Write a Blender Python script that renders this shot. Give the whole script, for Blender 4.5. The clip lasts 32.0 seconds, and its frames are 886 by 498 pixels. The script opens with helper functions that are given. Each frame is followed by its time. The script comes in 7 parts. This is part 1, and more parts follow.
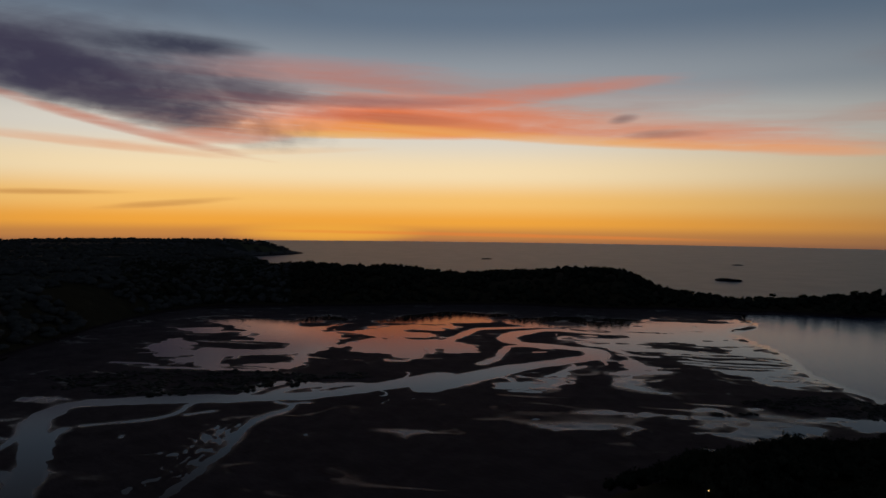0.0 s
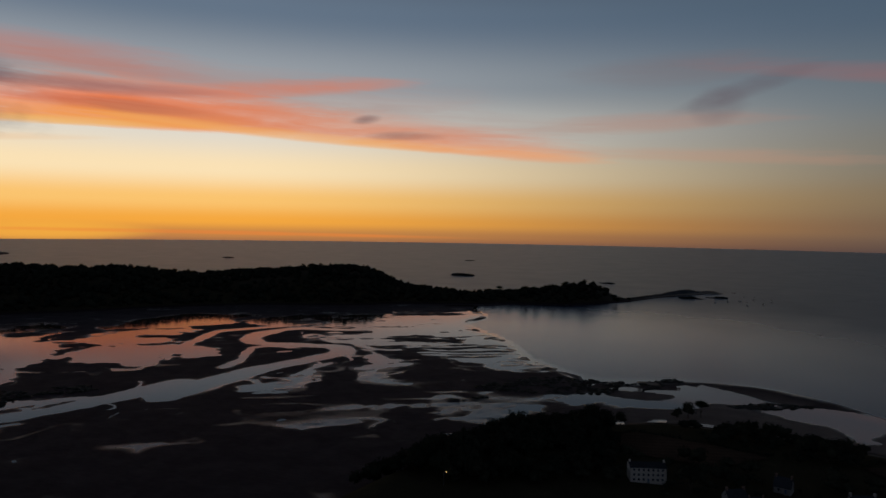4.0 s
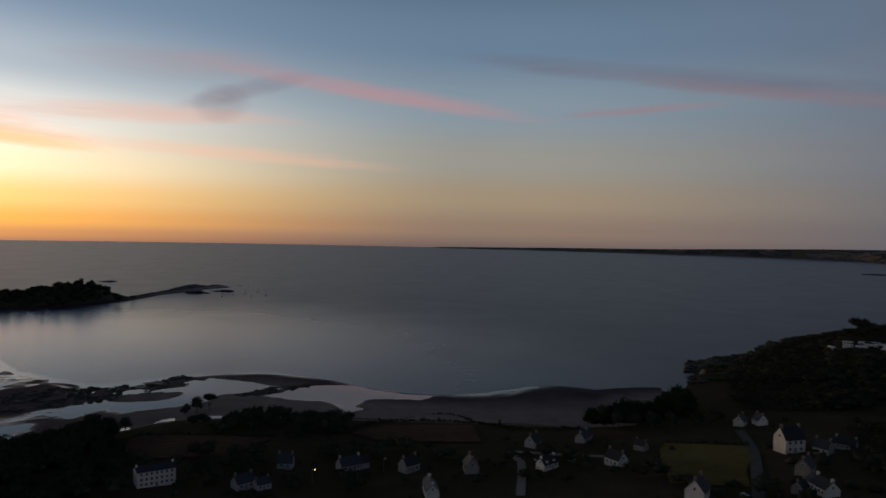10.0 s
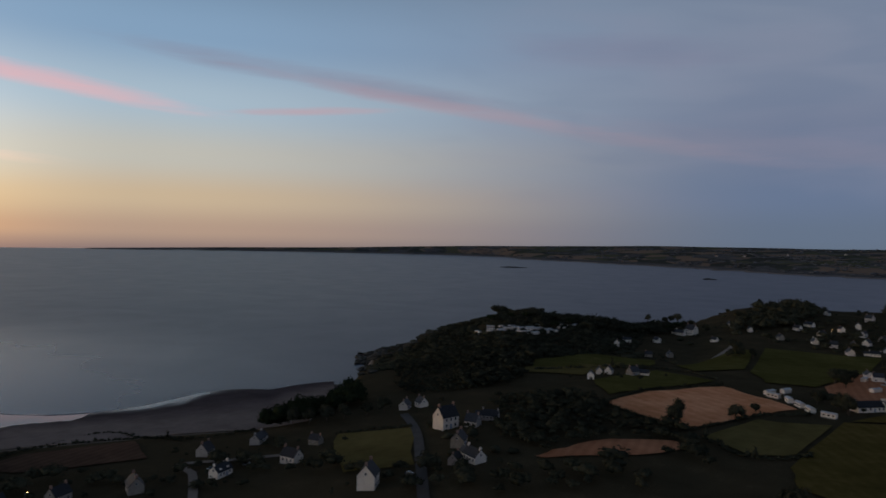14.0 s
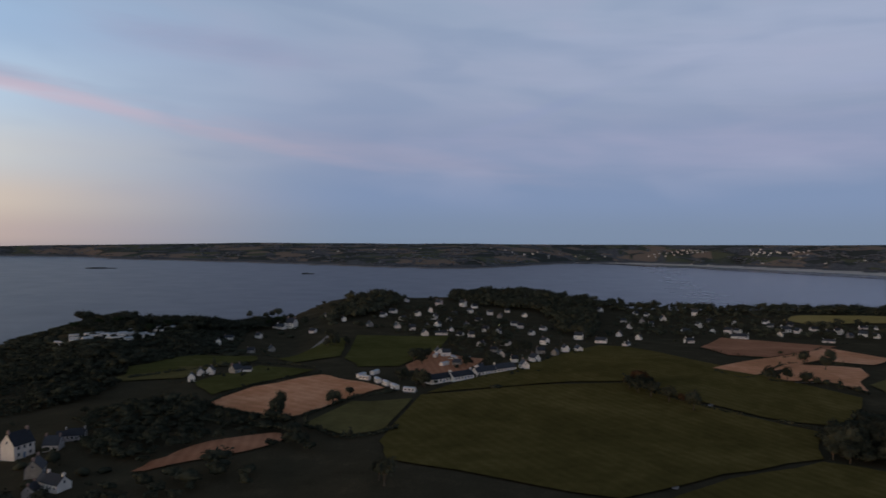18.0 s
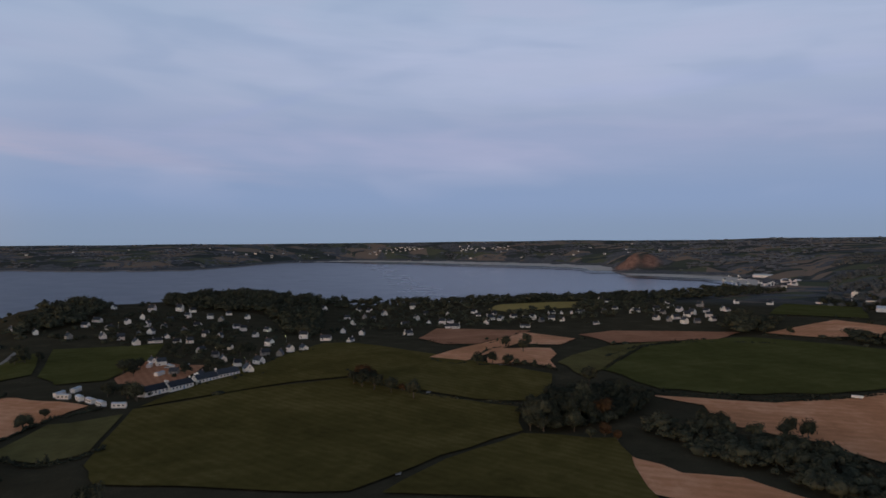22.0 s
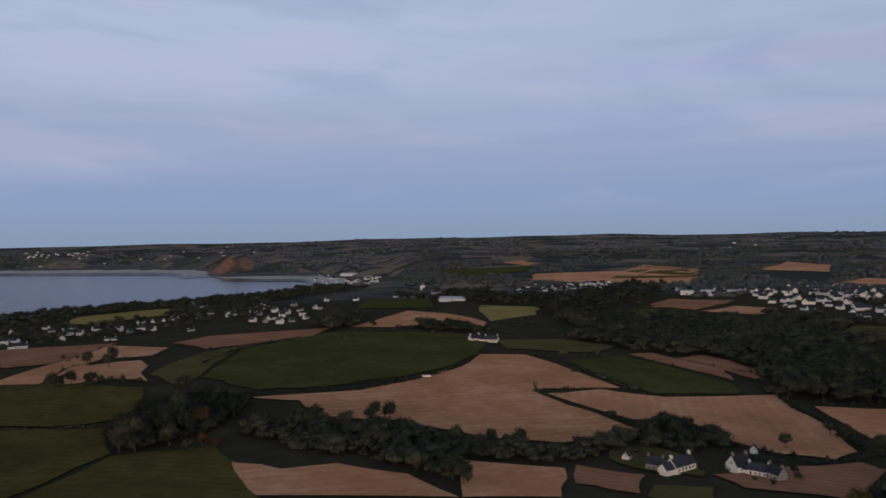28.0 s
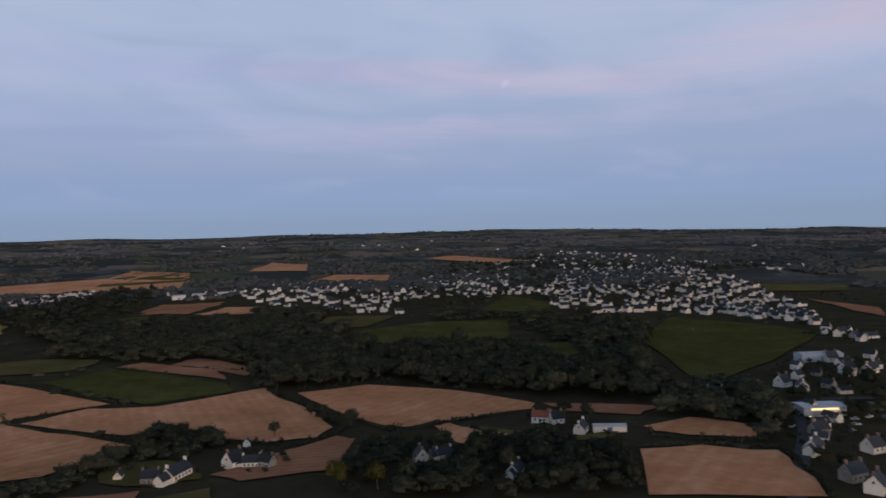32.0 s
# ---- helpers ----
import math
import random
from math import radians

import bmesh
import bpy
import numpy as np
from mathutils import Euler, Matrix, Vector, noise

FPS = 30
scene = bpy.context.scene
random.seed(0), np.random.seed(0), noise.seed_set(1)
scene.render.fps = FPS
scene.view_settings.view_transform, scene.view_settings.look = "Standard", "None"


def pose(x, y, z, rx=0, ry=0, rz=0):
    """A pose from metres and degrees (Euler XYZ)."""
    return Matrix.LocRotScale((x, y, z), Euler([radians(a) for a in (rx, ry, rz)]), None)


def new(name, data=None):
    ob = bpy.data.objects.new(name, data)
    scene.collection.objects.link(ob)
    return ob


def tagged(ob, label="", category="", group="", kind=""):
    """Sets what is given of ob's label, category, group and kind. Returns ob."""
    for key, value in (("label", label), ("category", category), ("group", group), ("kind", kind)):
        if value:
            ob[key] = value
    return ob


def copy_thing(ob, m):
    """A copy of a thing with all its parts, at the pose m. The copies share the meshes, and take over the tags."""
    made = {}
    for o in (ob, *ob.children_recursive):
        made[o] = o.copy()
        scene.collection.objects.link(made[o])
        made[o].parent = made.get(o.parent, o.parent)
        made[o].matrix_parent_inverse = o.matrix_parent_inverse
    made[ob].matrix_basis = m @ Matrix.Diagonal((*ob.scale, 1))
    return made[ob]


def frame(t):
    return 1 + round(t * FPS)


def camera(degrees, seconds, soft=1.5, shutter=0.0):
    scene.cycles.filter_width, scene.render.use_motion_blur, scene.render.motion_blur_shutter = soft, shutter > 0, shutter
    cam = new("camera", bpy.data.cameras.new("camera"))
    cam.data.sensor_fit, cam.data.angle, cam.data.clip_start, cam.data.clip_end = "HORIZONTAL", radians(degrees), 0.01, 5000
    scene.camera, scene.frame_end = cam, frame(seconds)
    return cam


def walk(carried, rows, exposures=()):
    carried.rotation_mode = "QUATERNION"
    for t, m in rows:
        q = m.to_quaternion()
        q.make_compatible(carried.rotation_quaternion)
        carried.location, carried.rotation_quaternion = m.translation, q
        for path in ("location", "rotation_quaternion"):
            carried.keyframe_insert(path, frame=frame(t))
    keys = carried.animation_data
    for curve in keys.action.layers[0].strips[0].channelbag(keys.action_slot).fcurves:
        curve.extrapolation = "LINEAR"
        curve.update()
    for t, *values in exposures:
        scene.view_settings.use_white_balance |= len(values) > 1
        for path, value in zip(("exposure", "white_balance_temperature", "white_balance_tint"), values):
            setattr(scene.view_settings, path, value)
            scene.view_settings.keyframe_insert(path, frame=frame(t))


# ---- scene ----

# ---- camera: a drone hovering 125 m above the sea, turning where it is: seconds, heading, pitch, roll ----
cam = camera(63.6, 32.0, soft=1.6, shutter=0.4)
PATH = [
    (0, 37.79, -2.04, -0.65),
    (0.5, 35.53, -2.03, -0.69),
    (1, 33.14, -2.01, -0.70),
    (1.5, 30.00, -2.01, -0.73),
    (2, 27.24, -2.00, -0.74),
    (2.5, 24.75, -2.00, -0.78),
    (3, 22.59, -2.01, -0.86),
    (3.5, 20.24, -1.97, -0.91),
    (5.5, 9.02, -1.88, -1.06),
    (6, 6.39, -1.82, -1.12),
    (6.5, 3.24, -1.82, -1.17),
    (7, -0.00, -1.80, -1.17),
    (7.5, -3.33, -1.76, -1.22),
    (8, -6.82, -1.75, -1.26),
    (8.5, -10.29, -1.72, -1.26),
    (9, -13.74, -1.66, -1.22),
    (9.5, -17.14, -1.62, -1.28),
    (10, -20.56, -1.57, -1.38),
    (10.5, -24.05, -1.50, -1.40),
    (11, -27.48, -1.46, -1.42),
    (11.5, -30.56, -1.40, -1.40),
    (12, -33.64, -1.34, -1.35),
    (12.5, -36.68, -1.27, -1.37),
    (13, -39.86, -1.23, -1.41),
    (13.5, -43.12, -1.14, -1.31),
    (15.5, -56.51, -0.95, -1.15),
    (16, -60.15, -0.92, -1.03),
    (16.5, -63.91, -0.89, -0.98),
    (17, -68.43, -0.86, -1.03),
    (17.5, -73.00, -0.79, -0.91),
    (18, -77.62, -0.76, -0.78),
    (18.5, -82.07, -0.71, -0.65),
    (19, -85.62, -0.68, -0.56),
    (19.5, -89.05, -0.66, -0.43),
    (20, -92.38, -0.66, -0.33),
    (20.5, -94.45, -0.67, -0.24),
    (21, -96.17, -0.67, -0.19),
    (21.5, -97.81, -0.68, -0.14),
    (22, -99.53, -0.68, -0.07),
    (22.5, -101.32, -0.64, -0.01),
    (23, -103.22, -0.65, 0.05),
    (23.5, -105.17, -0.65, 0.10),
    (24, -107.19, -0.64, 0.15),
    (24.5, -109.79, -0.62, 0.23),
    (25, -112.65, -0.61, 0.33),
    (25.5, -115.54, -0.61, 0.43),
    (27.5, -127.82, -0.63, 0.64),
    (28, -131.17, -0.63, 0.71),
    (28.5, -136.14, -0.67, 0.85),
    (29, -144.60, -0.79, 1.02),
    (29.5, -152.85, -0.88, 1.18),
    (30, -155.45, -0.87, 1.26),
    (30.5, -158.11, -0.88, 1.32),
    (31, -161.89, -0.95, 1.39),
    (31.5, -166.03, -1.02, 1.47),
    (32, -170.42, -1.10, 1.56),
]
EXPOSURE = [(0, -0.3), (3.0, -0.28), (6.0, 0.02), (9.0, 0.46), (11.0, 1.0), (13.0, 1.3), (16.0, 1.82), (19.0, 2.2), (25.0, 2.35), (32.0, 2.45)]
walk(cam, [(t, pose(0, 0, 125, 90 + p, r, h)) for t, h, p, r in PATH], EXPOSURE)

# ---- sky after sunset: the afterglow at bearing -47, dusk blue opposite ----
world = bpy.data.worlds.new("dusk_sky")
scene.world = world
world.use_nodes = True
wt = world.node_tree
wt.nodes.clear()


class Net:
    """Helpers for a node tree."""

    def __init__(self, tree):
        self.tree = tree

    def node(self, kind, **values):
        n = self.tree.nodes.new(kind)
        for key, value in values.items():
            setattr(n, key, value)
        return n

    def put(self, socket, value):
        if isinstance(value, bpy.types.NodeSocket):
            self.tree.links.new(value, socket)
        else:
            socket.default_value = value

    def math(self, op, a, b=0.0, c=0.0):
        n = self.node("ShaderNodeMath", operation=op)
        for s, v in zip(n.inputs, (a, b, c)):
            self.put(s, v)
        return n.outputs[0]

    def span(self, v, a, b, c=0.0, d=1.0, kind="SMOOTHSTEP"):
        n = self.node("ShaderNodeMapRange", interpolation_type=kind)
        for s, q in zip(n.inputs, (v, a, b, c, d)):
            self.put(s, q)
        return n.outputs[0]

    def mix(self, f, a, b, blend="MIX"):
        n = self.node("ShaderNodeMix", data_type="RGBA", blend_type=blend)
        self.put(n.inputs[0], f)
        self.put(n.inputs[6], a)
        self.put(n.inputs[7], b)
        return n.outputs[2]

    def ramp(self, f, stops, kind="EASE"):
        n = self.node("ShaderNodeValToRGB")
        n.color_ramp.interpolation = kind
        while len(n.color_ramp.elements) < len(stops):
            n.color_ramp.elements.new(0.5)
        for e, (p, c) in zip(n.color_ramp.elements, stops):
            e.position, e.color = p, (*c, 1)
        self.put(n.inputs[0], f)
        return n.outputs[0]

    def noise(self, vec, scale, detail=4.0, rough=0.55, warp=0.0):
        n = self.node("ShaderNodeTexNoise")
        self.put(n.inputs["Vector"], vec)
        n.inputs["Scale"].default_value, n.inputs["Detail"].default_value = scale, detail
        n.inputs["Roughness"].default_value, n.inputs["Distortion"].default_value = rough, warp
        return n.outputs["Fac"]

    def xyz(self, x, y, z):
        n = self.node("ShaderNodeCombineXYZ")
        for s, v in zip(n.inputs, (x, y, z)):
            self.put(s, v)
        return n.outputs[0]


w = Net(wt)
way = w.node("ShaderNodeTexCoord").outputs["Generated"]
sep = w.node("ShaderNodeSeparateXYZ")
wt.links.new(way, sep.inputs[0])
wx, wy, wz = sep.outputs
c70, s70 = math.cos(radians(70)), math.sin(radians(70))
across = w.math("SUBTRACT", w.math("MULTIPLY", wx, c70), w.math("MULTIPLY", wy, s70))
ahead = w.math("ADD", w.math("MULTIPLY", wx, s70), w.math("MULTIPLY", wy, c70))
BEAR = w.math("MULTIPLY_ADD", w.math("ARCTAN2", across, ahead), 57.2958, 70.0)
ELEV = w.math("MULTIPLY_ADD", w.math("ARCSINE", wz), 57.2958, 0.52)
off_sun = w.math("ABSOLUTE", w.math("ADD", BEAR, 47.0))
low = w.span(ELEV, -2.0, 38.0, kind="LINEAR")


def deg(e):
    return (e + 2.0) / 40.0


SUNSET = [(deg(-1.2), (0.36, 0.150, 0.080)), (deg(-0.4), (0.66, 0.270, 0.070)), (deg(0.6), (1.06, 0.455, 0.060)), (deg(2.2), (1.12, 0.64, 0.185)), (deg(4.5), (1.12, 0.88, 0.54)),
          (deg(7.5), (0.86, 0.80, 0.70)), (deg(11.5), (0.365, 0.398, 0.435)), (deg(16.5), (0.147, 0.202, 0.278)), (deg(22.0), (0.060, 0.066, 0.088)), (deg(34.0), (0.020, 0.024, 0.034))]
SIDE = [(deg(-1.2), (0.089, 0.065, 0.063)), (deg(0.5), (0.165, 0.115, 0.086)), (deg(3.0), (0.210, 0.163, 0.110)), (deg(6.0), (0.189, 0.184, 0.163)),
        (deg(10.0), (0.141, 0.180, 0.212)), (deg(15.0), (0.083, 0.128, 0.184)), (deg(22.0), (0.047, 0.074, 0.110)), (deg(34.0), (0.017, 0.025, 0.040))]
DUSK = [(deg(-1.2), (0.042, 0.054, 0.070)), (deg(1.0), (0.046, 0.061, 0.088)), (deg(4.0), (0.049, 0.066, 0.103)), (deg(8.0), (0.061, 0.073, 0.107)),
        (deg(13.0), (0.073, 0.086, 0.119)), (deg(19.0), (0.071, 0.088, 0.121)), (deg(25.0), (0.037, 0.048, 0.067)), (deg(34.0), (0.013, 0.018, 0.027))]
sky = w.mix(w.span(off_sun, 11.0, 71.0), w.ramp(low, SUNSET), w.ramp(low, SIDE))
sky = w.mix(w.span(off_sun, 70.0, 120.0), sky, w.ramp(low, DUSK))
# the spot where the sun went down
spot = w.math("ADD", w.math("POWER", w.math("DIVIDE", off_sun, 9.0), 2.0), w.math("POWER", w.math("DIVIDE", w.math("ADD", ELEV, 0.3), 0.9), 2.0))
sky = w.mix(w.span(spot, 0.0, 1.0, 0.8, 0.0), sky, (1.1, 0.50, 0.06, 1))

# clouds: long streaks, torn by two scales of noise
torn = w.noise(w.xyz(w.math("MULTIPLY", BEAR, 0.055), w.math("MULTIPLY", ELEV, 0.42), 1.7), 1.0, 6.0, 0.62, 0.6)
fine = w.noise(w.xyz(w.math("MULTIPLY", BEAR, 0.14), w.math("MULTIPLY", ELEV, 1.1), 4.2), 1.0, 5.0, 0.6, 0.8)
heap = w.noise(w.xyz(w.math("MULTIPLY", BEAR, 0.10), w.math("MULTIPLY", ELEV, 0.26), 7.7), 1.0, 4.0, 0.5, 0.5)
curl = w.noise(w.xyz(w.math("MULTIPLY", BEAR, 0.5), w.math("MULTIPLY", ELEV, 1.0), 2.2), 1.0, 3.0, 0.5, 0.3)
sway = w.math("MULTIPLY", w.math("SUBTRACT", w.noise(w.xyz(w.math("MULTIPLY", BEAR, 0.07), 0.3, 9.0), 1.0, 2.0), 0.5), 4.0)


fibre = w.noise(w.xyz(w.math("MULTIPLY", BEAR, 0.11), w.math("MULTIPLY", w.math("MULTIPLY_ADD", BEAR, 0.05, ELEV), 2.1), 21.0), 1.0, 5.0, 0.62, 1.1)


def streak(colour, bearing, elev, half_long, half_thick, slope, strength, wave=1.0, body=0.0, puff=False, up=1.0, bend=0.0):
    """Lays one drawn-out cloud over the sky; up softens its upper side, bend curves it."""
    global sky
    out = w.math("SUBTRACT", BEAR, bearing)
    along = w.math("DIVIDE", out, half_long)
    line = w.math("MULTIPLY_ADD", out, slope, elev)
    if bend:
        line = w.math("MULTIPLY_ADD", w.math("MULTIPLY", along, along), bend, line)
    line = w.math("MULTIPLY_ADD", sway, wave * 0.6, line)
    over = w.math("DIVIDE", w.math("SUBTRACT", ELEV, line), half_thick)
    if up != 1.0:
        over = w.math("MAXIMUM", w.math("DIVIDE", over, up), w.math("MULTIPLY", over, -1.0))
    q = w.math("ADD", w.math("MULTIPLY", along, along), w.math("MULTIPLY", over, over))
    q = w.math("ADD", q, w.math("MULTIPLY", w.math("SUBTRACT", heap if puff else torn, 0.5), 2.6 if puff else 2.0))
    q = w.math("ADD", q, w.math("MULTIPLY", w.math("SUBTRACT", curl if puff else fine, 0.5), 1.0 if puff else 0.8))
    q = w.math("ADD", q, w.math("MULTIPLY", w.math("SUBTRACT", fibre, 0.5), 0.5 if puff else 1.5))
    mask = w.math("MULTIPLY", w.span(q, body - 0.8, 1.7, 1.0, 0.0), w.span(curl if puff else fibre, 0.3, 0.62, 0.7 if puff else 0.68, 1.0))
    sky = w.mix(w.math("MULTIPLY", mask, strength), sky, (*colour, 1))


ORANGE, PINK, SLATE, PLUM = (1.05, 0.225, 0.060), (0.58, 0.215, 0.165), (0.056, 0.050, 0.088), (0.16, 0.090, 0.115)
streak((0.11, 0.12, 0.155), -72, 18.5, 22, 4.0, 0.02, 0.65, 0.8, 0.0, True)
streak((0.50, 0.29, 0.24), -40, 10.4, 22, 1.8, 0.0, 0.65, 0.5)
streak(PINK, -50, 11.9, 12, 0.8, 0.0, 0.75, 0.4, 0.0, False, 1.6)
streak(PINK, -42, 11.3, 8, 0.6, -0.08, 0.65, 0.3)
streak((0.74, 0.24, 0.15), -31, 10.6, 10, 0.55, 0.09, 0.85, 0.1, 0.1, False, 1.3)
streak((0.36, 0.24, 0.23), -20, 8.6, 16, 1.1, -0.05, 0.5, 0.2)
streak((0.90, 0.42, 0.22), -63, 5.9, 9, 0.28, -0.06, 0.75, 0.1, 0.1, False, 1.6)
streak((0.95, 0.62, 0.36), -50.5, 5.95, 7, 0.22, 0.05, 0.55, 0.1, 0.0, False, 1.4)
streak(ORANGE, -44, 8.0, 16, 0.75, 0.0, 1.0, 0.1, 0.5, False, 3.2)
streak((1.0, 0.40, 0.10), -45, 7.6, 13, 0.45, 0.0, 0.95, 0.05, 0.45, False, 2.4)
streak((1.0, 0.60, 0.20), -47, 7.3, 7, 0.22, 0.01, 0.8, 0.05, 0.3, False, 1.8)
streak((0.80, 0.25, 0.12), -25, 7.5, 17, 0.55, -0.06, 0.9, 0.1, 0.4, False, 3.0, 0.1)
streak((1.0, 0.46, 0.14), -25, 6.9, 15, 0.30, -0.06, 0.95, 0.05, 0.3, False, 1.6, 0.1)
streak((0.95, 0.36, 0.15), -13, 6.2, 9, 0.40, -0.07, 0.85, 0.05, 0.25, False, 1.8)
streak((0.55, 0.16, 0.10), -44, 8.8, 8, 0.45, -0.03, 0.75, 0.1, 0.1)
streak((0.085, 0.085, 0.125), -64, 11.8, 14, 2.8, -0.10, 0.9, 0.2, 0.4, True)
streak(SLATE, -64, 10.3, 13, 1.9, -0.17, 1.0, 0.2, 0.6, True)
streak((0.10, 0.075, 0.105), -55.5, 10.6, 7, 1.1, -0.05, 0.75, 0.2, 0.2, True)
streak((0.045, 0.048, 0.082), -58.5, 13.4, 5.5, 0.75, 0.03, 0.95, 0.2, 0.4, True)
streak(SLATE, -72, 11.6, 8, 2.2, -0.08, 0.9, 0.2, 0.5, True)
streak((0.075, 0.062, 0.095), -58.5, 8.3, 7, 1.3, -0.20, 0.95, 0.1, 0.5, True)
streak((0.62, 0.19, 0.11), -63, 7.45, 9, 0.34, -0.22, 0.85, 0.05, 0.3, False, 1.3, 0.2)
streak((0.85, 0.24, 0.11), -55, 6.9, 5, 0.5, 0.05, 0.8, 0.1, 0.2, False, 1.8)
streak(PLUM, -51.5, 9.9, 9, 0.6, 0.02, 0.8, 0.1, 0.2)
streak((0.30, 0.19, 0.20), -41, 9.9, 6, 0.45, 0.02, 0.7, 0.1, 0.1)
streak((0.62, 0.27, 0.075), -67, 2.45, 5, 0.20, 0.02, 0.85, 0.05, -0.2)
streak((0.62, 0.27, 0.075), -58.5, 1.85, 4.5, 0.26, 0.09, 0.85, 0.05, -0.2)
streak((0.95, 0.26, 0.05), -34, -0.35, 18, 0.16, -0.01, 0.75, 0.0, 0.3)
streak((0.17, 0.11, 0.12), -23.8, 8.7, 1.1, 0.34, 0.14, 0.8, 0.0, 0.0, True)
streak((0.24, 0.13, 0.12), -20.5, 7.5, 3, 0.36, 0.02, 0.75, 0.0, 0.1, True)
streak((0.52, 0.25, 0.18), -1, 8.4, 9, 0.6, 0.02, 0.65, 0.15, 0.0, False, 1.5)
streak((0.62, 0.30, 0.20), 4, 5.8, 12, 0.45, -0.045, 0.5, 0.1, 0.1, False, 1.6)
streak((0.22, 0.16, 0.165), 1, 12.3, 8, 1.2, 0.0, 0.45, 0.2)
streak((0.135, 0.108, 0.13), 5.5, 10.9, 4.5, 0.7, 0.30, 0.5, 0.0, 0.1, True)
streak((0.14, 0.11, 0.13), 3.3, 9.6, 1.8, 1.2, 0.1, 0.4, 0.0, 0.0, True)
streak((0.36, 0.15, 0.145), 15, 10.9, 12, 0.55, -0.125, 0.62, 0.1, 0.2, False, 1.7)
streak((0.085, 0.080, 0.108), 38, 12.2, 15, 0.7, -0.12, 0.7, 0.1, 0.1, False, 1.3)
streak((0.165, 0.108, 0.124), 46, 10.7, 14, 0.55, -0.15, 0.5, 0.1)
streak((0.21, 0.112, 0.12), 36, 9.95, 6, 0.32, 0.06, 0.6, 0.05)
streak((0.120, 0.092, 0.110), 58, 8.7, 15, 0.7, -0.17, 0.5, 0.1)
streak((0.066, 0.070, 0.105), 60, 14.9, 9, 1.2, -0.06, 0.6)
streak((0.100, 0.086, 0.108), 70, 7.8, 16, 1.0, -0.15, 0.35)
streak((0.062, 0.074, 0.118), 85, 10.6, 7, 0.5, 0.32, 0.5, 0.0)
streak((0.066, 0.079, 0.125), 120, 12.5, 16, 0.8, 0.05, 0.45)
streak((0.11, 0.118, 0.16), 110, 15.5, 30, 4.0, 0.02, 0.35)
streak((0.105, 0.10, 0.14), 100, 8.0, 26, 2.2, 0.0, 0.35)
streak((0.062, 0.075, 0.12), 145, 9.5, 18, 2.0, -0.04, 0.5)
streak((0.066, 0.074, 0.125), 150, 13.5, 16, 1.6, -0.02, 0.5)
streak((0.092, 0.098, 0.135), 160, 9.0, 12, 1.6, 0.03, 0.4)
streak((0.112, 0.088, 0.116), 174, 12.8, 20, 1.3, -0.05, 0.55, 0.2)
streak((0.125, 0.092, 0.114), 205, 15.2, 16, 2.4, 0.08, 0.6, 0.3)
streak((0.104, 0.096, 0.128), 182, 9.2, 13, 1.2, 0.0, 0.45)
# thin mottled cloud over the dusk side
veil = w.noise(w.xyz(w.math("MULTIPLY", BEAR, 0.075), w.math("MULTIPLY", w.math("ADD", ELEV, w.math("MULTIPLY", BEAR, 0.06)), 0.30), 12.4), 1.0, 2.5, 0.5, 0.4)
high_up = w.span(ELEV, 1.5, 7.0)
away = w.math("MULTIPLY", w.span(off_sun, 75.0, 125.0), high_up)
sky = w.mix(w.math("MULTIPLY", w.span(veil, 0.48, 0.72), w.math("MULTIPLY", away, 0.30)), sky, (0.092, 0.096, 0.130, 1))
sky = w.mix(w.math("MULTIPLY", w.span(veil, 0.52, 0.30), w.math("MULTIPLY", away, 0.36)), sky, (0.050, 0.068, 0.104, 1))
streak((0.104, 0.092, 0.118), 166, 8.6, 17, 1.2, 0.03, 0.3, 0.3)
streak((0.17, 0.13, 0.15), 175.7, 12.3, 0.35, 0.3, 0.4, 0.3, 0.0)
back = w.node("ShaderNodeBackground")
wt.links.new(sky, back.inputs[0])
back.inputs[1].default_value = 1.0
wt.links.new(back.outputs[0], w.node("ShaderNodeOutputWorld").inputs[0])


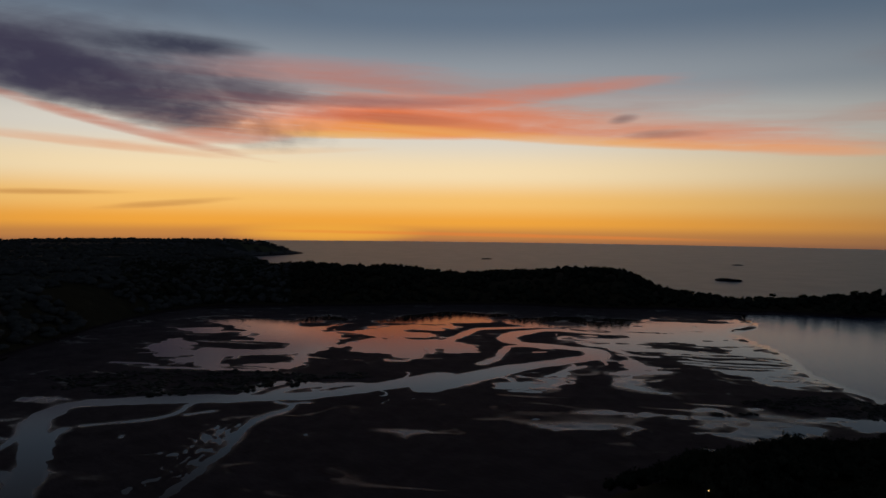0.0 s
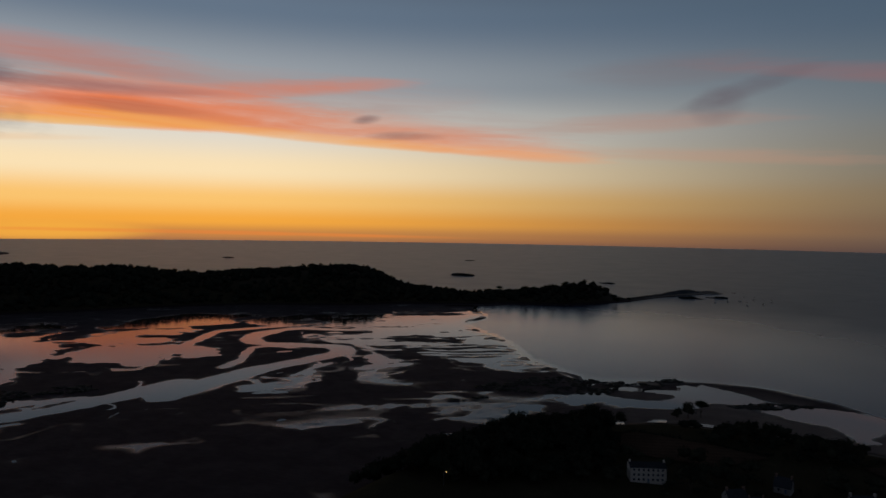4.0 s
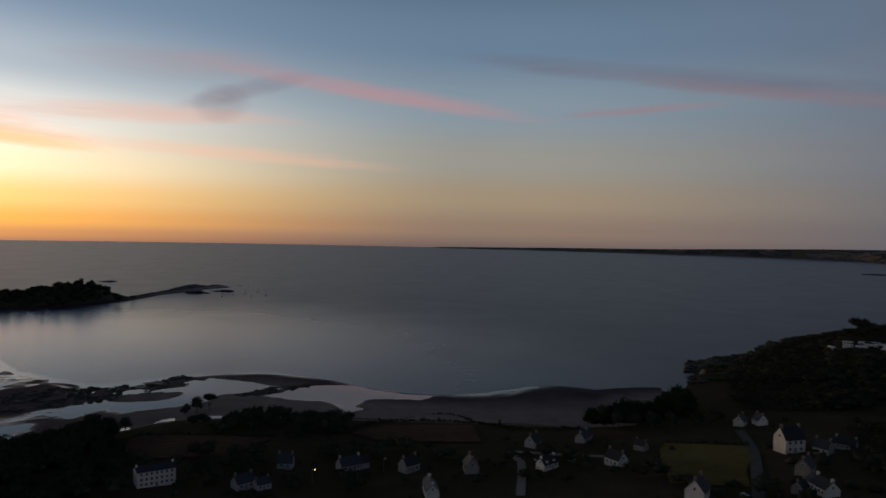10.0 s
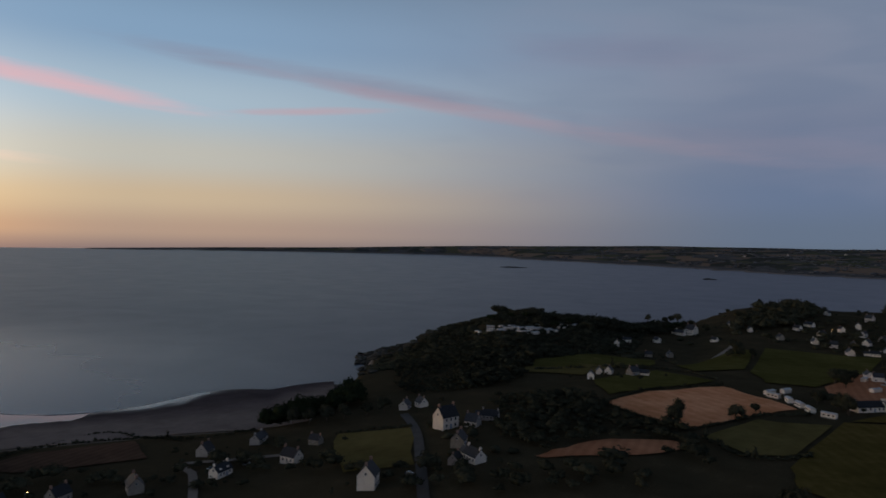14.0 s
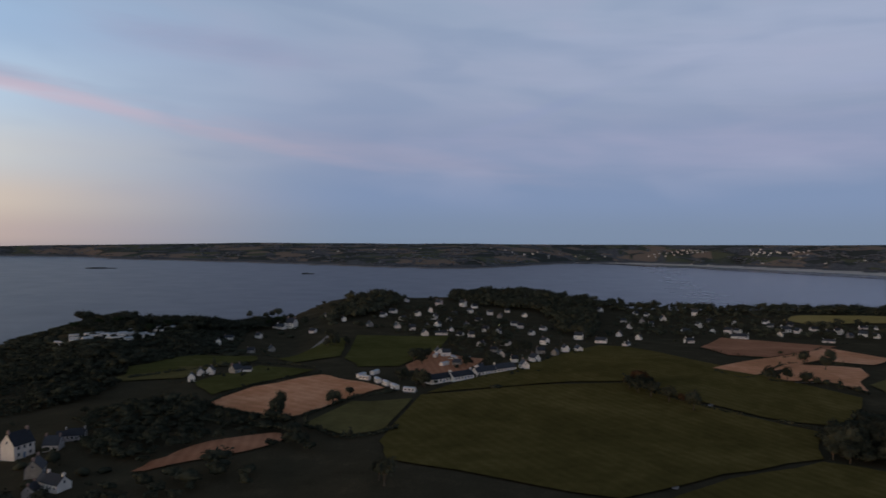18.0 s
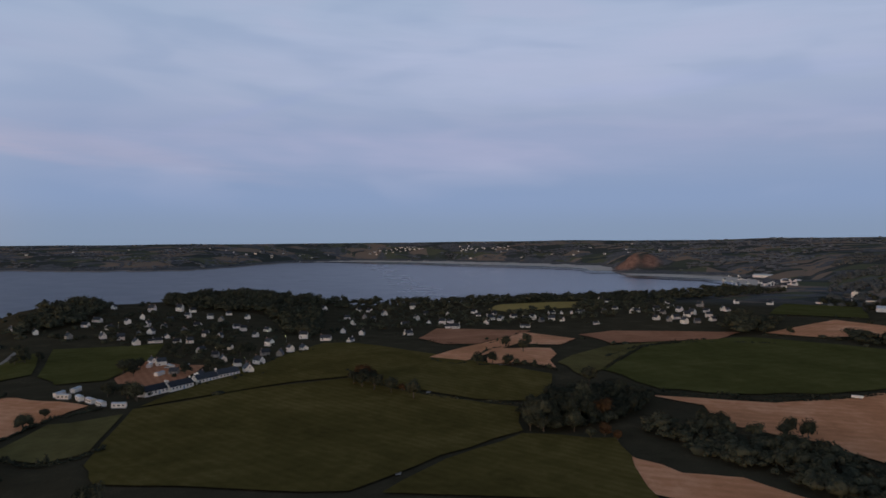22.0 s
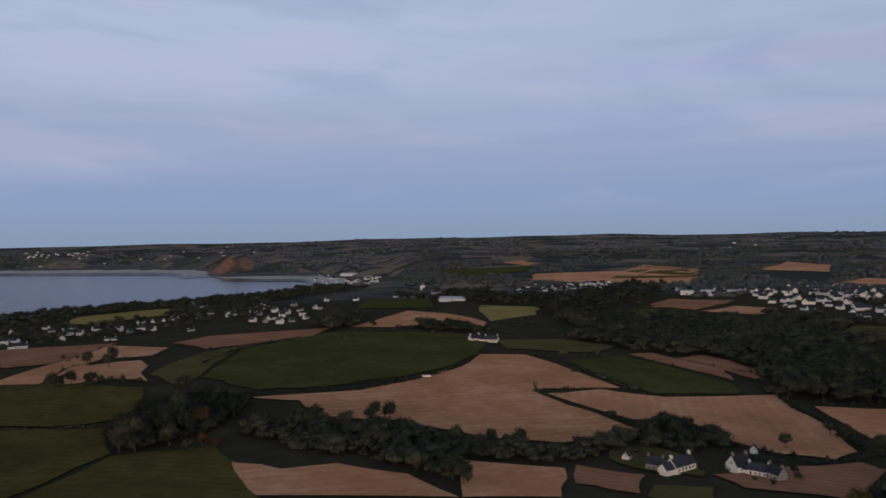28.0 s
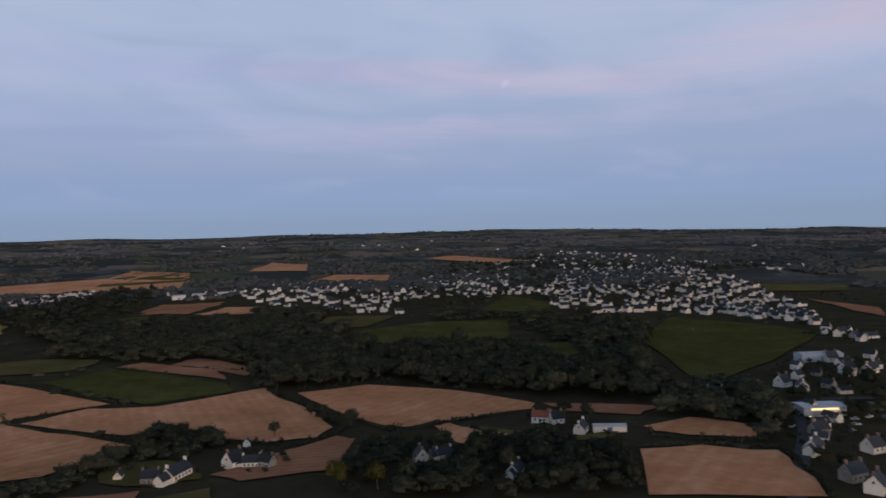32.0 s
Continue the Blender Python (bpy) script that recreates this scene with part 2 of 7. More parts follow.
# ---- materials ----
def material(name, stops, scale=0.2, fine=6.0, rough=0.85, bump=0.3, metal=0.0, spec=0.3, coords="Object", stretch=(1, 1, 1), each=0.0, leafy=False):
    """A surface whose colour wanders between the stops at two scales, with fine relief."""
    m = bpy.data.materials.new(name)
    m.use_nodes = True
    n = Net(m.node_tree)
    b = m.node_tree.nodes["Principled BSDF"]
    tex = n.node("ShaderNodeTexCoord").outputs[coords] if coords != "World" else n.node("ShaderNodeNewGeometry").outputs["Position"]
    mp = n.node("ShaderNodeMapping")
    m.node_tree.links.new(tex, mp.inputs[0])
    mp.inputs["Scale"].default_value = stretch
    a = n.noise(mp.outputs[0], scale, 4.0, 0.6, 0.3)
    f = n.noise(mp.outputs[0], fine, 3.0, 0.65)
    v = n.math("ADD", n.math("MULTIPLY", a, 0.65), n.math("MULTIPLY", f, 0.35))
    if leafy:
        piece = n.node("ShaderNodeNewGeometry").outputs["Random Per Island"]
        v = n.math("ADD", v, n.math("MULTIPLY", n.math("SUBTRACT", piece, 0.5), 0.22))
    if each:
        info = n.node("ShaderNodeObjectInfo").outputs["Random"]
        v = n.math("ADD", v, n.math("MULTIPLY", n.math("SUBTRACT", info, 0.5), each))
    v = n.span(v, 0.25, 0.75, kind="LINEAR")
    k = len(stops) - 1
    n.put(b.inputs["Base Color"], n.ramp(v, [(i / k, c) for i, c in enumerate(stops)], "LINEAR"))
    b.inputs["Metallic"].default_value = metal
    b.inputs["Specular IOR Level"].default_value = spec
    n.put(b.inputs["Roughness"], n.span(f, 0.2, 0.8, max(rough - 0.08, 0.0), min(rough + 0.08, 1.0), "LINEAR"))
    if bump:
        u = n.node("ShaderNodeBump")
        u.inputs["Strength"].default_value, u.inputs["Distance"].default_value = bump, 0.3 / fine
        n.put(u.inputs["Height"], f)
        n.put(b.inputs["Normal"], u.outputs[0])
    return m


def crop(name, stops, step, angle, rough=0.9, depth=0.12, contrast=0.35, patch=0.02):
    """A field worked in rows."""
    m = bpy.data.materials.new(name)
    m.use_nodes = True
    n = Net(m.node_tree)
    b = m.node_tree.nodes["Principled BSDF"]
    pos = n.node("ShaderNodeNewGeometry").outputs["Position"]
    mp = n.node("ShaderNodeMapping")
    m.node_tree.links.new(pos, mp.inputs[0])
    mp.inputs["Rotation"].default_value = (0, 0, radians(angle))
    wave = n.node("ShaderNodeTexWave", bands_direction="X")
    m.node_tree.links.new(mp.outputs[0], wave.inputs[0])
    wave.inputs["Scale"].default_value = 0.314 / step
    wave.inputs["Distortion"].default_value, wave.inputs["Detail"].default_value, wave.inputs["Detail Scale"].default_value = 7.0, 3.0, 0.025
    big = n.noise(pos, patch, 5.0, 0.6, 0.5)
    small = n.noise(pos, 1.6, 3.0, 0.7)
    mid = n.noise(pos, 0.11, 4.0, 0.65, 0.8)
    v = n.math("ADD", n.math("MULTIPLY", big, 0.55), n.math("ADD", n.math("MULTIPLY", mid, 0.30), n.math("MULTIPLY", small, 0.15)))
    v = n.math("ADD", v, n.math("MULTIPLY", n.math("MULTIPLY", n.math("SUBTRACT", wave.outputs["Fac"], 0.5), contrast), big))
    v = n.span(v, 0.33, 0.67, kind="LINEAR")
    k = len(stops) - 1
    n.put(b.inputs["Base Color"], n.ramp(v, [(i / k, c) for i, c in enumerate(stops)], "LINEAR"))
    b.inputs["Roughness"].default_value, b.inputs["Specular IOR Level"].default_value = rough, 0.0
    u = n.node("ShaderNodeBump")
    u.inputs["Strength"].default_value, u.inputs["Distance"].default_value = 0.22, depth
    n.put(u.inputs["Height"], n.math("ADD", wave.outputs["Fac"], small))
    n.put(b.inputs["Normal"], u.outputs[0])
    return m


def water(name, ripple, size, rough, colour, stretch=(1, 1, 1), sheltered=False, spec=0.5):
    m = bpy.data.materials.new(name)
    m.use_nodes = True
    n = Net(m.node_tree)
    b = m.node_tree.nodes["Principled BSDF"]
    pos = n.node("ShaderNodeNewGeometry").outputs["Position"]
    mp = n.node("ShaderNodeMapping")
    m.node_tree.links.new(pos, mp.inputs[0])
    mp.inputs["Scale"].default_value = stretch
    f = n.noise(mp.outputs[0], size, 4.0, 0.6)
    g = n.noise(pos, 0.012, 3.0, 0.55, 0.6)
    out = n.node("ShaderNodeVectorMath", operation="LENGTH")
    m.node_tree.links.new(pos, out.inputs[0])
    reach = out.outputs["Value"]
    b.inputs["Base Color"].default_value = (*colour, 1)
    b.inputs["IOR"].default_value = 1.33
    b.inputs["Specular IOR Level"].default_value = spec
    wind = 1.0
    if sheltered:
        sp = n.node("ShaderNodeSeparateXYZ")
        m.node_tree.links.new(pos, sp.inputs[0])
        wind = n.span(sp.outputs[1], -800.0, 600.0, 0.6, 1.0)
        lee = n.math("SQRT", n.math("ADD", n.math("POWER", n.math("ADD", sp.outputs[0], 170.0), 2.0), n.math("POWER", n.math("SUBTRACT", sp.outputs[1], 700.0), 2.0)))
        wind = n.math("MULTIPLY", wind, n.span(lee, 120.0, 700.0, 0.42, 1.0))
    n.put(b.inputs["Roughness"], n.math("MULTIPLY", n.span(g, 0.3, 0.7, rough * 0.95, rough * 1.05, "LINEAR"), wind))
    u = n.node("ShaderNodeBump")
    u.inputs["Distance"].default_value = 0.4
    n.put(u.inputs["Strength"], n.math("MULTIPLY", n.span(g, 0.3, 0.7, ripple * 0.8, ripple * 1.2, "LINEAR"), n.math("MULTIPLY", wind, n.span(reach, 500.0, 1700.0, 1.0, 0.0))))
    n.put(u.inputs["Height"], f)
    n.put(b.inputs["Normal"], u.outputs[0])
    return m


SEA = water("sea_water", 0.20, 0.30, 0.37, (0.013, 0.022, 0.058), (0.45, 1.5, 1), True, 0.28)
POOL = water("still_pool_water", 0.04, 0.5, 0.06, (0.022, 0.014, 0.013), spec=0.27)
SHEEN = water("wet_sand_film", 0.04, 0.5, 0.14, (0.07, 0.06, 0.055))
STUBBLE = crop("cut_stubble", [(0.46, 0.195, 0.090), (0.66, 0.295, 0.145), (0.86, 0.45, 0.26)], 8.0, 25, contrast=0.07)
STUBBLE_B = crop("dry_stubble", [(0.48, 0.21, 0.10), (0.69, 0.315, 0.16), (0.88, 0.47, 0.28)], 7.0, -35, contrast=0.07)
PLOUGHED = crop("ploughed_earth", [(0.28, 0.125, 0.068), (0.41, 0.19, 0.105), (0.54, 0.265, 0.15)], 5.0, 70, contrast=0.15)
# the ploughed earth in a darker colour, for two plots above the beach
DARK_EARTH = crop("dark_ploughed_earth", [(0.060, 0.040, 0.028), (0.095, 0.062, 0.044), (0.14, 0.090, 0.064)], 5.0, 70, contrast=0.15)
STRAW = crop("ripe_straw", [(0.26, 0.19, 0.06), (0.36, 0.26, 0.09), (0.42, 0.31, 0.12)], 6.0, 10, contrast=0.12)
MAIZE = crop("green_maize", [(0.062, 0.049, 0.016), (0.106, 0.083, 0.026), (0.168, 0.127, 0.045)], 6.0, 52, contrast=0.08)
PASTURE = crop("pasture_grass", [(0.060, 0.056, 0.018), (0.092, 0.088, 0.028), (0.135, 0.122, 0.044)], 14.0, -20, contrast=0.05)
MEADOW = crop("olive_meadow", [(0.085, 0.070, 0.026), (0.13, 0.108, 0.042), (0.18, 0.15, 0.06)], 12.0, 80, contrast=0.05)

# the ground sheet: sand where it lies low, scrub and rough grass higher up, with distant plots and haze painted into
# the far ground
GROUND = bpy.data.materials.new("sand_and_scrub")
GROUND.use_nodes = True
g = Net(GROUND.node_tree)
gb = GROUND.node_tree.nodes["Principled BSDF"]
gpos = g.node("ShaderNodeNewGeometry").outputs["Position"]
gsep = g.node("ShaderNodeSeparateXYZ")
GROUND.node_tree.links.new(gpos, gsep.inputs[0])
gbig, gmid, gfine = g.noise(gpos, 0.006, 5.0, 0.6, 0.5), g.noise(gpos, 0.05, 4.0, 0.6), g.noise(gpos, 0.9, 3.0, 0.7)
height = g.math("ADD", gsep.outputs[2], g.math("MULTIPLY", g.math("SUBTRACT", gmid, 0.5), 1.6))
sandy = g.ramp(g.math("ADD", g.math("MULTIPLY", gmid, 0.7), g.math("MULTIPLY", gfine, 0.3)), [(0.25, (0.030, 0.021, 0.024)), (0.5, (0.044, 0.032, 0.035)), (0.75, (0.064, 0.048, 0.051))])
dry = g.ramp(g.math("ADD", g.math("MULTIPLY", gmid, 0.6), g.math("MULTIPLY", gfine, 0.4)), [(0.3, (0.25, 0.21, 0.175)), (0.7, (0.40, 0.345, 0.29))])
sandy = g.mix(g.math("MULTIPLY", g.span(gsep.outputs[0], -110.0, 40.0), g.span(gsep.outputs[2], 0.5, 1.3)), sandy, dry)
scrub = g.ramp(g.math("ADD", g.math("MULTIPLY", gmid, 0.6), g.math("MULTIPLY", gfine, 0.4)), [(0.25, (0.036, 0.032, 0.021)), (0.5, (0.062, 0.053, 0.033)), (0.75, (0.108, 0.086, 0.053))])
cells = g.node("ShaderNodeTexVoronoi")
GROUND.node_tree.links.new(gpos, cells.inputs["Vector"])
cells.inputs["Scale"].default_value = 0.0075
tone = g.node("ShaderNodeSeparateColor")
GROUND.node_tree.links.new(cells.outputs["Color"], tone.inputs[0])
plots = g.ramp(tone.outputs[0], [(0.0, (0.066, 0.070, 0.062)), (0.42, (0.080, 0.088, 0.066)), (0.55, (0.115, 0.118, 0.075)), (0.72, (0.24, 0.180, 0.135)), (1.0, (0.34, 0.265, 0.205))], "CONSTANT")
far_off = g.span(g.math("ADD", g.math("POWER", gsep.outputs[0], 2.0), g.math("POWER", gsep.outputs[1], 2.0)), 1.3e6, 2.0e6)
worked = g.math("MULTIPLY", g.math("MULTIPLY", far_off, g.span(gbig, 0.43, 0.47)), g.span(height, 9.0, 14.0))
# haze put in by distance: far scrub pales to bluish grey, plots lightened too
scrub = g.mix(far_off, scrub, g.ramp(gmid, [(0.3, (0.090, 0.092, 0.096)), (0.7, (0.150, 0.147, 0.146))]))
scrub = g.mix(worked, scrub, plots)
# bare reddish earth where the far shore is steep
gnorm = g.node("ShaderNodeSeparateXYZ")
GROUND.node_tree.links.new(g.node("ShaderNodeNewGeometry").outputs["Normal"], gnorm.inputs[0])
quarry = g.node("ShaderNodeVectorMath", operation="DISTANCE")
GROUND.node_tree.links.new(gpos, quarry.inputs[0])
quarry.inputs[1].default_value = (2720.0, -1265.0, 40.0)
quarry = quarry.outputs["Value"]
bluff = g.ramp(gmid, [(0.3, (0.20, 0.105, 0.075)), (0.7, (0.36, 0.20, 0.14))])
scrub = g.mix(g.math("MULTIPLY", g.math("MULTIPLY", far_off, g.span(gnorm.outputs[2], 0.975, 0.90)), g.span(quarry, 330.0, 200.0)), scrub, bluff)
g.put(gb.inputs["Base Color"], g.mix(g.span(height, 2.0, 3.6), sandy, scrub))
g.put(gb.inputs["Roughness"], g.span(height, 0.2, 3.0, 0.75, 0.95))
g.put(gb.inputs["Specular IOR Level"], g.span(height, 0.8, 2.0, 0.03, 0.0))
gu = g.node("ShaderNodeBump")
gu.inputs["Strength"].default_value, gu.inputs["Distance"].default_value = 0.35, 0.25
g.put(gu.inputs["Height"], g.math("ADD", gmid, g.math("MULTIPLY", gfine, 0.3)))
g.put(gb.inputs["Normal"], gu.outputs[0])
# ---- lie of the land: bearings in degrees clockwise from +y, radii in metres ----
def table(az, pairs):
    a = np.array(pairs, dtype=float)
    return np.interp(az, a[:, 0], a[:, 1])


def smooth(v):
    v = np.clip(v, 0.0, 1.0)
    return v * v * (3 - 2 * v)


COAST = [(-110, 199), (-70, 229), (-36, 258), (-30, 300), (-20, 368), (-10, 440), (0, 482), (12, 482), (22, 475), (32, 470), (36, 480), (39.3, 505), (40.2, 660),
    (41, 742), (42, 755), (44, 772), (46, 800), (49, 832), (52, 880), (58, 905), (62, 925), (66, 990), (72, 1171), (82, 1275), (88, 1145), (92, 1105), (100, 1145),
    (108, 1339), (118, 1452), (124, 1757), (126, 1979), (128, 2441), (131, 6000), (250, 6000)]
PLATEAU = [(-110, 20.7), (-40, 8.9), (-30, 13.3), (-15, 14.8), (0, 11.8), (15, 10.4), (30, 13.3), (40, 17.8), (50, 23.7), (60, 26.6),
    (120, 26.6), (250, 26.6)]
# the tops of the cliffs, further out than the near slope
CLIFF_TOP = [(-110, 20), (38.5, 12), (39.6, 4), (40.5, 1), (41.5, 4), (43.8, 8), (45.5, 16), (48.8, 21), (50.8, 26), (53.4, 26), (55.2, 22), (58, 24), (61.2, 20), (66, 18), (69, 26.6), (250, 26.6)]
BAY_BACK = [(-110, 379), (-95, 452), (-80, 568), (-70, 683), (-66.7, 765), (-63, 879), (-59, 988), (-55, 1031), (-46, 1028), (-33, 1066),
    (-24, 1058), (-15.6, 1064), (-8, 1119), (-3.3, 1208), (0.8, 1383), (4.6, 1484), (6, 1527)]
RIDGE = [(-110, 38), (-62, 37), (-52, 40), (-46, 46), (-35, 32), (-31, 39), (-28, 46), (-23.4, 38), (-20.4, 13), (-15.6, 7), (-11.8, 9), (-8, 17), (-6, 22),
         (-4, 10), (-3.3, 4.5), (-0.8, 5), (0.2, 8), (1.2, 10.5), (2.4, 7.5), (4.2, 3), (5.3, -1), (6, -2.5), (9, -3)]
DEPTH = [(-110, 3450), (-60, 2990), (-54, 1150), (-51, 558.6), (-46, 438.9), (-22, 399), (-15, 252.7), (-6, 226.1), (-3, 93.1), (1, 79.8),
    (6, 39.9)]
FAR_SHORE = [(-110, 9000), (17, 9000), (20, 4780), (36, 4760), (43, 4740), (51, 4560), (52.6, 4160), (56.4, 3960), (62, 3640), (66, 3440), (70, 3244), (76.3, 3100), (80, 3110), (84, 3560),
    (88, 4150), (92, 4380), (98, 4330), (103, 4060), (109, 3780), (112.5, 3480), (114, 2940), (118, 2690), (121, 2629), (125.4, 2047), (127, 1922), (129, 1275),
    (132, 877), (250, 877)]
SKYLINE = [(-110, 20), (20, 4), (36, 27), (52, 66), (72, 95), (83, 99), (96, 110), (114, 130), (132, 152), (150, 152), (160, 154), (175, 148), (182, 136),
           (204, 98), (250, 90)]
WATERLINE = [(-110, 3496), (-17, 3496), (-15.4, 1050), (-14.2, 900), (-12.6, 760), (-10.5, 665), (-6, 604), (1.4, 582), (13, 552), (26, 532), (33, 528), (38, 590),
             (250, 600)]
CALM = [(-110, 1), (38, 1), (41, 0.15), (66, 0.3), (72, 1), (250, 1)]
STEEP = [(-110, 1), (36, 1), (40, 0.25), (90, 0.3), (126, 0.4), (131, 1), (250, 1)]
FLATS = [(86, 0), (90, 200), (94, 560), (101, 680), (109, 620), (114, 430), (118, 300), (121, 300), (125.4, 170), (128, 60), (130, 0)]


def land(x, y):
    """The height of the ground at x, y (arrays)."""
    x, y = np.asarray(x, dtype=float), np.asarray(y, dtype=float)
    r = np.hypot(x, y) + 1e-6
    az = np.degrees(np.arctan2(x, y))
    az = np.where(az < -110, az + 360, az)
    wob = 6 * np.sin(x / 41 + 1.3 * np.sin(y / 57)) + 4 * np.sin(y / 23 + x / 71)
    back = table(az, BAY_BACK) + 60
    sand = np.clip((np.minimum(table(az + smooth((r - 600) / 120) * (1.0 * np.sin(r / 61) + 0.6 * np.sin(r / 23 + x / 40)), WATERLINE) + 1.3 * wob + 14 * np.sin(x / 37 + y / 90), back) - r) * 0.018 + 0.25 * np.sin(x / 60) * np.sin(y / 45), -2.5, np.where(az > 0, 0.55 + np.clip(az / 12, 0, 1) * 1.6, 0.55))
    edge = table(az, COAST) + wob * np.clip((r - 350) / 430, 0.2, 1.6)
    roll = 3.2 * np.sin(x / 190 + 0.7) * np.cos(y / 160) + 1.7 * np.sin(x / 89 - y / 121)
    hills = (12 * np.exp(-((x - 620) ** 2 + (y - 455) ** 2) / 98 ** 2)
             + 10 * np.exp(-((x - 960) ** 2 + (y - 300) ** 2) / 140 ** 2) + 13 * np.exp(-((x - 1075) ** 2 + (y - 125) ** 2) / 125 ** 2)
             + 7 * np.exp(-((x - 580) ** 2 + (y + 30) ** 2) / 170 ** 2))
    out_there = smooth((r - 540) / 140) * (az > 36) * (az < 72)
    near = smooth((edge - r) / ((38 + 0.05 * r) * table(az, STEEP))) * (table(az, PLATEAU) * (1 - out_there) + table(az, CLIFF_TOP) * out_there + roll * table(az, CALM) + hills) - 2.4 * smooth((r - edge + 4) / 30)
    inner = table(az, BAY_BACK) + 0.7 * wob
    deep = table(az, DEPTH)
    rise = smooth((r - inner) / (8 + 0.42 * np.minimum(deep, 560)))
    fall = smooth((inner + deep - r) / (0.45 * np.minimum(deep, 560)))
    far_ridge = table(az, RIDGE) * (1 + 0.10 * np.sin(x / 37) * np.sin(y / 49))
    pen = np.where(az < 12, rise * fall * (far_ridge + 2.5) - 2.5, -2.5)
    out = np.hypot((az + 61) / 12.9, (r - 2930) / 400)
    head = 50 * smooth((1.0 - out) * 2.6) - 2.5
    shore = table(az, FAR_SHORE) + 8 * wob * np.clip((r - 1250) / 2200, 0, 1)
    s = np.clip((r - shore) / (4850 - np.minimum(shore, 4800)), 0, 1)
    inland = smooth((az - 127) / 4)
    beach = np.where((az > 88) & (az < 127), 0.045, 0.004)
    top = table(az, SKYLINE) * (1 + 0.05 * np.sin(x / 330 + 1) * np.sin(y / 290) + 0.02 * np.sin(x / 120) * np.cos(y / 140))
    bay = np.where(s > 0, np.minimum(s / 0.02, 1) * 1.6 + (top - 1.6) * np.clip((s - beach) / (1 - beach), 0, 1) ** 0.72, -2.5)
    field = 27 + roll + (top - 27) * s ** 1.02 + 4.0 * np.sin(x / 210) * np.sin(y / 170) * np.clip(s * 6, 0, 1)
    far = bay * (1 - inland) + field * inland
    cliff = 62 * np.exp(-((az - 114.9) / 1.25) ** 2 - ((r - 3020) / 150) ** 2) + 30 * np.exp(-((az - 118) / 3.0) ** 2 - ((r - 3250) / 260) ** 2)
    far = np.where(r > 700, far, -2.5) + cliff
    shallow = (1.9 * smooth((r - shore + table(az, FLATS)) / 90) - 0.4) * (az > 86) * (az < 130) - 2.5 * (r < shore - table(az, FLATS))
    far = np.where(far < 1.2, np.maximum(far, shallow), far)
    return np.maximum.reduce([sand, near, pen, head, far, np.full_like(r, -2.5)])


def ground_z(x, y):
    return float(land(np.array([x]), np.array([y]))[0])


def mesh_object(name, verts, faces, mat, parent=None, smoothed=False):
    me = bpy.data.meshes.new(name)
    me.from_pydata(verts, [], faces)
    if smoothed:
        me.polygons.foreach_set("use_smooth", [True] * len(me.polygons))
    me.materials.append(mat)
    ob = new(name, me)
    if parent is not None:
        ob.parent = parent
    return ob


# ---- the ground as one sheet out to the horizon, and the sea ----
rings, spokes = 250, 900
radius = 24 * (4900 / 24) ** (np.arange(rings) / (rings - 1))
bearing = np.radians(np.arange(spokes) * 360 / spokes)
gx, gy = radius[:, None] * np.sin(bearing)[None], radius[:, None] * np.cos(bearing)[None]
gz = land(gx, gy)
# the ground lies lower under the tidal flat, which is laid on it further down
turned = np.broadcast_to(((np.degrees(bearing) + 180) % 360 - 180)[None], gz.shape)
gz = np.where((gz < 1.0) & (turned > -87) & (turned < -6) & (gx ** 2 + gy ** 2 < 1150 ** 2), gz - 1.6, gz)
verts = np.stack([gx.ravel(), gy.ravel(), gz.ravel()], 1)
i, j = np.meshgrid(np.arange(rings - 1), np.arange(spokes), indexing="ij")
k = (j + 1) % spokes
faces = np.stack([(i * spokes + j).ravel(), (i * spokes + k).ravel(), ((i + 1) * spokes + k).ravel(), ((i + 1) * spokes + j).ravel()], 1)
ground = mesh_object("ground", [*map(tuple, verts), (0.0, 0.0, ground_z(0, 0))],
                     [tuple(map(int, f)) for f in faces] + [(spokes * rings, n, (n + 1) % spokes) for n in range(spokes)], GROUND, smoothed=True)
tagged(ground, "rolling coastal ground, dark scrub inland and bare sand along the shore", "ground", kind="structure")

ring = [24 * (4940 / 24) ** (n / 60) for n in range(61)]
sea_verts = [(q * math.sin(radians(3 * a)), q * math.cos(radians(3 * a)), 0.0) for q in ring for a in range(120)]
sea_faces = [(n * 120 + a, n * 120 + (a + 1) % 120, (n + 1) * 120 + (a + 1) % 120, (n + 1) * 120 + a) for n in range(60) for a in range(120)]
sea = mesh_object("water", sea_verts, sea_faces, SEA)
tagged(sea, "calm grey sea with fine ripples under the evening sky", "sea", kind="structure")

# ---- more materials ----
SAND_ROCK = material("weed_covered_rock", [(0.010, 0.011, 0.009), (0.022, 0.022, 0.016), (0.045, 0.040, 0.030)], 0.4, 3.0, 0.7, 0.6, coords="World")
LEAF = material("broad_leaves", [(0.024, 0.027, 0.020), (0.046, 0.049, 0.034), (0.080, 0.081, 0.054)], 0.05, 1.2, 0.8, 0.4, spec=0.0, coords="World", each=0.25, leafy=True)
# distance haze is put into the next two leaf colours: paler, greyer, furthest bluish
HAZE_LEAF = material("distant_leaves_hazed", [(0.085, 0.090, 0.100), (0.125, 0.132, 0.145), (0.175, 0.180, 0.190)], 0.02, 0.5, 0.9, 0.3, spec=0.0, coords="World", leafy=True)
MID_HAZE_LEAF = material("hillside_leaves_hazed", [(0.055, 0.058, 0.055), (0.085, 0.089, 0.084), (0.122, 0.125, 0.118)], 0.02, 0.5, 0.9, 0.3, spec=0.0, coords="World", leafy=True)
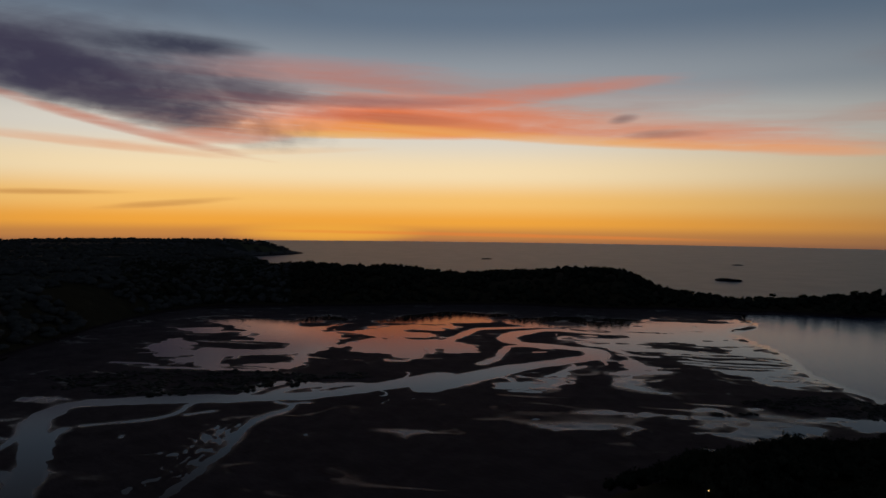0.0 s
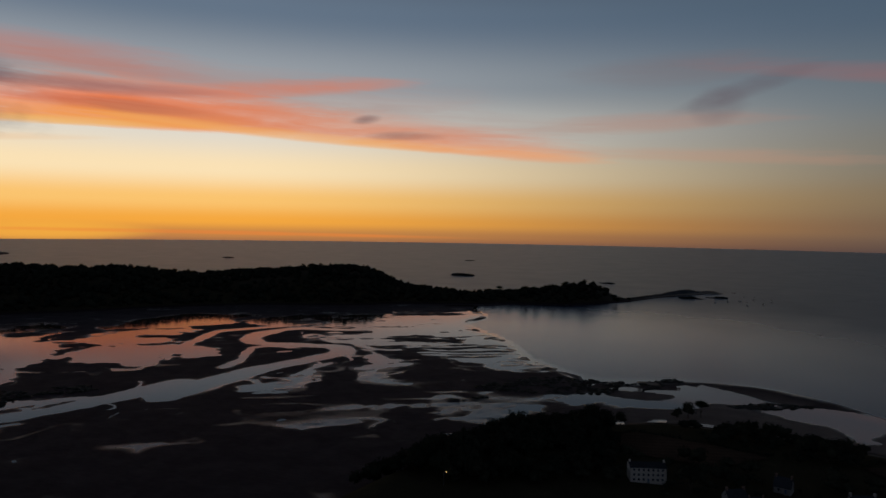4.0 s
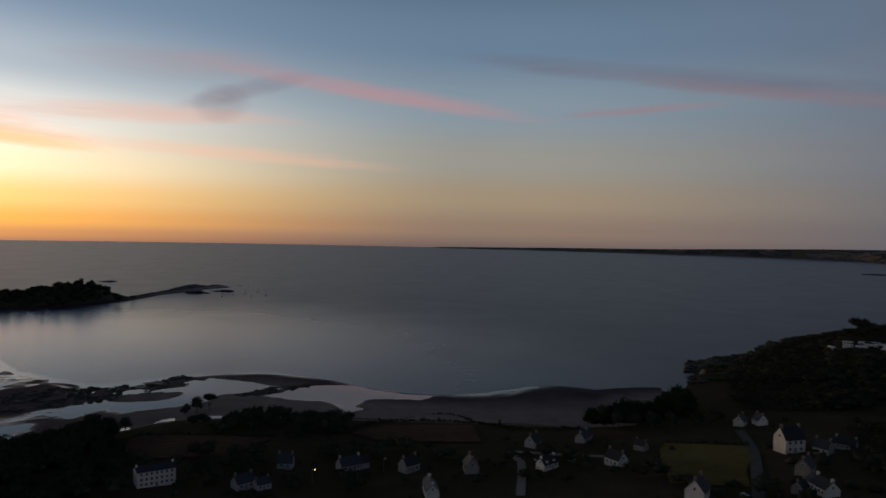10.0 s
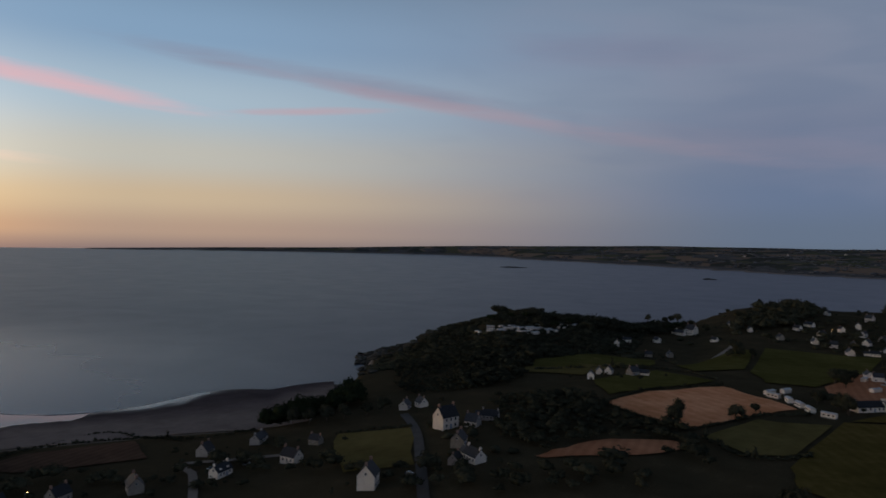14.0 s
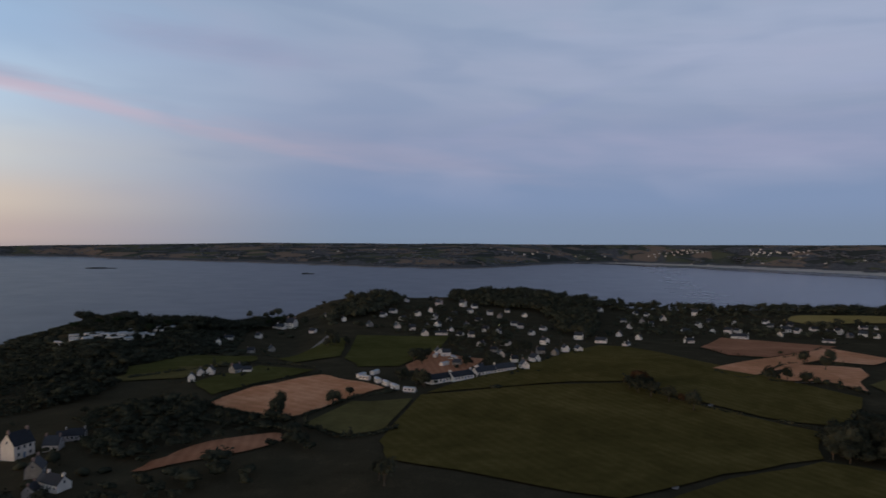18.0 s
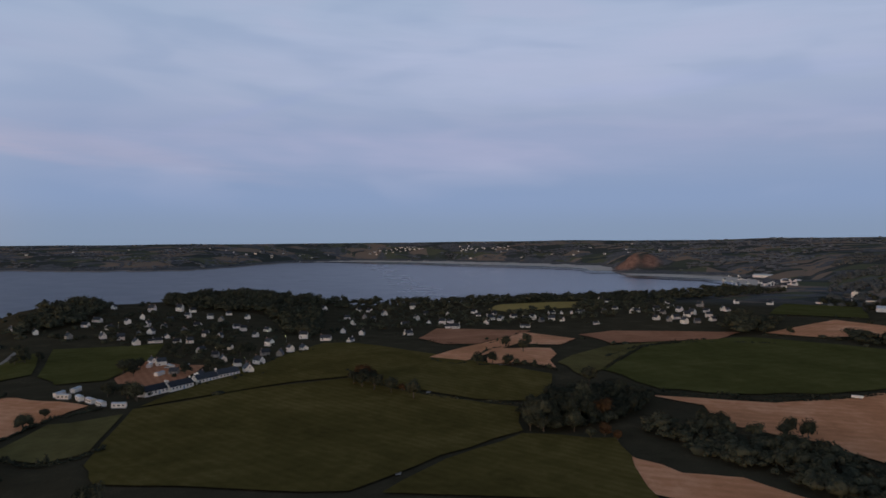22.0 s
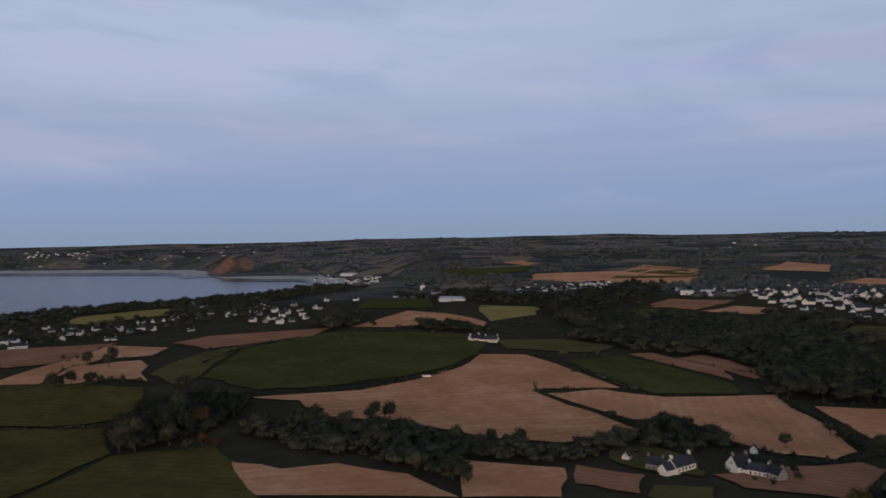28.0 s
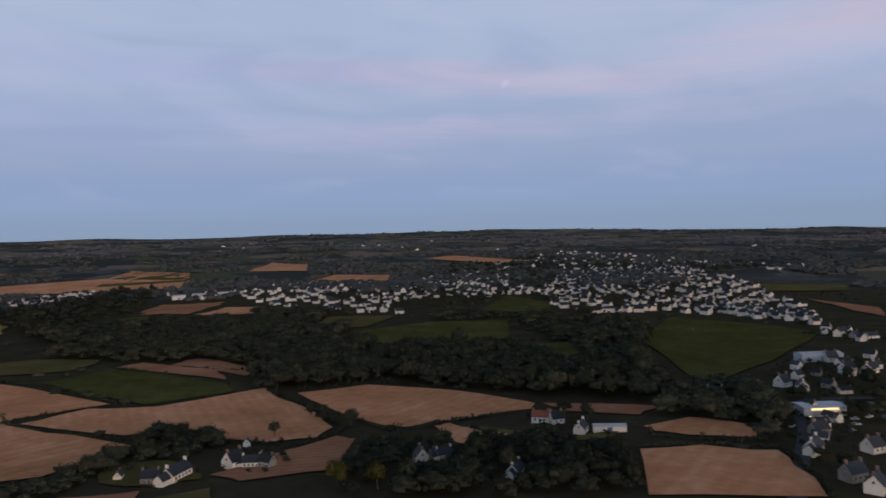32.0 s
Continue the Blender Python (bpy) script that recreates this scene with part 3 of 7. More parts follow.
NEEDLE = material("pine_needles", [(0.012, 0.020, 0.011), (0.024, 0.034, 0.018), (0.042, 0.052, 0.026)], 0.08, 1.2, 0.8, 0.4, spec=0.0, coords="World", each=0.2, leafy=True)
YELLOW_LEAF = material("yellowing_leaves", [(0.035, 0.035, 0.013), (0.065, 0.060, 0.020), (0.10, 0.088, 0.03)], 0.1, 1.2, 0.8, 0.4, spec=0.0, coords="World", leafy=True)
RUST_LEAF = material("rusty_brown_leaves", [(0.05, 0.03, 0.016), (0.08, 0.046, 0.024), (0.11, 0.065, 0.034)], 0.1, 1.2, 0.8, 0.4, spec=0.0, coords="World", leafy=True)
BARK = material("bark", [(0.06, 0.045, 0.032), (0.11, 0.085, 0.06)], 1.0, 8.0, 0.9, 0.5)
RENDER = material("white_render", [(0.66, 0.58, 0.50), (0.80, 0.73, 0.64), (0.88, 0.81, 0.72)], 0.35, 5.0, 0.85, 0.2, each=0.35)
# a darker, greyer render for the houses above the beach
GREY_RENDER = material("grey_render", [(0.30, 0.28, 0.27), (0.42, 0.40, 0.385), (0.52, 0.50, 0.48)], 0.35, 5.0, 0.85, 0.2, each=0.4)
GRANITE = material("granite_wall", [(0.20, 0.18, 0.155), (0.30, 0.27, 0.235), (0.40, 0.365, 0.32)], 0.6, 2.2, 0.9, 0.5, each=0.3)
SLATE_ROOF = material("blue_slate", [(0.020, 0.022, 0.028), (0.032, 0.036, 0.045), (0.050, 0.056, 0.068)], 0.5, 3.5, 0.6, 0.35, spec=0.25, each=0.5)
TILE_ROOF = material("red_tile", [(0.16, 0.045, 0.03), (0.24, 0.075, 0.05), (0.32, 0.11, 0.07)], 0.5, 3.5, 0.8, 0.4, each=0.3)
BRICK = material("chimney_brick", [(0.22, 0.14, 0.11), (0.32, 0.22, 0.18)], 1.0, 6.0, 0.9, 0.4)
DARK_GLASS = material("dark_window_glass", [(0.015, 0.018, 0.022), (0.03, 0.034, 0.04)], 0.5, 2.0, 0.12, 0.0, spec=0.5)
PAINT = material("painted_wood", [(0.10, 0.16, 0.26), (0.16, 0.24, 0.36)], 0.6, 5.0, 0.6, 0.1, each=0.4)
FRAME = material("white_window_frame", [(0.62, 0.62, 0.61), (0.76, 0.76, 0.75)], 0.8, 5.0, 0.5, 0.05)
CLADDING = material("pale_metal_cladding", [(0.42, 0.46, 0.50), (0.56, 0.60, 0.64)], 0.4, 3.0, 0.45, 0.15, metal=0.2, spec=0.4)
ROAD = material("asphalt", [(0.035, 0.034, 0.034), (0.055, 0.053, 0.052), (0.08, 0.077, 0.074)], 0.15, 4.0, 0.85, 0.3, coords="World")
TRACK = material("gravel_track", [(0.17, 0.15, 0.13), (0.25, 0.22, 0.19)], 0.15, 4.0, 0.9, 0.3, coords="World")
HULL = material("boat_hull", [(0.45, 0.46, 0.47), (0.65, 0.65, 0.65)], 0.6, 5.0, 0.4, 0.05, each=0.5)
CAR_PAINT = material("car_paint", [(0.05, 0.06, 0.08), (0.25, 0.26, 0.28), (0.6, 0.6, 0.6)], 0.05, 1.0, 0.3, 0.0, spec=0.5, each=1.2)
STEEL = material("grey_steel", [(0.16, 0.16, 0.165), (0.24, 0.24, 0.245)], 0.6, 5.0, 0.5, 0.1, metal=0.6)


def lamp_glow(name, colour, strength):
    m = bpy.data.materials.new(name)
    m.use_nodes = True
    b = m.node_tree.nodes["Principled BSDF"]
    b.inputs["Base Color"].default_value = (*colour, 1)
    b.inputs["Emission Color"].default_value = (*colour, 1)
    b.inputs["Emission Strength"].default_value = strength
    return m


AMBER = lamp_glow("amber_lamp", (1.0, 0.62, 0.22), 3.0)
LIME = lamp_glow("pale_green_lamp", (0.85, 0.95, 0.35), 3.0)
LIT_PANE = lamp_glow("lit_window", (1.0, 0.62, 0.30), 0.3)


# ---- helpers for shapes ----
def box(x0, x1, y0, y1, z0, z1):
    v = [(x0, y0, z0), (x1, y0, z0), (x1, y1, z0), (x0, y1, z0), (x0, y0, z1), (x1, y0, z1), (x1, y1, z1), (x0, y1, z1)]
    return v, [(0, 3, 2, 1), (4, 5, 6, 7), (0, 1, 5, 4), (1, 2, 6, 5), (2, 3, 7, 6), (3, 0, 4, 7)]


def join(*shapes):
    verts, faces = [], []
    for v, f in shapes:
        k = len(verts)
        verts += v
        faces += [tuple(q + k for q in p) for p in f]
    return verts, faces


def part(name, shape, mat, parent, label="", soft=0.0):
    """One mesh under a thing; soft rounds its edges."""
    me = bpy.data.meshes.new(name)
    me.from_pydata(shape[0], [], shape[1])
    if soft:
        bm = bmesh.new()
        bm.from_mesh(me)
        bmesh.ops.bevel(bm, geom=bm.edges[:], offset=soft, segments=1, affect="EDGES")
        bm.to_mesh(me)
        bm.free()
    me.materials.append(mat)
    ob = new(name, me)
    ob.parent = parent
    if label:
        tagged(ob, label)
    return ob


def inside(poly, x, y):
    x, y = np.asarray(x, dtype=float), np.asarray(y, dtype=float)
    hit = np.zeros(x.shape, dtype=bool)
    n = len(poly)
    for a in range(n):
        (x0, y0), (x1, y1) = poly[a], poly[(a + 1) % n]
        if y0 != y1:
            hit ^= ((y0 > y) != (y1 > y)) & (x < (x1 - x0) * (y - y0) / (y1 - y0) + x0)
    return hit


def curve_through(points, step, closed=False):
    """A smooth line through the points."""
    p = [np.array(q, dtype=float) for q in points]
    n = len(p)
    line = []
    for a in range(n if closed else n - 1):
        if closed:
            q = [p[(a + d) % n] for d in (-1, 0, 1, 2)]
        else:
            q = [p[max(a - 1, 0)], p[a], p[a + 1], p[min(a + 2, n - 1)]]
        m = max(2, int(np.linalg.norm(q[2] - q[1]) / step))
        for s in range(m):
            t = s / m
            line.append(0.5 * (2 * q[1] + (q[2] - q[0]) * t + (2 * q[0] - 5 * q[1] + 4 * q[2] - q[3]) * t * t + (3 * q[1] - q[0] - 3 * q[2] + q[3]) * t ** 3))
    if not closed:
        line.append(p[-1])
    return np.array(line)


def draped(name, outline, mat, lift, grain, label, category):
    """A sheet within the outline, laid on the ground."""
    bm = bmesh.new()
    bm.faces.new([bm.verts.new((q[0], q[1], 0.0)) for q in outline])
    bmesh.ops.triangulate(bm, faces=bm.faces[:])
    low, high = np.min(outline, axis=0), np.max(outline, axis=0)
    for axis in (0, 1):
        for c in np.arange(low[axis] + grain, high[axis], grain):
            co, no = [0, 0, 0], [0, 0, 0]
            co[axis], no[axis] = c, 1
            bmesh.ops.bisect_plane(bm, geom=bm.verts[:] + bm.edges[:] + bm.faces[:], plane_co=co, plane_no=no)
    xs, ys = np.array([v.co.x for v in bm.verts]), np.array([v.co.y for v in bm.verts])
    for v, z in zip(bm.verts, land(xs, ys)):
        v.co.z = z + lift
    for f in bm.faces:
        f.smooth = True
        if f.normal.z < 0:
            f.normal_flip()
    bm.normal_update()
    for f in bm.faces:
        if f.normal.z < 0:
            f.normal_flip()
    me = bpy.data.meshes.new(name)
    bm.to_mesh(me)
    bm.free()
    me.materials.append(mat)
    return tagged(new(name, me), label, category, kind="structure")


OCCUPIED = []
LAYER = [0]


def field(mat, corners, label):
    r = float(np.mean([math.hypot(*q) for q in corners]))
    LAYER[0] = (LAYER[0] + 1) % 7
    edge = curve_through(corners, 9 + r * 0.02, True)
    mid = edge.mean(axis=0)
    rng = np.random.default_rng(int(abs(mid[0]) + abs(mid[1])))
    sharp = np.array([np.array(corners[a]) * (1 - t) + np.array(corners[(a + 1) % len(corners)]) * t for a in range(len(corners)) for t in (0.0, 0.34, 0.67)])
    sharp = sharp + rng.normal(0, 0.7 + r * 0.001, sharp.shape)
    OCCUPIED.append(corners)
    draped("field", sharp, mat, 0.25 + r * 0.0009 + 0.03 * LAYER[0], max(14, r * 0.035), label, "field")


# the water left on the tidal flat: sheets, bars, channels and feathered runs
SHEETS, BARS, RUNS, FEATHERS = [], [], [], []


def wet(points, depth):
    SHEETS.append((points, depth))


def bar(points, depth):
    BARS.append((points, depth))


def channel(points, wide_a, wide_b):
    RUNS.append((points, wide_a, wide_b))


def feather(points, depth):
    FEATHERS.append((points, depth))


def ribbon(name, line, half, mat, lift, label, category, level=None):
    d = np.gradient(line, axis=0)
    d /= np.linalg.norm(d, axis=1)[:, None] + 1e-9
    side = np.stack([-d[:, 1], d[:, 0]], 1)
    strips = [line + side * (half * k)[:, None] for k in (-1.0, -0.33, 0.33, 1.0)]
    pts = np.concatenate(strips)
    z = land(pts[:, 0], pts[:, 1]) + lift if level is None else np.full(len(pts), level)
    n = len(line)
    faces = [(s * n + a, s * n + a + 1, (s + 1) * n + a + 1, (s + 1) * n + a) for s in range(3) for a in range(n - 1)]
    faces = [f[::-1] for f in faces]
    ob = mesh_object(name, [(float(p[0]), float(p[1]), float(q)) for p, q in zip(pts, z)], faces, mat, smoothed=True)
    return tagged(ob, label, category, kind="structure")


def road(points, wide, mat, label):
    line = curve_through(points, 5.0)
    ribbon("road", line, np.full(len(line), wide / 2), mat, 0.55, label, "road")


# ---- shapes of foliage ----
def ball(level):
    bm = bmesh.new()
    bmesh.ops.create_icosphere(bm, subdivisions=level, radius=1.0)
    v = np.array([q.co[:] for q in bm.verts])
    f = np.array([[q.index for q in p.verts] for p in bm.faces])
    bm.free()
    return v, f


BALL1, BALL2 = ball(1), ball(2)


def lumpy(base, rng, amount):
    v = base[0].copy()
    shift = rng.uniform(0, 90, 3)
    k = np.array([1 + amount * noise.noise(Vector(tuple(q * 1.7 + shift))) for q in v])
    return v * k[:, None]


def tufts(rng, count, centres, size):
    """Leafy sprays as bent quads, strewn over the lobes (x, y, z, radius)."""
    c = np.array(centres)
    pick = rng.choice(len(c), count, p=c[:, 3] ** 2 / (c[:, 3] ** 2).sum())
    d = rng.normal(size=(count, 3))
    d /= np.linalg.norm(d, axis=1)[:, None]
    d[:, 2] = np.where(d[:, 2] < -0.5, -d[:, 2], d[:, 2])
    at = c[pick, :3] + d * (c[pick, 3] * rng.uniform(0.78, 1.24, count))[:, None]
    u = rng.normal(size=(count, 3))
    u -= d * (u * d).sum(1)[:, None] * rng.uniform(-0.6, 0.7, count)[:, None]
    u /= np.linalg.norm(u, axis=1)[:, None]
    w2 = np.cross(d, u)
    s = size * rng.uniform(0.55, 1.35, count)[:, None]
    verts = np.stack([at - u * s, at - w2 * s * 0.6 + d * s * 0.3, at + u * s, at + w2 * s * 0.6 + d * s * 0.3], 1).reshape(-1, 3)
    k = np.arange(count) * 4
    faces = np.concatenate([np.stack([k, k + 1, k + 2], 1), np.stack([k, k + 2, k + 3], 1)])
    return verts, faces


def crown_shape(rng, lobes, spray, size, squash=0.8, base=BALL1, spread=0.62):
    """A crown of unit radius about the origin: lobes with leafy sprays over them."""
    centres = [(0.0, 0.0, 0.1, 0.62)]
    for a in range(lobes):
        ang = a * 2.4 + rng.uniform(-0.4, 0.4)
        q = rng.uniform(0.35, spread)
        centres.append((q * math.cos(ang), q * math.sin(ang), rng.uniform(-0.35, 0.5) * squash, rng.uniform(0.30, 0.46)))
    vs, fs, k = [], [], 0
    for x, y, z, r in centres:
        v = lumpy(base, rng, 0.7) * r * 0.86 * np.array([1, 1, 0.9]) + np.array([x, y, z])
        vs.append(v)
        fs.append(base[1] + k)
        k += len(v)
    if spray:
        v, f = tufts(rng, spray, centres, size)
        vs.append(v)
        fs.append(f + k)
    return np.concatenate(vs), np.concatenate(fs)


leafing = np.random.default_rng(5)
CROWN_NEAR = [crown_shape(leafing, 8, 420, 0.10, base=BALL1) for _ in range(4)]
CROWN_MID = [crown_shape(leafing, 4, 84, 0.15, base=BALL1) for _ in range(6)]
CROWN_FAR = [(lumpy(BALL1, leafing, 0.9) * np.array([1, 1, 0.85]), BALL1[1]) for _ in range(6)]
CROWN_DISTANT = [crown_shape(leafing, 3, 26, 0.22, base=BALL1) for _ in range(6)]
BUSH = [crown_shape(leafing, 1, 16, 0.27, base=BALL1) for _ in range(5)]


def planted(name, shapes, where, mat, label, category):
    """Many crowns joined into one object; where: rows of x, y, z, half width, half height."""
    rng = np.random.default_rng(len(where) + int(abs(where[0][0])))
    vs, fs, k = [], [], 0
    for x, y, z, rw, rh in where:
        v, f = shapes[rng.integers(len(shapes))]
        a = rng.uniform(0, 6.283)
        c, s = math.cos(a), math.sin(a)
        vs.append(np.stack([(v[:, 0] * c - v[:, 1] * s) * rw + x, (v[:, 0] * s + v[:, 1] * c) * rw + y, v[:, 2] * rh + z], 1))
        fs.append(f + k)
        k += len(v)
    verts, faces = np.concatenate(vs), np.concatenate(fs)
    me = bpy.data.meshes.new(name)
    me.vertices.add(len(verts))
    me.vertices.foreach_set("co", verts.ravel())
    me.loops.add(faces.size)
    me.loops.foreach_set("vertex_index", faces.ravel().astype(np.int32))
    me.polygons.add(len(faces))
    me.polygons.foreach_set("loop_start", np.arange(0, faces.size, 3, dtype=np.int32))
    me.update(calc_edges=True)
    me.materials.append(mat)
    return tagged(new(name, me), label, category, kind="stuff")


def strewn(poly, gap, rng):
    """Points over the polygon, about gap apart."""
    p = np.array(poly, dtype=float)
    (x0, y0), (x1, y1) = p.min(0), p.max(0)
    gx, gy = np.meshgrid(np.arange(x0, x1, gap), np.arange(y0, y1, gap))
    pts = np.stack([gx.ravel(), gy.ravel()], 1)
    pts = pts + rng.uniform(-0.48, 0.48, pts.shape) * gap
    return pts[inside(poly, pts[:, 0], pts[:, 1])]


def wood(poly, gap, high, label, mat=None):
    rng = np.random.default_rng(int(abs(poly[0][0]) * 7 + abs(poly[0][1])))
    gap = gap * 0.82
    pts = strewn(poly, gap, rng)
    for plot in OCCUPIED:
        if math.hypot(*plot[0]) > 250 and len(pts):
            pts = pts[~inside(plot, pts[:, 0], pts[:, 1])]
    if not len(pts):
        return
    z = land(pts[:, 0], pts[:, 1])
    r = float(np.median(np.hypot(pts[:, 0], pts[:, 1])))
    homes = np.array(HOMES)
    rows = []
    for (x, y), q in zip(pts, z):
        if q < 1.2:
            continue
        lie = noise.noise(Vector((x / 34, y / 34, 3.1))) + 0.6 * noise.noise(Vector((x / 13, y / 13, 8.4)))
        if lie < -0.52:
            continue
        h = high * rng.uniform(0.6, 1.2) * (1.0 + 0.55 * lie)
        if len(homes):
            d = math.sqrt(float(((homes - (x, y)) ** 2).sum(1).min()))
            if d < 9.5:
                continue
            if d < 16:
                h *= 0.6
        wide = min(gap * 0.95, h * 0.75) * rng.uniform(0.7, 1.4)
        rows.append((x, y, q + h * 0.52, wide, h * 0.58))
    if rows:
        planted("wood", BUSH if high < 5 else CROWN_MID if r < 900 else CROWN_DISTANT, rows, mat or LEAF, label, "wood")


def hedge(points, high, label):
    rng = np.random.default_rng(int(abs(points[0][0]) + abs(points[0][1])))
    line = curve_through(points, 1.5)
    line = line + rng.normal(0, 0.35, line.shape)
    z = land(line[:, 0], line[:, 1])
    rows = []
    for (x, y), q in zip(line, z):
        if rng.uniform() < 0.06:
            continue
        h = high * rng.uniform(0.45, 1.1) * (0.75 + 0.7 * max(-0.6, noise.noise(Vector((x / 16, y / 16, 5.0))))) * (2.2 if rng.uniform() < 0.04 else 1.0)
        rows.append((x, y, q + h * 0.42, 1.25 * rng.uniform(0.8, 1.3) * (0.7 + 0.15 * high), h * 0.62))
    ob = planted("hedge", BUSH, rows, LEAF, label, "hedge")
    tagged(ob, kind="thing")


def trunk_shape(rng, high, thick, limbs):
    """A tapered trunk that forks into limbs."""
    def tube(a, b, ra, rb):
        a, b = np.array(a), np.array(b)
        d = (b - a) / np.linalg.norm(b - a)
        u = np.cross(d, (0.3, 0.9, 0.2))
        u /= np.linalg.norm(u)
        w2 = np.cross(d, u)
        v = [tuple(p + (u * math.cos(t) + w2 * math.sin(t)) * q) for p, q in ((a, ra), (b, rb)) for t in np.arange(6) * 1.0472]
        return v, [(k, (k + 1) % 6, 6 + (k + 1) % 6, 6 + k) for k in range(6)] + [tuple(range(6, 12))]
    fork = high * 0.38
    shapes = [tube((0, 0, -0.4), (0.1, 0.05, fork), thick, thick * 0.7)]
    for a in range(limbs):
        ang = a * 6.283 / limbs + rng.uniform(-0.3, 0.3)
        shapes.append(tube((0.1, 0.05, fork * 0.95), (math.cos(ang) * high * 0.2, math.sin(ang) * high * 0.2, high * rng.uniform(0.62, 0.8)), thick * 0.6, thick * 0.15))
    return join(*shapes)


TREES = {}
planting = np.random.default_rng(8)


def tree(kind, x, y, high):
    """One tree of about that height, with trunk and crown."""
    stock = TREES.setdefault(kind, [])
    h = high * planting.uniform(0.8, 1.2)
    turn, s = planting.uniform(0, 360), h / 10.0
    m = pose(x, y, ground_z(x, y) - 0.1, 0, 0, turn) @ Matrix.Diagonal((s * planting.uniform(0.85, 1.2), s * planting.uniform(0.85, 1.2), s, 1))
    if len(stock) < 4:
        root = new("tree")
        flat = kind == "pine"
        v, f = CROWN_NEAR[len(stock)]
        wide, tall, mid = (4.6, 2.8, 7.2) if flat else (4.4, 4.9, 5.2)
        crown = [(float(q[0] * wide), float(q[1] * wide), float(q[2] * tall + mid)) for q in v]
        leaf = {"pine": NEEDLE, "gold": YELLOW_LEAF, "rust": RUST_LEAF}.get(kind, LEAF)
        part("trunk", trunk_shape(planting, 8.5, 0.34, 4), BARK, root)
        part("crown", (crown, [tuple(map(int, q)) for q in f]), leaf, root)
        words = {"pine": "wind-shaped dark pine with a flat crown", "gold": "tall garden tree with yellowing leaves",
                 "rust": "low tree with rusty brown leaves"}.get(kind, "dark broadleaf tree with a rounded uneven crown")
        tagged(root, words, "tree", {"pine": "pines on the headlands"}.get(kind, "trees among fields and gardens"))
        root.matrix_basis = m
        stock.append((root, m))
    else:
        proto = stock[int(planting.integers(4))][0]
        ob = copy_thing(proto, Matrix.Identity(4))
        ob.matrix_basis = m


def rocks(poly, count, size, label):
    rng = np.random.default_rng(int(abs(poly[0][0])) + count)
    p = np.array(poly, dtype=float)
    pts = strewn(poly, max(1.5, math.sqrt(np.prod(p.max(0) - p.min(0)) / count) * 0.55), rng)
    z = np.maximum(land(pts[:, 0], pts[:, 1]), 0)
    rows = []
    for (x, y), q in zip(pts, z):
        patch = noise.noise(Vector((x / 14, y / 14, 4.0))) + 0.5 * noise.noise(Vector((x / 5, y / 5, 1.0)))
        if patch > -0.15:
            s = size * rng.uniform(0.4, 1.3) * (1.0 + 0.9 * max(patch, 0.0))
            rows.append((x, y, q + 0.6, s, s * rng.uniform(0.18, 0.5)))
    shapes = [(lumpy(BALL2, rng, 1.0), BALL2[1]) for _ in range(5)]
    if rows:
        planted("rocks", shapes, rows, SAND_ROCK, label, "rocks")


# ---- houses ----
def gabled(length, width, eaves, ridge):
    """The walls of a house with a gable at each end."""
    a, b = length / 2, width / 2
    v = [(-a, -b, -1.2), (a, -b, -1.2), (a, b, -1.2), (-a, b, -1.2), (-a, -b, eaves), (a, -b, eaves), (a, b, eaves), (-a, b, eaves), (-a, 0, ridge), (a, 0, ridge)]
    return v, [(0, 1, 5, 4), (2, 3, 7, 6), (1, 2, 6, 9, 5), (3, 0, 4, 8, 7), (3, 2, 1, 0), (4, 5, 9, 8), (6, 7, 8, 9)]


def roof_shape(length, width, eaves, ridge, out=0.35, thick=0.22):
    a, b = length / 2 + out * 0.6, width / 2
    slope = (ridge - eaves) / b
    e, lo = b + out, eaves - out * slope
    v = []
    for x in (-a, a):
        v += [(x, -e, lo + 0.06), (x, 0, ridge + 0.06), (x, e, lo + 0.06), (x, e, lo + thick + 0.06), (x, 0, ridge + thick + 0.06), (x, -e, lo + thick + 0.06)]
    f = [(0, 1, 7, 6), (1, 2, 8, 7), (2, 3, 9, 8), (3, 4, 10, 9), (4, 5, 11, 10), (5, 0, 6, 11), (0, 5, 4, 1), (1, 4, 3, 2), (6, 7, 10, 11), (7, 8, 9, 10)]
    return v, f


def window(root, x, y, z, wide, high, side, lit=False):
    """A framed window on the wall that faces side (+1, -1 along y; +2, -2 along x)."""
    s = 1 if side > 0 else -1
    if abs(side) == 1:
        fr = part("window", box(x - wide / 2 - 0.09, x + wide / 2 + 0.09, y - 0.06, y + 0.06, z - 0.09, z + high + 0.09), FRAME, root)
        part("pane", box(x - wide / 2, x + wide / 2, y + s * 0.05, y + s * 0.075, z, z + high), LIT_PANE if lit else DARK_GLASS, fr)
    else:
        fr = part("window", box(x - 0.06, x + 0.06, y - wide / 2 - 0.09, y + wide / 2 + 0.09, z - 0.09, z + high + 0.09), FRAME, root)
        part("pane", box(x + s * 0.05, x + s * 0.075, y - wide / 2, y + wide / 2, z, z + high), LIT_PANE if lit else DARK_GLASS, fr)


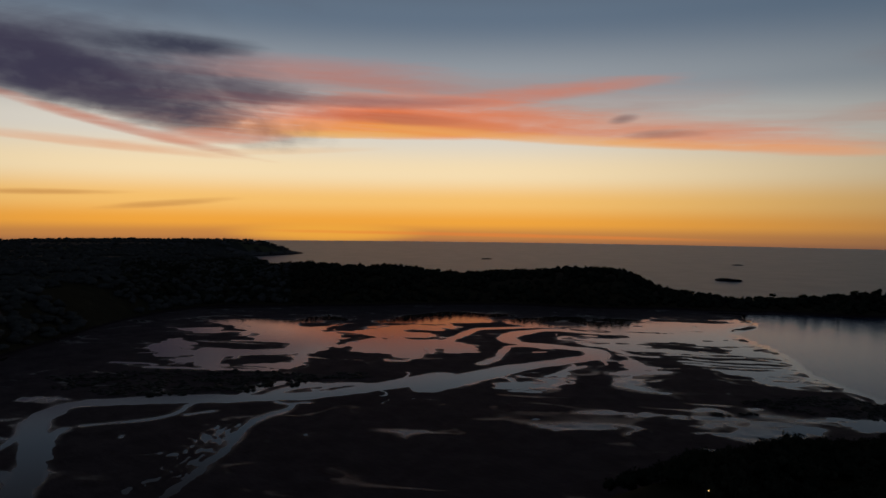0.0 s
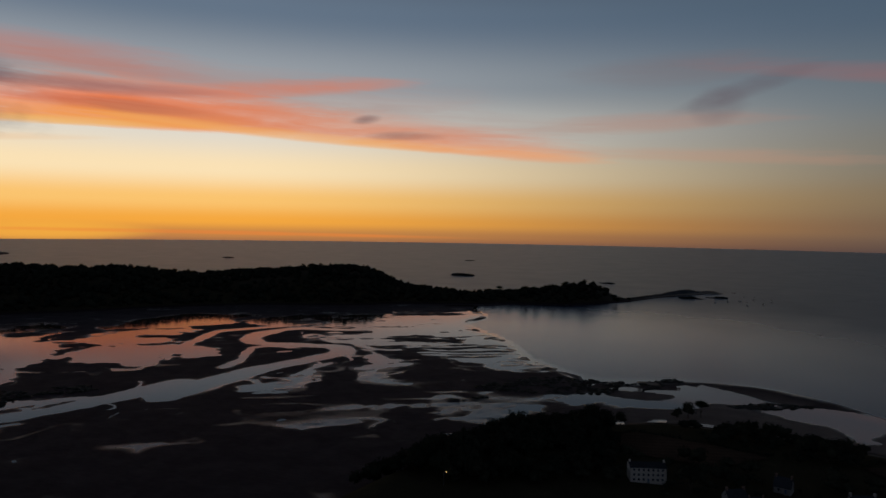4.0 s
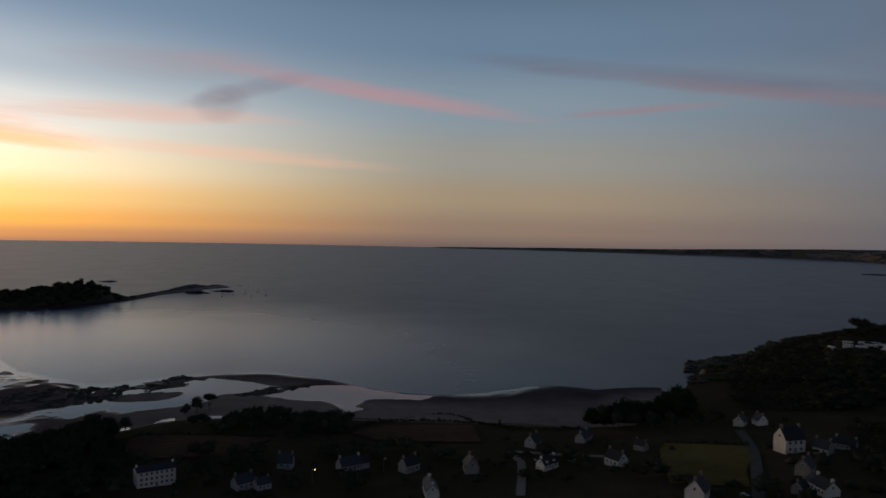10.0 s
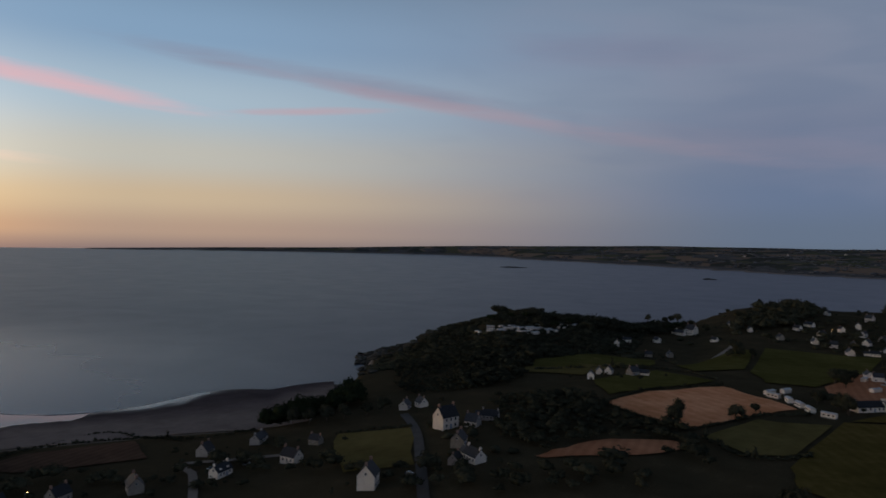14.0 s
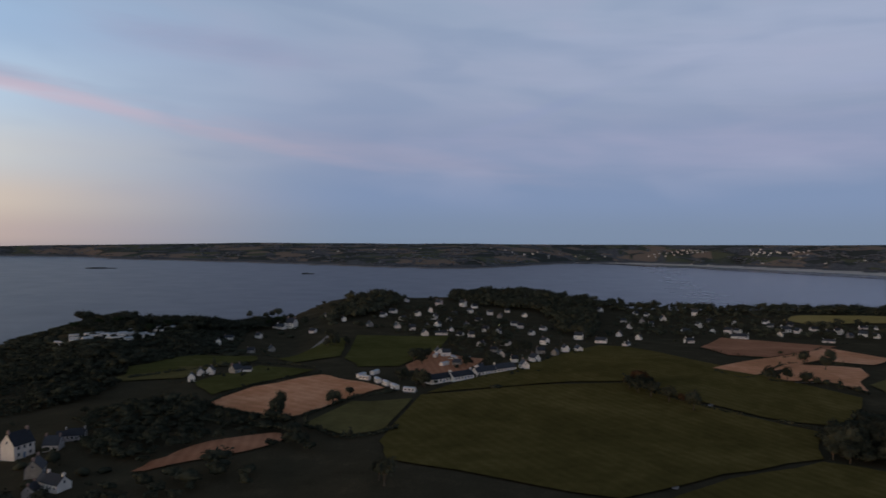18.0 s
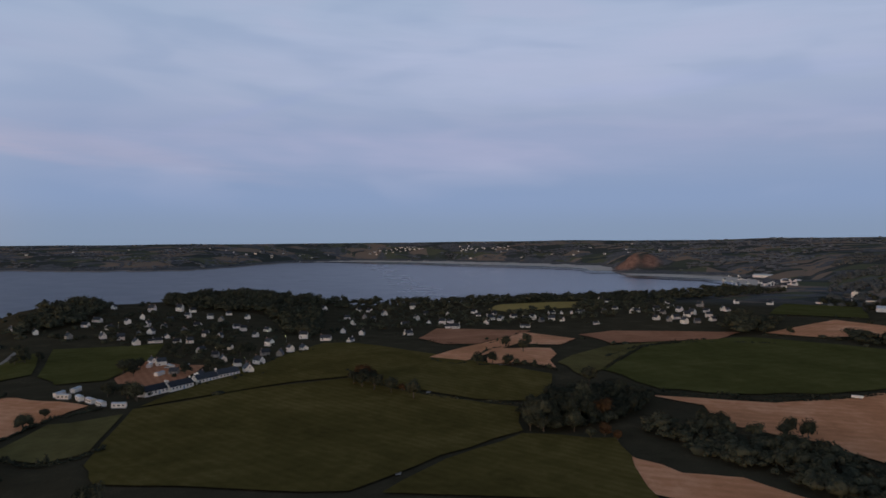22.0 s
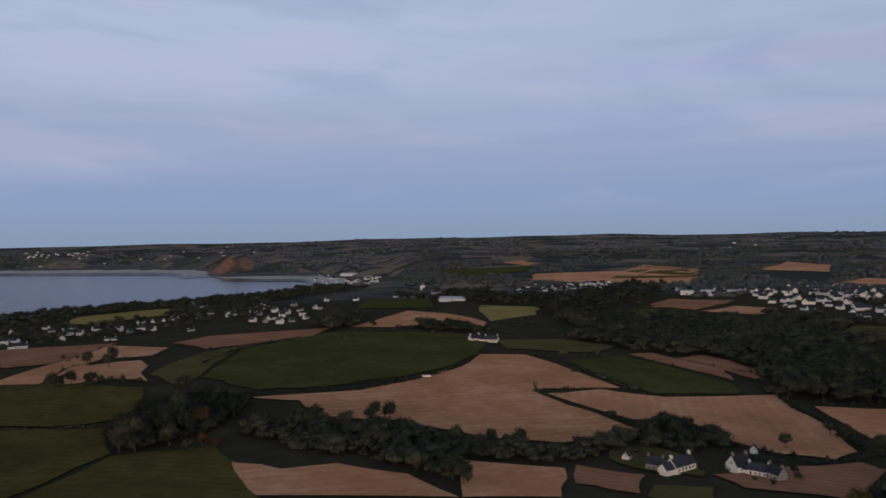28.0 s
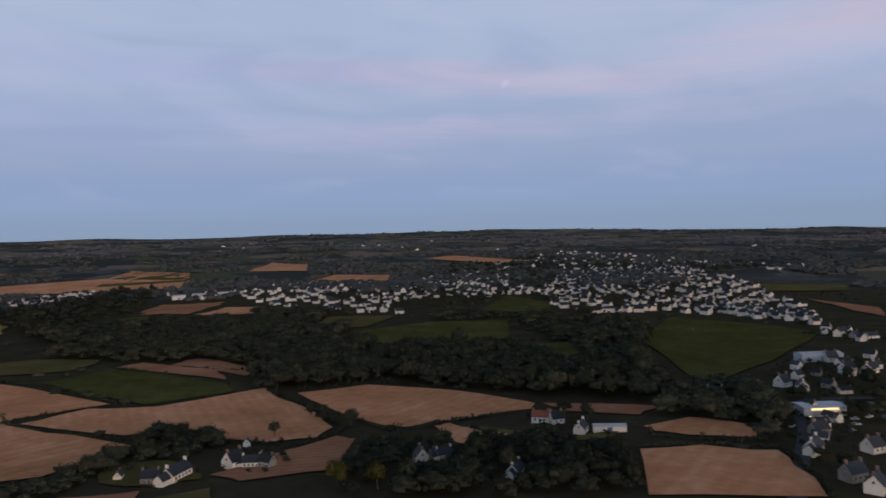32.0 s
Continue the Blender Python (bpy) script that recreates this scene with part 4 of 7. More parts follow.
def build_house(length, width, eaves, pitch, wall, roof, words, panes, storeys=1, dormers=0, wing=False, lit=False):
    root = new("house")
    ridge = eaves + width / 2 * pitch
    part("wall", gabled(length, width, eaves, ridge), wall, root)
    part("roof", roof_shape(length, width, eaves, ridge), roof, root)
    for sx in (-1, 1):
        x = sx * (length / 2 - 0.5)
        part("chimney", join(box(x - 0.4, x + 0.4, -0.55, 0.55, ridge - 0.9, ridge + 1.1), box(x - 0.48, x + 0.48, -0.63, 0.63, ridge + 1.1, ridge + 1.25),
                             box(x - 0.15, x + 0.15, -0.35, -0.05, ridge + 1.25, ridge + 1.6)), BRICK if length < 10 else wall, root)
    for s in range(storeys):
        for k in range(panes):
            x = (k + 0.5) * (length - 1.6) / panes - (length - 1.6) / 2
            for side in (-1, 1):
                if not (s == 0 and k == panes // 2 and side == -1):
                    window(root, x, side * width / 2, 1.0 + 2.7 * s, 1.0, 1.25, side, lit and k == 0 and s == 0)
    window(root, length / 2, 0.0, eaves + 0.4, 0.8, 1.0, 2)
    window(root, -length / 2, 0.0, eaves + 0.4, 0.8, 1.0, -2)
    x = (panes // 2 + 0.5) * (length - 1.6) / panes - (length - 1.6) / 2
    door = part("door", box(x - 0.5, x + 0.5, -width / 2 - 0.07, -width / 2 + 0.05, 0.0, 2.1), PAINT, root)
    part("door_step", box(x - 0.8, x + 0.8, -width / 2 - 0.8, -width / 2 - 0.02, -0.4, 0.02), GRANITE, root)
    for k in range(dormers):
        dx = (k + 0.5) * length / dormers - length / 2
        y0 = -width / 2 + 0.5
        part("dormer", join(box(dx - 0.7, dx + 0.7, y0, y0 + 1.9, eaves - 0.1, eaves + 1.5)), wall, root)
    if wing:
        wl, ww, we = length * 0.42, width * 0.75, eaves * 0.85
        v, f = gabled(wl, ww, we, we + ww / 2 * pitch)
        part("wing", ([(q[0] + length / 2 + wl / 2 - 0.1, q[1], q[2]) for q in v], f), wall, root)
        v, f = roof_shape(wl, ww, we, we + ww / 2 * pitch)
        part("wing_roof", ([(q[0] + length / 2 + wl / 2 - 0.1, q[1], q[2]) for q in v], f), roof, root)
    return tagged(root, words, "house")


def build_plain(length, width, eaves, pitch, wall, roof, words):
    """A house as it stands in the villages: walls, roof, chimney, windows."""
    root = new("house")
    ridge = eaves + width / 2 * pitch
    part("wall", gabled(length, width, eaves, ridge), wall, root)
    part("roof", roof_shape(length, width, eaves, ridge), roof, root)
    x = length / 2 - 0.5
    part("chimney", join(box(x - 0.4, x + 0.4, -0.5, 0.5, ridge - 0.9, ridge + 1.0), box(x - 0.46, x + 0.46, -0.56, 0.56, ridge + 1.0, ridge + 1.12)), BRICK, root)
    for px, side in ((-length / 4, -1), (length / 4, 1)):
        part("window", box(px - 0.6, px + 0.6, side * width / 2 - 0.05, side * width / 2 + 0.05, 1.0, 2.3), DARK_GLASS, root)
    part("door", box(0.3, 1.3, -width / 2 - 0.06, -width / 2 + 0.04, 0.0, 2.1), PAINT, root)
    return tagged(root, words, "house")


HOUSES = {}
RECIPES = {
    "cottage": [lambda: build_house(9.5, 6.8, 3.4, 1.05, RENDER, SLATE_ROOF, "white rendered house with a steep blue slate roof", 3),
                lambda: build_house(8.0, 7.2, 3.0, 1.1, RENDER, SLATE_ROOF, "small white house with tall gables and a slate roof", 2),
                lambda: build_house(11.0, 7.0, 3.2, 0.95, RENDER, SLATE_ROOF, "long white house with slate roof and side wing", 4, wing=True),
                lambda: build_house(9.0, 6.5, 3.6, 1.05, GRANITE, SLATE_ROOF, "grey granite house with slate roof and two chimneys", 3)],
    "seaside": [lambda: build_house(9.5, 6.8, 3.2, 1.0, GREY_RENDER, SLATE_ROOF, "pale grey house with a steep blue slate roof", 3),
                lambda: build_house(8.0, 7.2, 3.0, 1.1, GREY_RENDER, SLATE_ROOF, "small grey house with tall gables and a slate roof", 2),
                lambda: build_house(11.5, 7.0, 3.0, 0.95, GREY_RENDER, SLATE_ROOF, "long grey house with slate roof and side wing", 4, wing=True),
                lambda: build_house(9.0, 6.5, 3.4, 1.05, GRANITE, SLATE_ROOF, "grey granite house above the beach", 3)],
    "tall": [lambda: build_house(9.5, 7.5, 5.6, 1.15, RENDER, SLATE_ROOF, "tall white two-storey house with steep slate roof", 3, 2)],
    "longhouse": [lambda: build_house(13.0, 6.4, 3.0, 0.95, RENDER, SLATE_ROOF, "long white farmhouse with dark slate roof", 5, wing=True),
                  lambda: build_house(11.0, 6.2, 2.9, 0.95, RENDER, SLATE_ROOF, "low white farmhouse with slate roof", 4, dormers=2)],
    "apartment": [lambda: build_house(20.0, 10.0, 8.2, 0.35, RENDER, SLATE_ROOF, "white apartment block with three rows of windows", 7, 3)],
    "row": [lambda: build_house(19.0, 7.0, 2.8, 0.8, RENDER, SLATE_ROOF, "row of low white holiday homes with dark roofs", 6)],
    "red": [lambda: build_house(9.0, 6.5, 3.0, 0.8, RENDER, TILE_ROOF, "white house with a red tiled roof", 3)],
    "near": [lambda: build_plain(9.5, 6.8, 3.2, 1.0, RENDER, SLATE_ROOF, "white village house with slate roof"),
             lambda: build_plain(8.0, 7.0, 3.6, 1.05, RENDER, SLATE_ROOF, "white village house with steep gables"),
             lambda: build_plain(11.5, 6.6, 2.9, 0.9, RENDER, SLATE_ROOF, "long low white village house"),
             lambda: build_plain(9.0, 6.5, 4.6, 0.95, RENDER, SLATE_ROOF, "tall white village house with slate roof"),
             lambda: build_plain(8.5, 6.5, 3.2, 1.0, GRANITE, SLATE_ROOF, "grey granite village house")],
}
BUILT = {}
building = np.random.default_rng(3)


HOMES = []


def put_house(kind, x, y, turn, scale=1.0, group="houses along the coast"):
    n = len(RECIPES[kind])
    HOMES.append((x, y))
    HOUSES[kind] = HOUSES.get(kind, -1) + 1
    which = HOUSES[kind] % n
    spots = [ground_z(x + dx, y + dy) for dx in (-4, 4) for dy in (-4, 4)]
    m = pose(x, y, float(np.mean(spots)) + 0.35, 0, 0, turn) @ Matrix.Diagonal((scale, scale, scale, 1))
    if (kind, which) not in BUILT:
        BUILT[kind, which] = ob = tagged(RECIPES[kind][which](), group=group)
    else:
        ob = tagged(copy_thing(BUILT[kind, which], Matrix.Identity(4)), group=group)
    ob.matrix_basis = m
    return ob


def village(poly, count, gap, kind, label):
    """Houses strewn over the polygon, turned along its lanes; the far ones joined."""
    rng = np.random.default_rng(int(abs(poly[0][0]) + abs(poly[0][1])) + count)
    p = np.array(poly, dtype=float)
    got = []
    tries = 0
    while len(got) < count and tries < count * 60:
        tries += 1
        q = rng.uniform(p.min(0), p.max(0))
        if inside(poly, [q[0]], [q[1]])[0] and all((q[0] - g[0]) ** 2 + (q[1] - g[1]) ** 2 > gap * gap for g in got):
            got.append(q)
    HOMES.extend((float(q[0]), float(q[1])) for q in got)
    lanes = rng.uniform(0, 180)
    if kind == "near":
        for q in got:
            turn = lanes + rng.choice([0, 90]) + rng.normal(0, 14)
            put_house("near", float(q[0]), float(q[1]), float(turn), float(rng.uniform(0.58, 0.88)), label)
        return
    verts, faces, slot = [], [], []
    z = land(np.array([q[0] for q in got]), np.array([q[1] for q in got]))
    far = float(np.mean([math.hypot(*q) for q in got])) > 1300
    for q, h in zip(got, z):
        a = radians(lanes + rng.choice([0, 90]) + rng.normal(0, 14))
        l, wd, e = rng.uniform(8, 12), rng.uniform(5.8, 7.4), rng.uniform(2.6, 4.6)
        if far:
            l, wd = l * 1.15, wd * 1.15
        for (v, f), s in ((gabled(l, wd, e, e + wd * 0.46), 0), (roof_shape(l, wd, e, e + wd * 0.46), 1)):
            k = len(verts)
            verts += [(float(q[0] + t[0] * math.cos(a) - t[1] * math.sin(a)), float(q[1] + t[0] * math.sin(a) + t[1] * math.cos(a)), float(h + t[2] + 0.5)) for t in v]
            faces += [tuple(c + k for c in g2) for g2 in f]
            slot += [s] * len(f)
    me = bpy.data.meshes.new("far_houses")
    me.from_pydata(verts, [], faces)
    me.materials.append(RENDER)
    me.materials.append(SLATE_ROOF)
    me.polygons.foreach_set("material_index", slot)
    tagged(new("far_houses", me), label, "houses", kind="stuff")


MOBILE = []


def mobile_homes(points, count, group, spread=0.5):
    """White mobile homes in a row."""
    line = curve_through(points, 2.0)
    for k in np.linspace(0, len(line) - 1, count).astype(int):
        x, y = float(line[k][0] + building.normal(0, spread)), float(line[k][1] + building.normal(0, spread))
        d = line[min(k + 1, len(line) - 1)] - line[max(k - 1, 0)]
        m = pose(x, y, ground_z(x, y) + 0.3, 0, 0, math.degrees(math.atan2(d[1], d[0])) + float(building.normal(0, 9 + 4 * spread)))
        if not MOBILE:
            root = new("mobile_home")
            part("body", box(-4.0, 4.0, -1.6, 1.6, 0.35, 2.7), RENDER, root, soft=0.06)
            part("roof", roof_shape(8.0, 3.2, 2.72, 3.2, 0.15, 0.08), CLADDING, root)
            part("skirt", box(-3.9, 3.9, -1.5, 1.5, -0.6, 0.34), STEEL, root)
            for px in (-2.4, 0.2, 2.6):
                part("window", box(px - 0.6, px + 0.6, -1.66, -1.58, 1.2, 2.1), DARK_GLASS, root)
            part("door", box(1.0, 1.75, 1.57, 1.66, 0.4, 2.3), FRAME, root)
            MOBILE.append(tagged(root, "white mobile home on a camping ground", "mobile home", group))
            root.matrix_basis = m
        else:
            tagged(copy_thing(MOBILE[0], m), group=group)


# ---- the plan ----

# fields
field(STUBBLE, [(375, 220), (426, 219), (479, 194), (467, 166), (446, 136), (412, 146), (366, 157), (353, 167)], "bare stubble field of pale tan straw")
field(MEADOW, [(346, 149), (400, 142), (419, 109), (343, 104), (326, 118)], "olive rough meadow")
field(PLOUGHED, [(262, 191), (283, 187), (308, 179), (328, 157), (323, 145), (294, 156), (277, 173)], "bare stubble field of pale tan straw")
field(MAIZE, [(436, 107), (526, 72), (562, 45), (659, -1), (653, -26), (562, -93), (485, -160), (410, -130), (423, -91), (466, -40), (500, -27), (482, 38)], "dark green field of standing crop in rows")
field(MAIZE, [(320, 100), (431, 106), (477, 38), (493, -27), (460, -40), (417, -90), (399, -114), (352, -99), (315, -52), (270, -8), (280, 38), (294, 88)], "dark green field of standing crop in rows")
field(MAIZE, [(267, -21), (310, -56), (347, -99), (335, -142), (291, -134), (248, -124)], "dark green field of standing crop in rows")
field(PASTURE, [(551, 200), (688, 239), (705, 146), (625, 137), (528, 152), (519, 180)], "dark green grazed pasture")
field(PLOUGHED, [(535, 146), (606, 140), (567, 90), (505, 96), (471, 120)], "worn tan camping ground")
field(PASTURE, [(474, 346), (534, 330), (570, 288), (525, 270), (470, 302), (446, 326)], "dark green grazed pasture")
field(PASTURE, [(554, 262), (663, 258), (666, 242), (563, 209), (527, 236)], "dark green grazed pasture")
field(PASTURE, [(432, 267), (499, 252), (493, 204), (432, 222), (398, 232)], "dark green grazed pasture")
field(PLOUGHED, [(683, -91), (800, -126), (759, -224), (630, -140), (628, -104)], "brown ploughed field with faint furrows")
field(STUBBLE_B, [(553, -85), (673, -167), (750, -212), (673, -248), (624, -211), (632, -175), (535, -108)], "bare stubble field of pale tan straw")
field(STUBBLE_B, [(522, -117), (600, -149), (604, -197), (504, -170), (531, -154)], "bare stubble field of pale tan straw")
field(STRAW, [(979, -227), (1037, -257), (1097, -415), (969, -349), (942, -250)], "yellowed ripe straw field")
field(PASTURE, [(499, -204), (613, -293), (653, -368), (660, -423), (593, -484), (516, -512), (456, -442), (413, -373), (405, -310), (414, -254), (432, -215)], "dark green grazed pasture")
field(MEADOW, [(529, -179), (619, -256), (644, -332), (620, -296), (508, -208), (470, -182)], "olive rough meadow")
field(PLOUGHED, [(712, -263), (735, -311), (692, -437), (649, -384), (635, -268)], "brown ploughed field with faint furrows")
field(STUBBLE, [(417, -201), (389, -268), (393, -329), (405, -373), (439, -424), (409, -449), (282, -403), (313, -359), (308, -348), (258, -336), (212, -323), (225, -275), (258, -253), (315, -239), (350, -210), (389, -221)], "bare stubble field of pale tan straw")
field(STUBBLE_B, [(303, -351), (288, -387), (246, -401), (205, -460), (159, -412), (125, -367), (127, -342), (155, -335), (180, -345), (216, -362), (229, -339)], "bare stubble field of pale tan straw")
field(PASTURE, [(366, -448), (353, -506), (304, -495), (237, -470), (221, -446), (260, -404)], "dark green grazed pasture")
field(PLOUGHED, [(353, -511), (345, -536), (267, -513), (242, -480), (301, -499)], "brown ploughed field with faint furrows")
field(PLOUGHED, [(315, -527), (306, -560), (235, -523), (233, -495)], "brown ploughed field with faint furrows")
field(STUBBLE, [(311, -135), (280, -150), (270, -173), (238, -186), (202, -183), (257, -121)], "bare stubble field of pale tan straw")
field(STUBBLE, [(238, -217), (199, -243), (176, -212), (200, -184)], "bare stubble field of pale tan straw")
field(STUBBLE_B, [(679, -453), (757, -596), (700, -616), (607, -597), (573, -555), (635, -533), (643, -489)], "bare stubble field of pale tan straw")
field(PASTURE, [(825, -560), (1017, -714), (952, -799), (769, -656)], "dark green grazed pasture")
field(STRAW, [(680, -654), (721, -699), (652, -746), (609, -690), (606, -606)], "yellowed ripe straw field")
field(MEADOW, [(495, -494), (450, -551), (389, -549), (381, -497), (445, -466)], "olive rough meadow")
field(STUBBLE_B, [(955, -1067), (1037, -1177), (929, -1314), (723, -1304), (692, -1206), (810, -1128)], "bare stubble field of pale tan straw")
field(STUBBLE_B, [(870, -1221), (1031, -1581), (795, -1432), (737, -1306)], "bare stubble field of pale tan straw")
field(PLOUGHED, [(542, -843), (560, -945), (491, -978), (484, -887)], "brown ploughed field with faint furrows")
field(STUBBLE_B, [(465, -851), (463, -923), (401, -933), (394, -884)], "bare stubble field of pale tan straw")
field(PASTURE, [(561, -721), (549, -814), (496, -865), (501, -778)], "dark green grazed pasture")
field(PASTURE, [(1275, -1089), (1317, -1180), (1252, -1399), (1117, -1229), (1099, -1016)], "dark green grazed pasture")
field(STUBBLE_B, [(1464, -1513), (1481, -1605), (1324, -1527), (1267, -1394)], "bare stubble field of pale tan straw")
field(STUBBLE, [(175, -449), (137, -477), (75, -466), (20, -429), (21, -411), (63, -384), (90, -365), (132, -400)], "bare stubble field of pale tan straw")
field(STUBBLE, [(71, -370), (62, -378), (19, -343), (27, -327), (55, -337)], "bare stubble field of pale tan straw")
field(STUBBLE, [(-40, -366), (-62, -385), (-82, -375), (-88, -360), (-85, -345), (-44, -353)], "bare stubble field of pale tan straw")
field(STUBBLE, [(-31, -326), (-58, -331), (-89, -325), (-92, -296), (-91, -271), (-29, -265)], "bare stubble field of pale tan straw")
field(PLOUGHED, [(11, -423), (-30, -417), (-51, -412), (-37, -392), (2, -402)], "brown ploughed field with faint furrows")
field(PASTURE, [(239, -630), (210, -717), (148, -771), (63, -795), (54, -676), (154, -634)], "dark green grazed pasture")
field(PASTURE, [(-70, -666), (-112, -831), (-197, -767), (-225, -690), (-148, -548), (-83, -469), (-79, -531)], "dark green grazed pasture")
field(PASTURE, [(103, -866), (81, -1036), (15, -925), (27, -843)], "dark green grazed pasture")
field(MEADOW, [(271, -724), (291, -848), (202, -838), (210, -742)], "olive rough meadow")
field(PASTURE, [(31, -642), (1, -661), (-13, -604), (1, -564)], "dark green grazed pasture")
field(PLOUGHED, [(557, -862), (574, -952), (484, -948), (486, -859)], "brown ploughed field with faint furrows")
field(STUBBLE_B, [(475, -860), (454, -905), (395, -918), (403, -865)], "bare stubble field of pale tan straw")
field(STUBBLE_B, [(492, -1309), (488, -1467), (354, -1479), (333, -1300)], "bare stubble field of pale tan straw")
field(STUBBLE_B, [(359, -1856), (307, -1960), (73, -1769), (158, -1708)], "bare stubble field of pale tan straw")
field(STUBBLE_B, [(689, -1485), (817, -1910), (646, -1763), (572, -1525)], "bare stubble field of pale tan straw")
field(MEADOW, [(845, -1181), (1011, -1584), (788, -1421), (726, -1287)], "olive rough meadow")
field(MEADOW, [(-269, -1103), (-296, -1181), (-424, -1172), (-400, -1107)], "olive rough meadow")
field(PLOUGHED, [(-320, -1023), (-366, -911), (-331, -816), (-326, -920)], "brown ploughed field with faint furrows")
field(PLOUGHED, [(151, -281), (135, -321), (115, -348), (105, -343), (100, -292), (134, -276)], "brown ploughed field with faint furrows")
field(MEADOW, [(214, 279), (239, 301), (268, 276), (226, 229), (202, 251)], "olive rough meadow")
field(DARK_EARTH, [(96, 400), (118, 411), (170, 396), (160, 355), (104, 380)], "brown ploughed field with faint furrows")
field(MEADOW, [(419, 332), (514, 317), (534, 280), (442, 281)], "olive rough meadow")
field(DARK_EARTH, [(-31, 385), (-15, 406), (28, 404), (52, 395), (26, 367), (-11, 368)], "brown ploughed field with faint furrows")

field(PLOUGHED, [(199, -249), (170, -259), (158, -237), (182, -229)], "small brown plot beside the farm")
field(MEADOW, [(161, -252), (143, -266), (129, -246), (153, -237)], "rough garden grass beside the farm")
field(MEADOW, [(203, -281), (198, -303), (185, -302), (164, -293), (152, -277), (171, -266), (193, -267)], "rough garden grass round the farmhouses")
field(PLOUGHED, [(129, -317), (111, -342), (96, -297), (116, -286)], "brown ploughed plot behind the houses")
field(PLOUGHED, [(-5, -319), (-20, -317), (-16, -299), (-6, -300)], "small brown plot between hedges")
field(MEADOW, [(58, -374), (15, -355), (3, -346), (-26, -360), (-19, -344), (9, -339), (28, -352)], "rough garden grass among the hedges")

# water left on the tidal flat, and the bars standing out of it
wet([(-775, 517), (-768, 536), (-751, 555), (-696, 598), (-712, 629), (-679, 659), (-624, 614), (-609, 559), (-562, 545), (-517, 497), (-494, 441), (-468, 391), (-491, 391), (-528, 369), (-552, 357), (-597, 384), (-613, 412), (-572, 423), (-550, 455), (-561, 472), (-621, 477), (-682, 504), (-728, 519)], 9)
wet([(-656, 388), (-680, 424), (-631, 410), (-556, 359), (-577, 346), (-600, 347)], 3)
wet([(-748, 462), (-741, 480), (-704, 499), (-681, 481), (-683, 455), (-720, 449)], 9)
channel([(-565, 322), (-533, 346), (-496, 367), (-477, 384)], 9, 9)
channel([(-606, 315), (-586, 326), (-570, 329)], 7, 7)
bar([(-550, 384), (-548, 413), (-531, 431), (-514, 438), (-502, 415), (-503, 394), (-524, 380)], 12)
bar([(-668, 573), (-669, 597), (-648, 621), (-630, 609), (-632, 580), (-642, 567)], 12)
wet([(-507, 507), (-521, 542), (-515, 572), (-483, 575), (-463, 599), (-437, 566), (-455, 550), (-410, 503), (-427, 488), (-447, 492), (-474, 497)], 9)
wet([(-612, 666), (-622, 726), (-584, 756), (-549, 799), (-514, 748), (-544, 703), (-578, 668)], 9)
wet([(-570, 581), (-575, 620), (-533, 690), (-508, 658), (-532, 615), (-503, 621), (-488, 593), (-516, 573), (-545, 566)], 9)
channel([(-599, 534), (-585, 568), (-560, 576), (-526, 573)], 9, 12)
channel([(-516, 499), (-517, 512), (-509, 518)], 14, 14)
channel([(-801, 519), (-799, 558), (-773, 582)], 8, 8)
channel([(-340, 131), (-371, 151), (-414, 171), (-450, 185), (-475, 204), (-487, 222), (-478, 241), (-460, 266), (-440, 285), (-416, 307), (-396, 328), (-378, 357), (-366, 395), (-353, 458)], 17, 34)
channel([(-336, 418), (-331, 485), (-324, 539), (-306, 583), (-298, 621), (-315, 650), (-340, 648), (-384, 639), (-416, 656), (-429, 704), (-408, 746), (-363, 754), (-304, 794), (-235, 823), (-198, 864)], 36, 18)
channel([(-420, 310), (-433, 338), (-430, 363), (-407, 364)], 10, 16)
channel([(-409, 326), (-413, 351), (-397, 375), (-384, 395)], 12, 12)
wet([(-403, 360), (-402, 380), (-382, 397), (-371, 433), (-360, 467), (-346, 448), (-368, 382), (-386, 358)], 1)
channel([(-359, 521), (-364, 553), (-386, 618), (-364, 630), (-354, 629)], 10, 16)
channel([(-449, 585), (-471, 650), (-478, 692), (-455, 728), (-431, 765), (-398, 791)], 16, 18)
wet([(-522, 531), (-514, 580), (-471, 574), (-422, 604), (-390, 568), (-412, 550), (-455, 555), (-408, 504), (-431, 492), (-479, 503)], 9)
wet([(-614, 665), (-621, 740), (-591, 807), (-527, 832), (-523, 785), (-534, 729), (-562, 669)], 8)
wet([(-498, 762), (-474, 842), (-403, 892), (-281, 983), (-208, 918), (-190, 815), (-240, 756), (-316, 757), (-351, 776), (-380, 756), (-436, 754)], 3.5)
bar([(-451, 788), (-437, 833), (-388, 801), (-398, 758), (-432, 768)], 9)
bar([(-373, 941), (-327, 990), (-266, 964), (-301, 913), (-356, 913)], 12)
bar([(-260, 893), (-240, 943), (-201, 922), (-215, 888), (-245, 877)], 9)
channel([(-411, 829), (-391, 813), (-382, 783)], 7, 7)
wet([(-383, 700), (-340, 751), (-241, 762), (-183, 797), (-143, 786), (-97, 718), (-83, 612), (-122, 599), (-177, 622), (-217, 647), (-267, 675), (-316, 678)], 2.5)
bar([(-306, 734), (-248, 752), (-205, 740), (-198, 716), (-231, 702), (-276, 708)], 10)
bar([(-163, 818), (-152, 824), (-150, 805), (-159, 800)], 8)
channel([(-312, 680), (-277, 653), (-253, 660)], 8, 8)
wet([(-288, 647), (-259, 632), (-225, 606), (-212, 587), (-225, 569), (-220, 551), (-193, 536), (-157, 536), (-186, 515), (-216, 518), (-258, 559), (-255, 595)], 8)
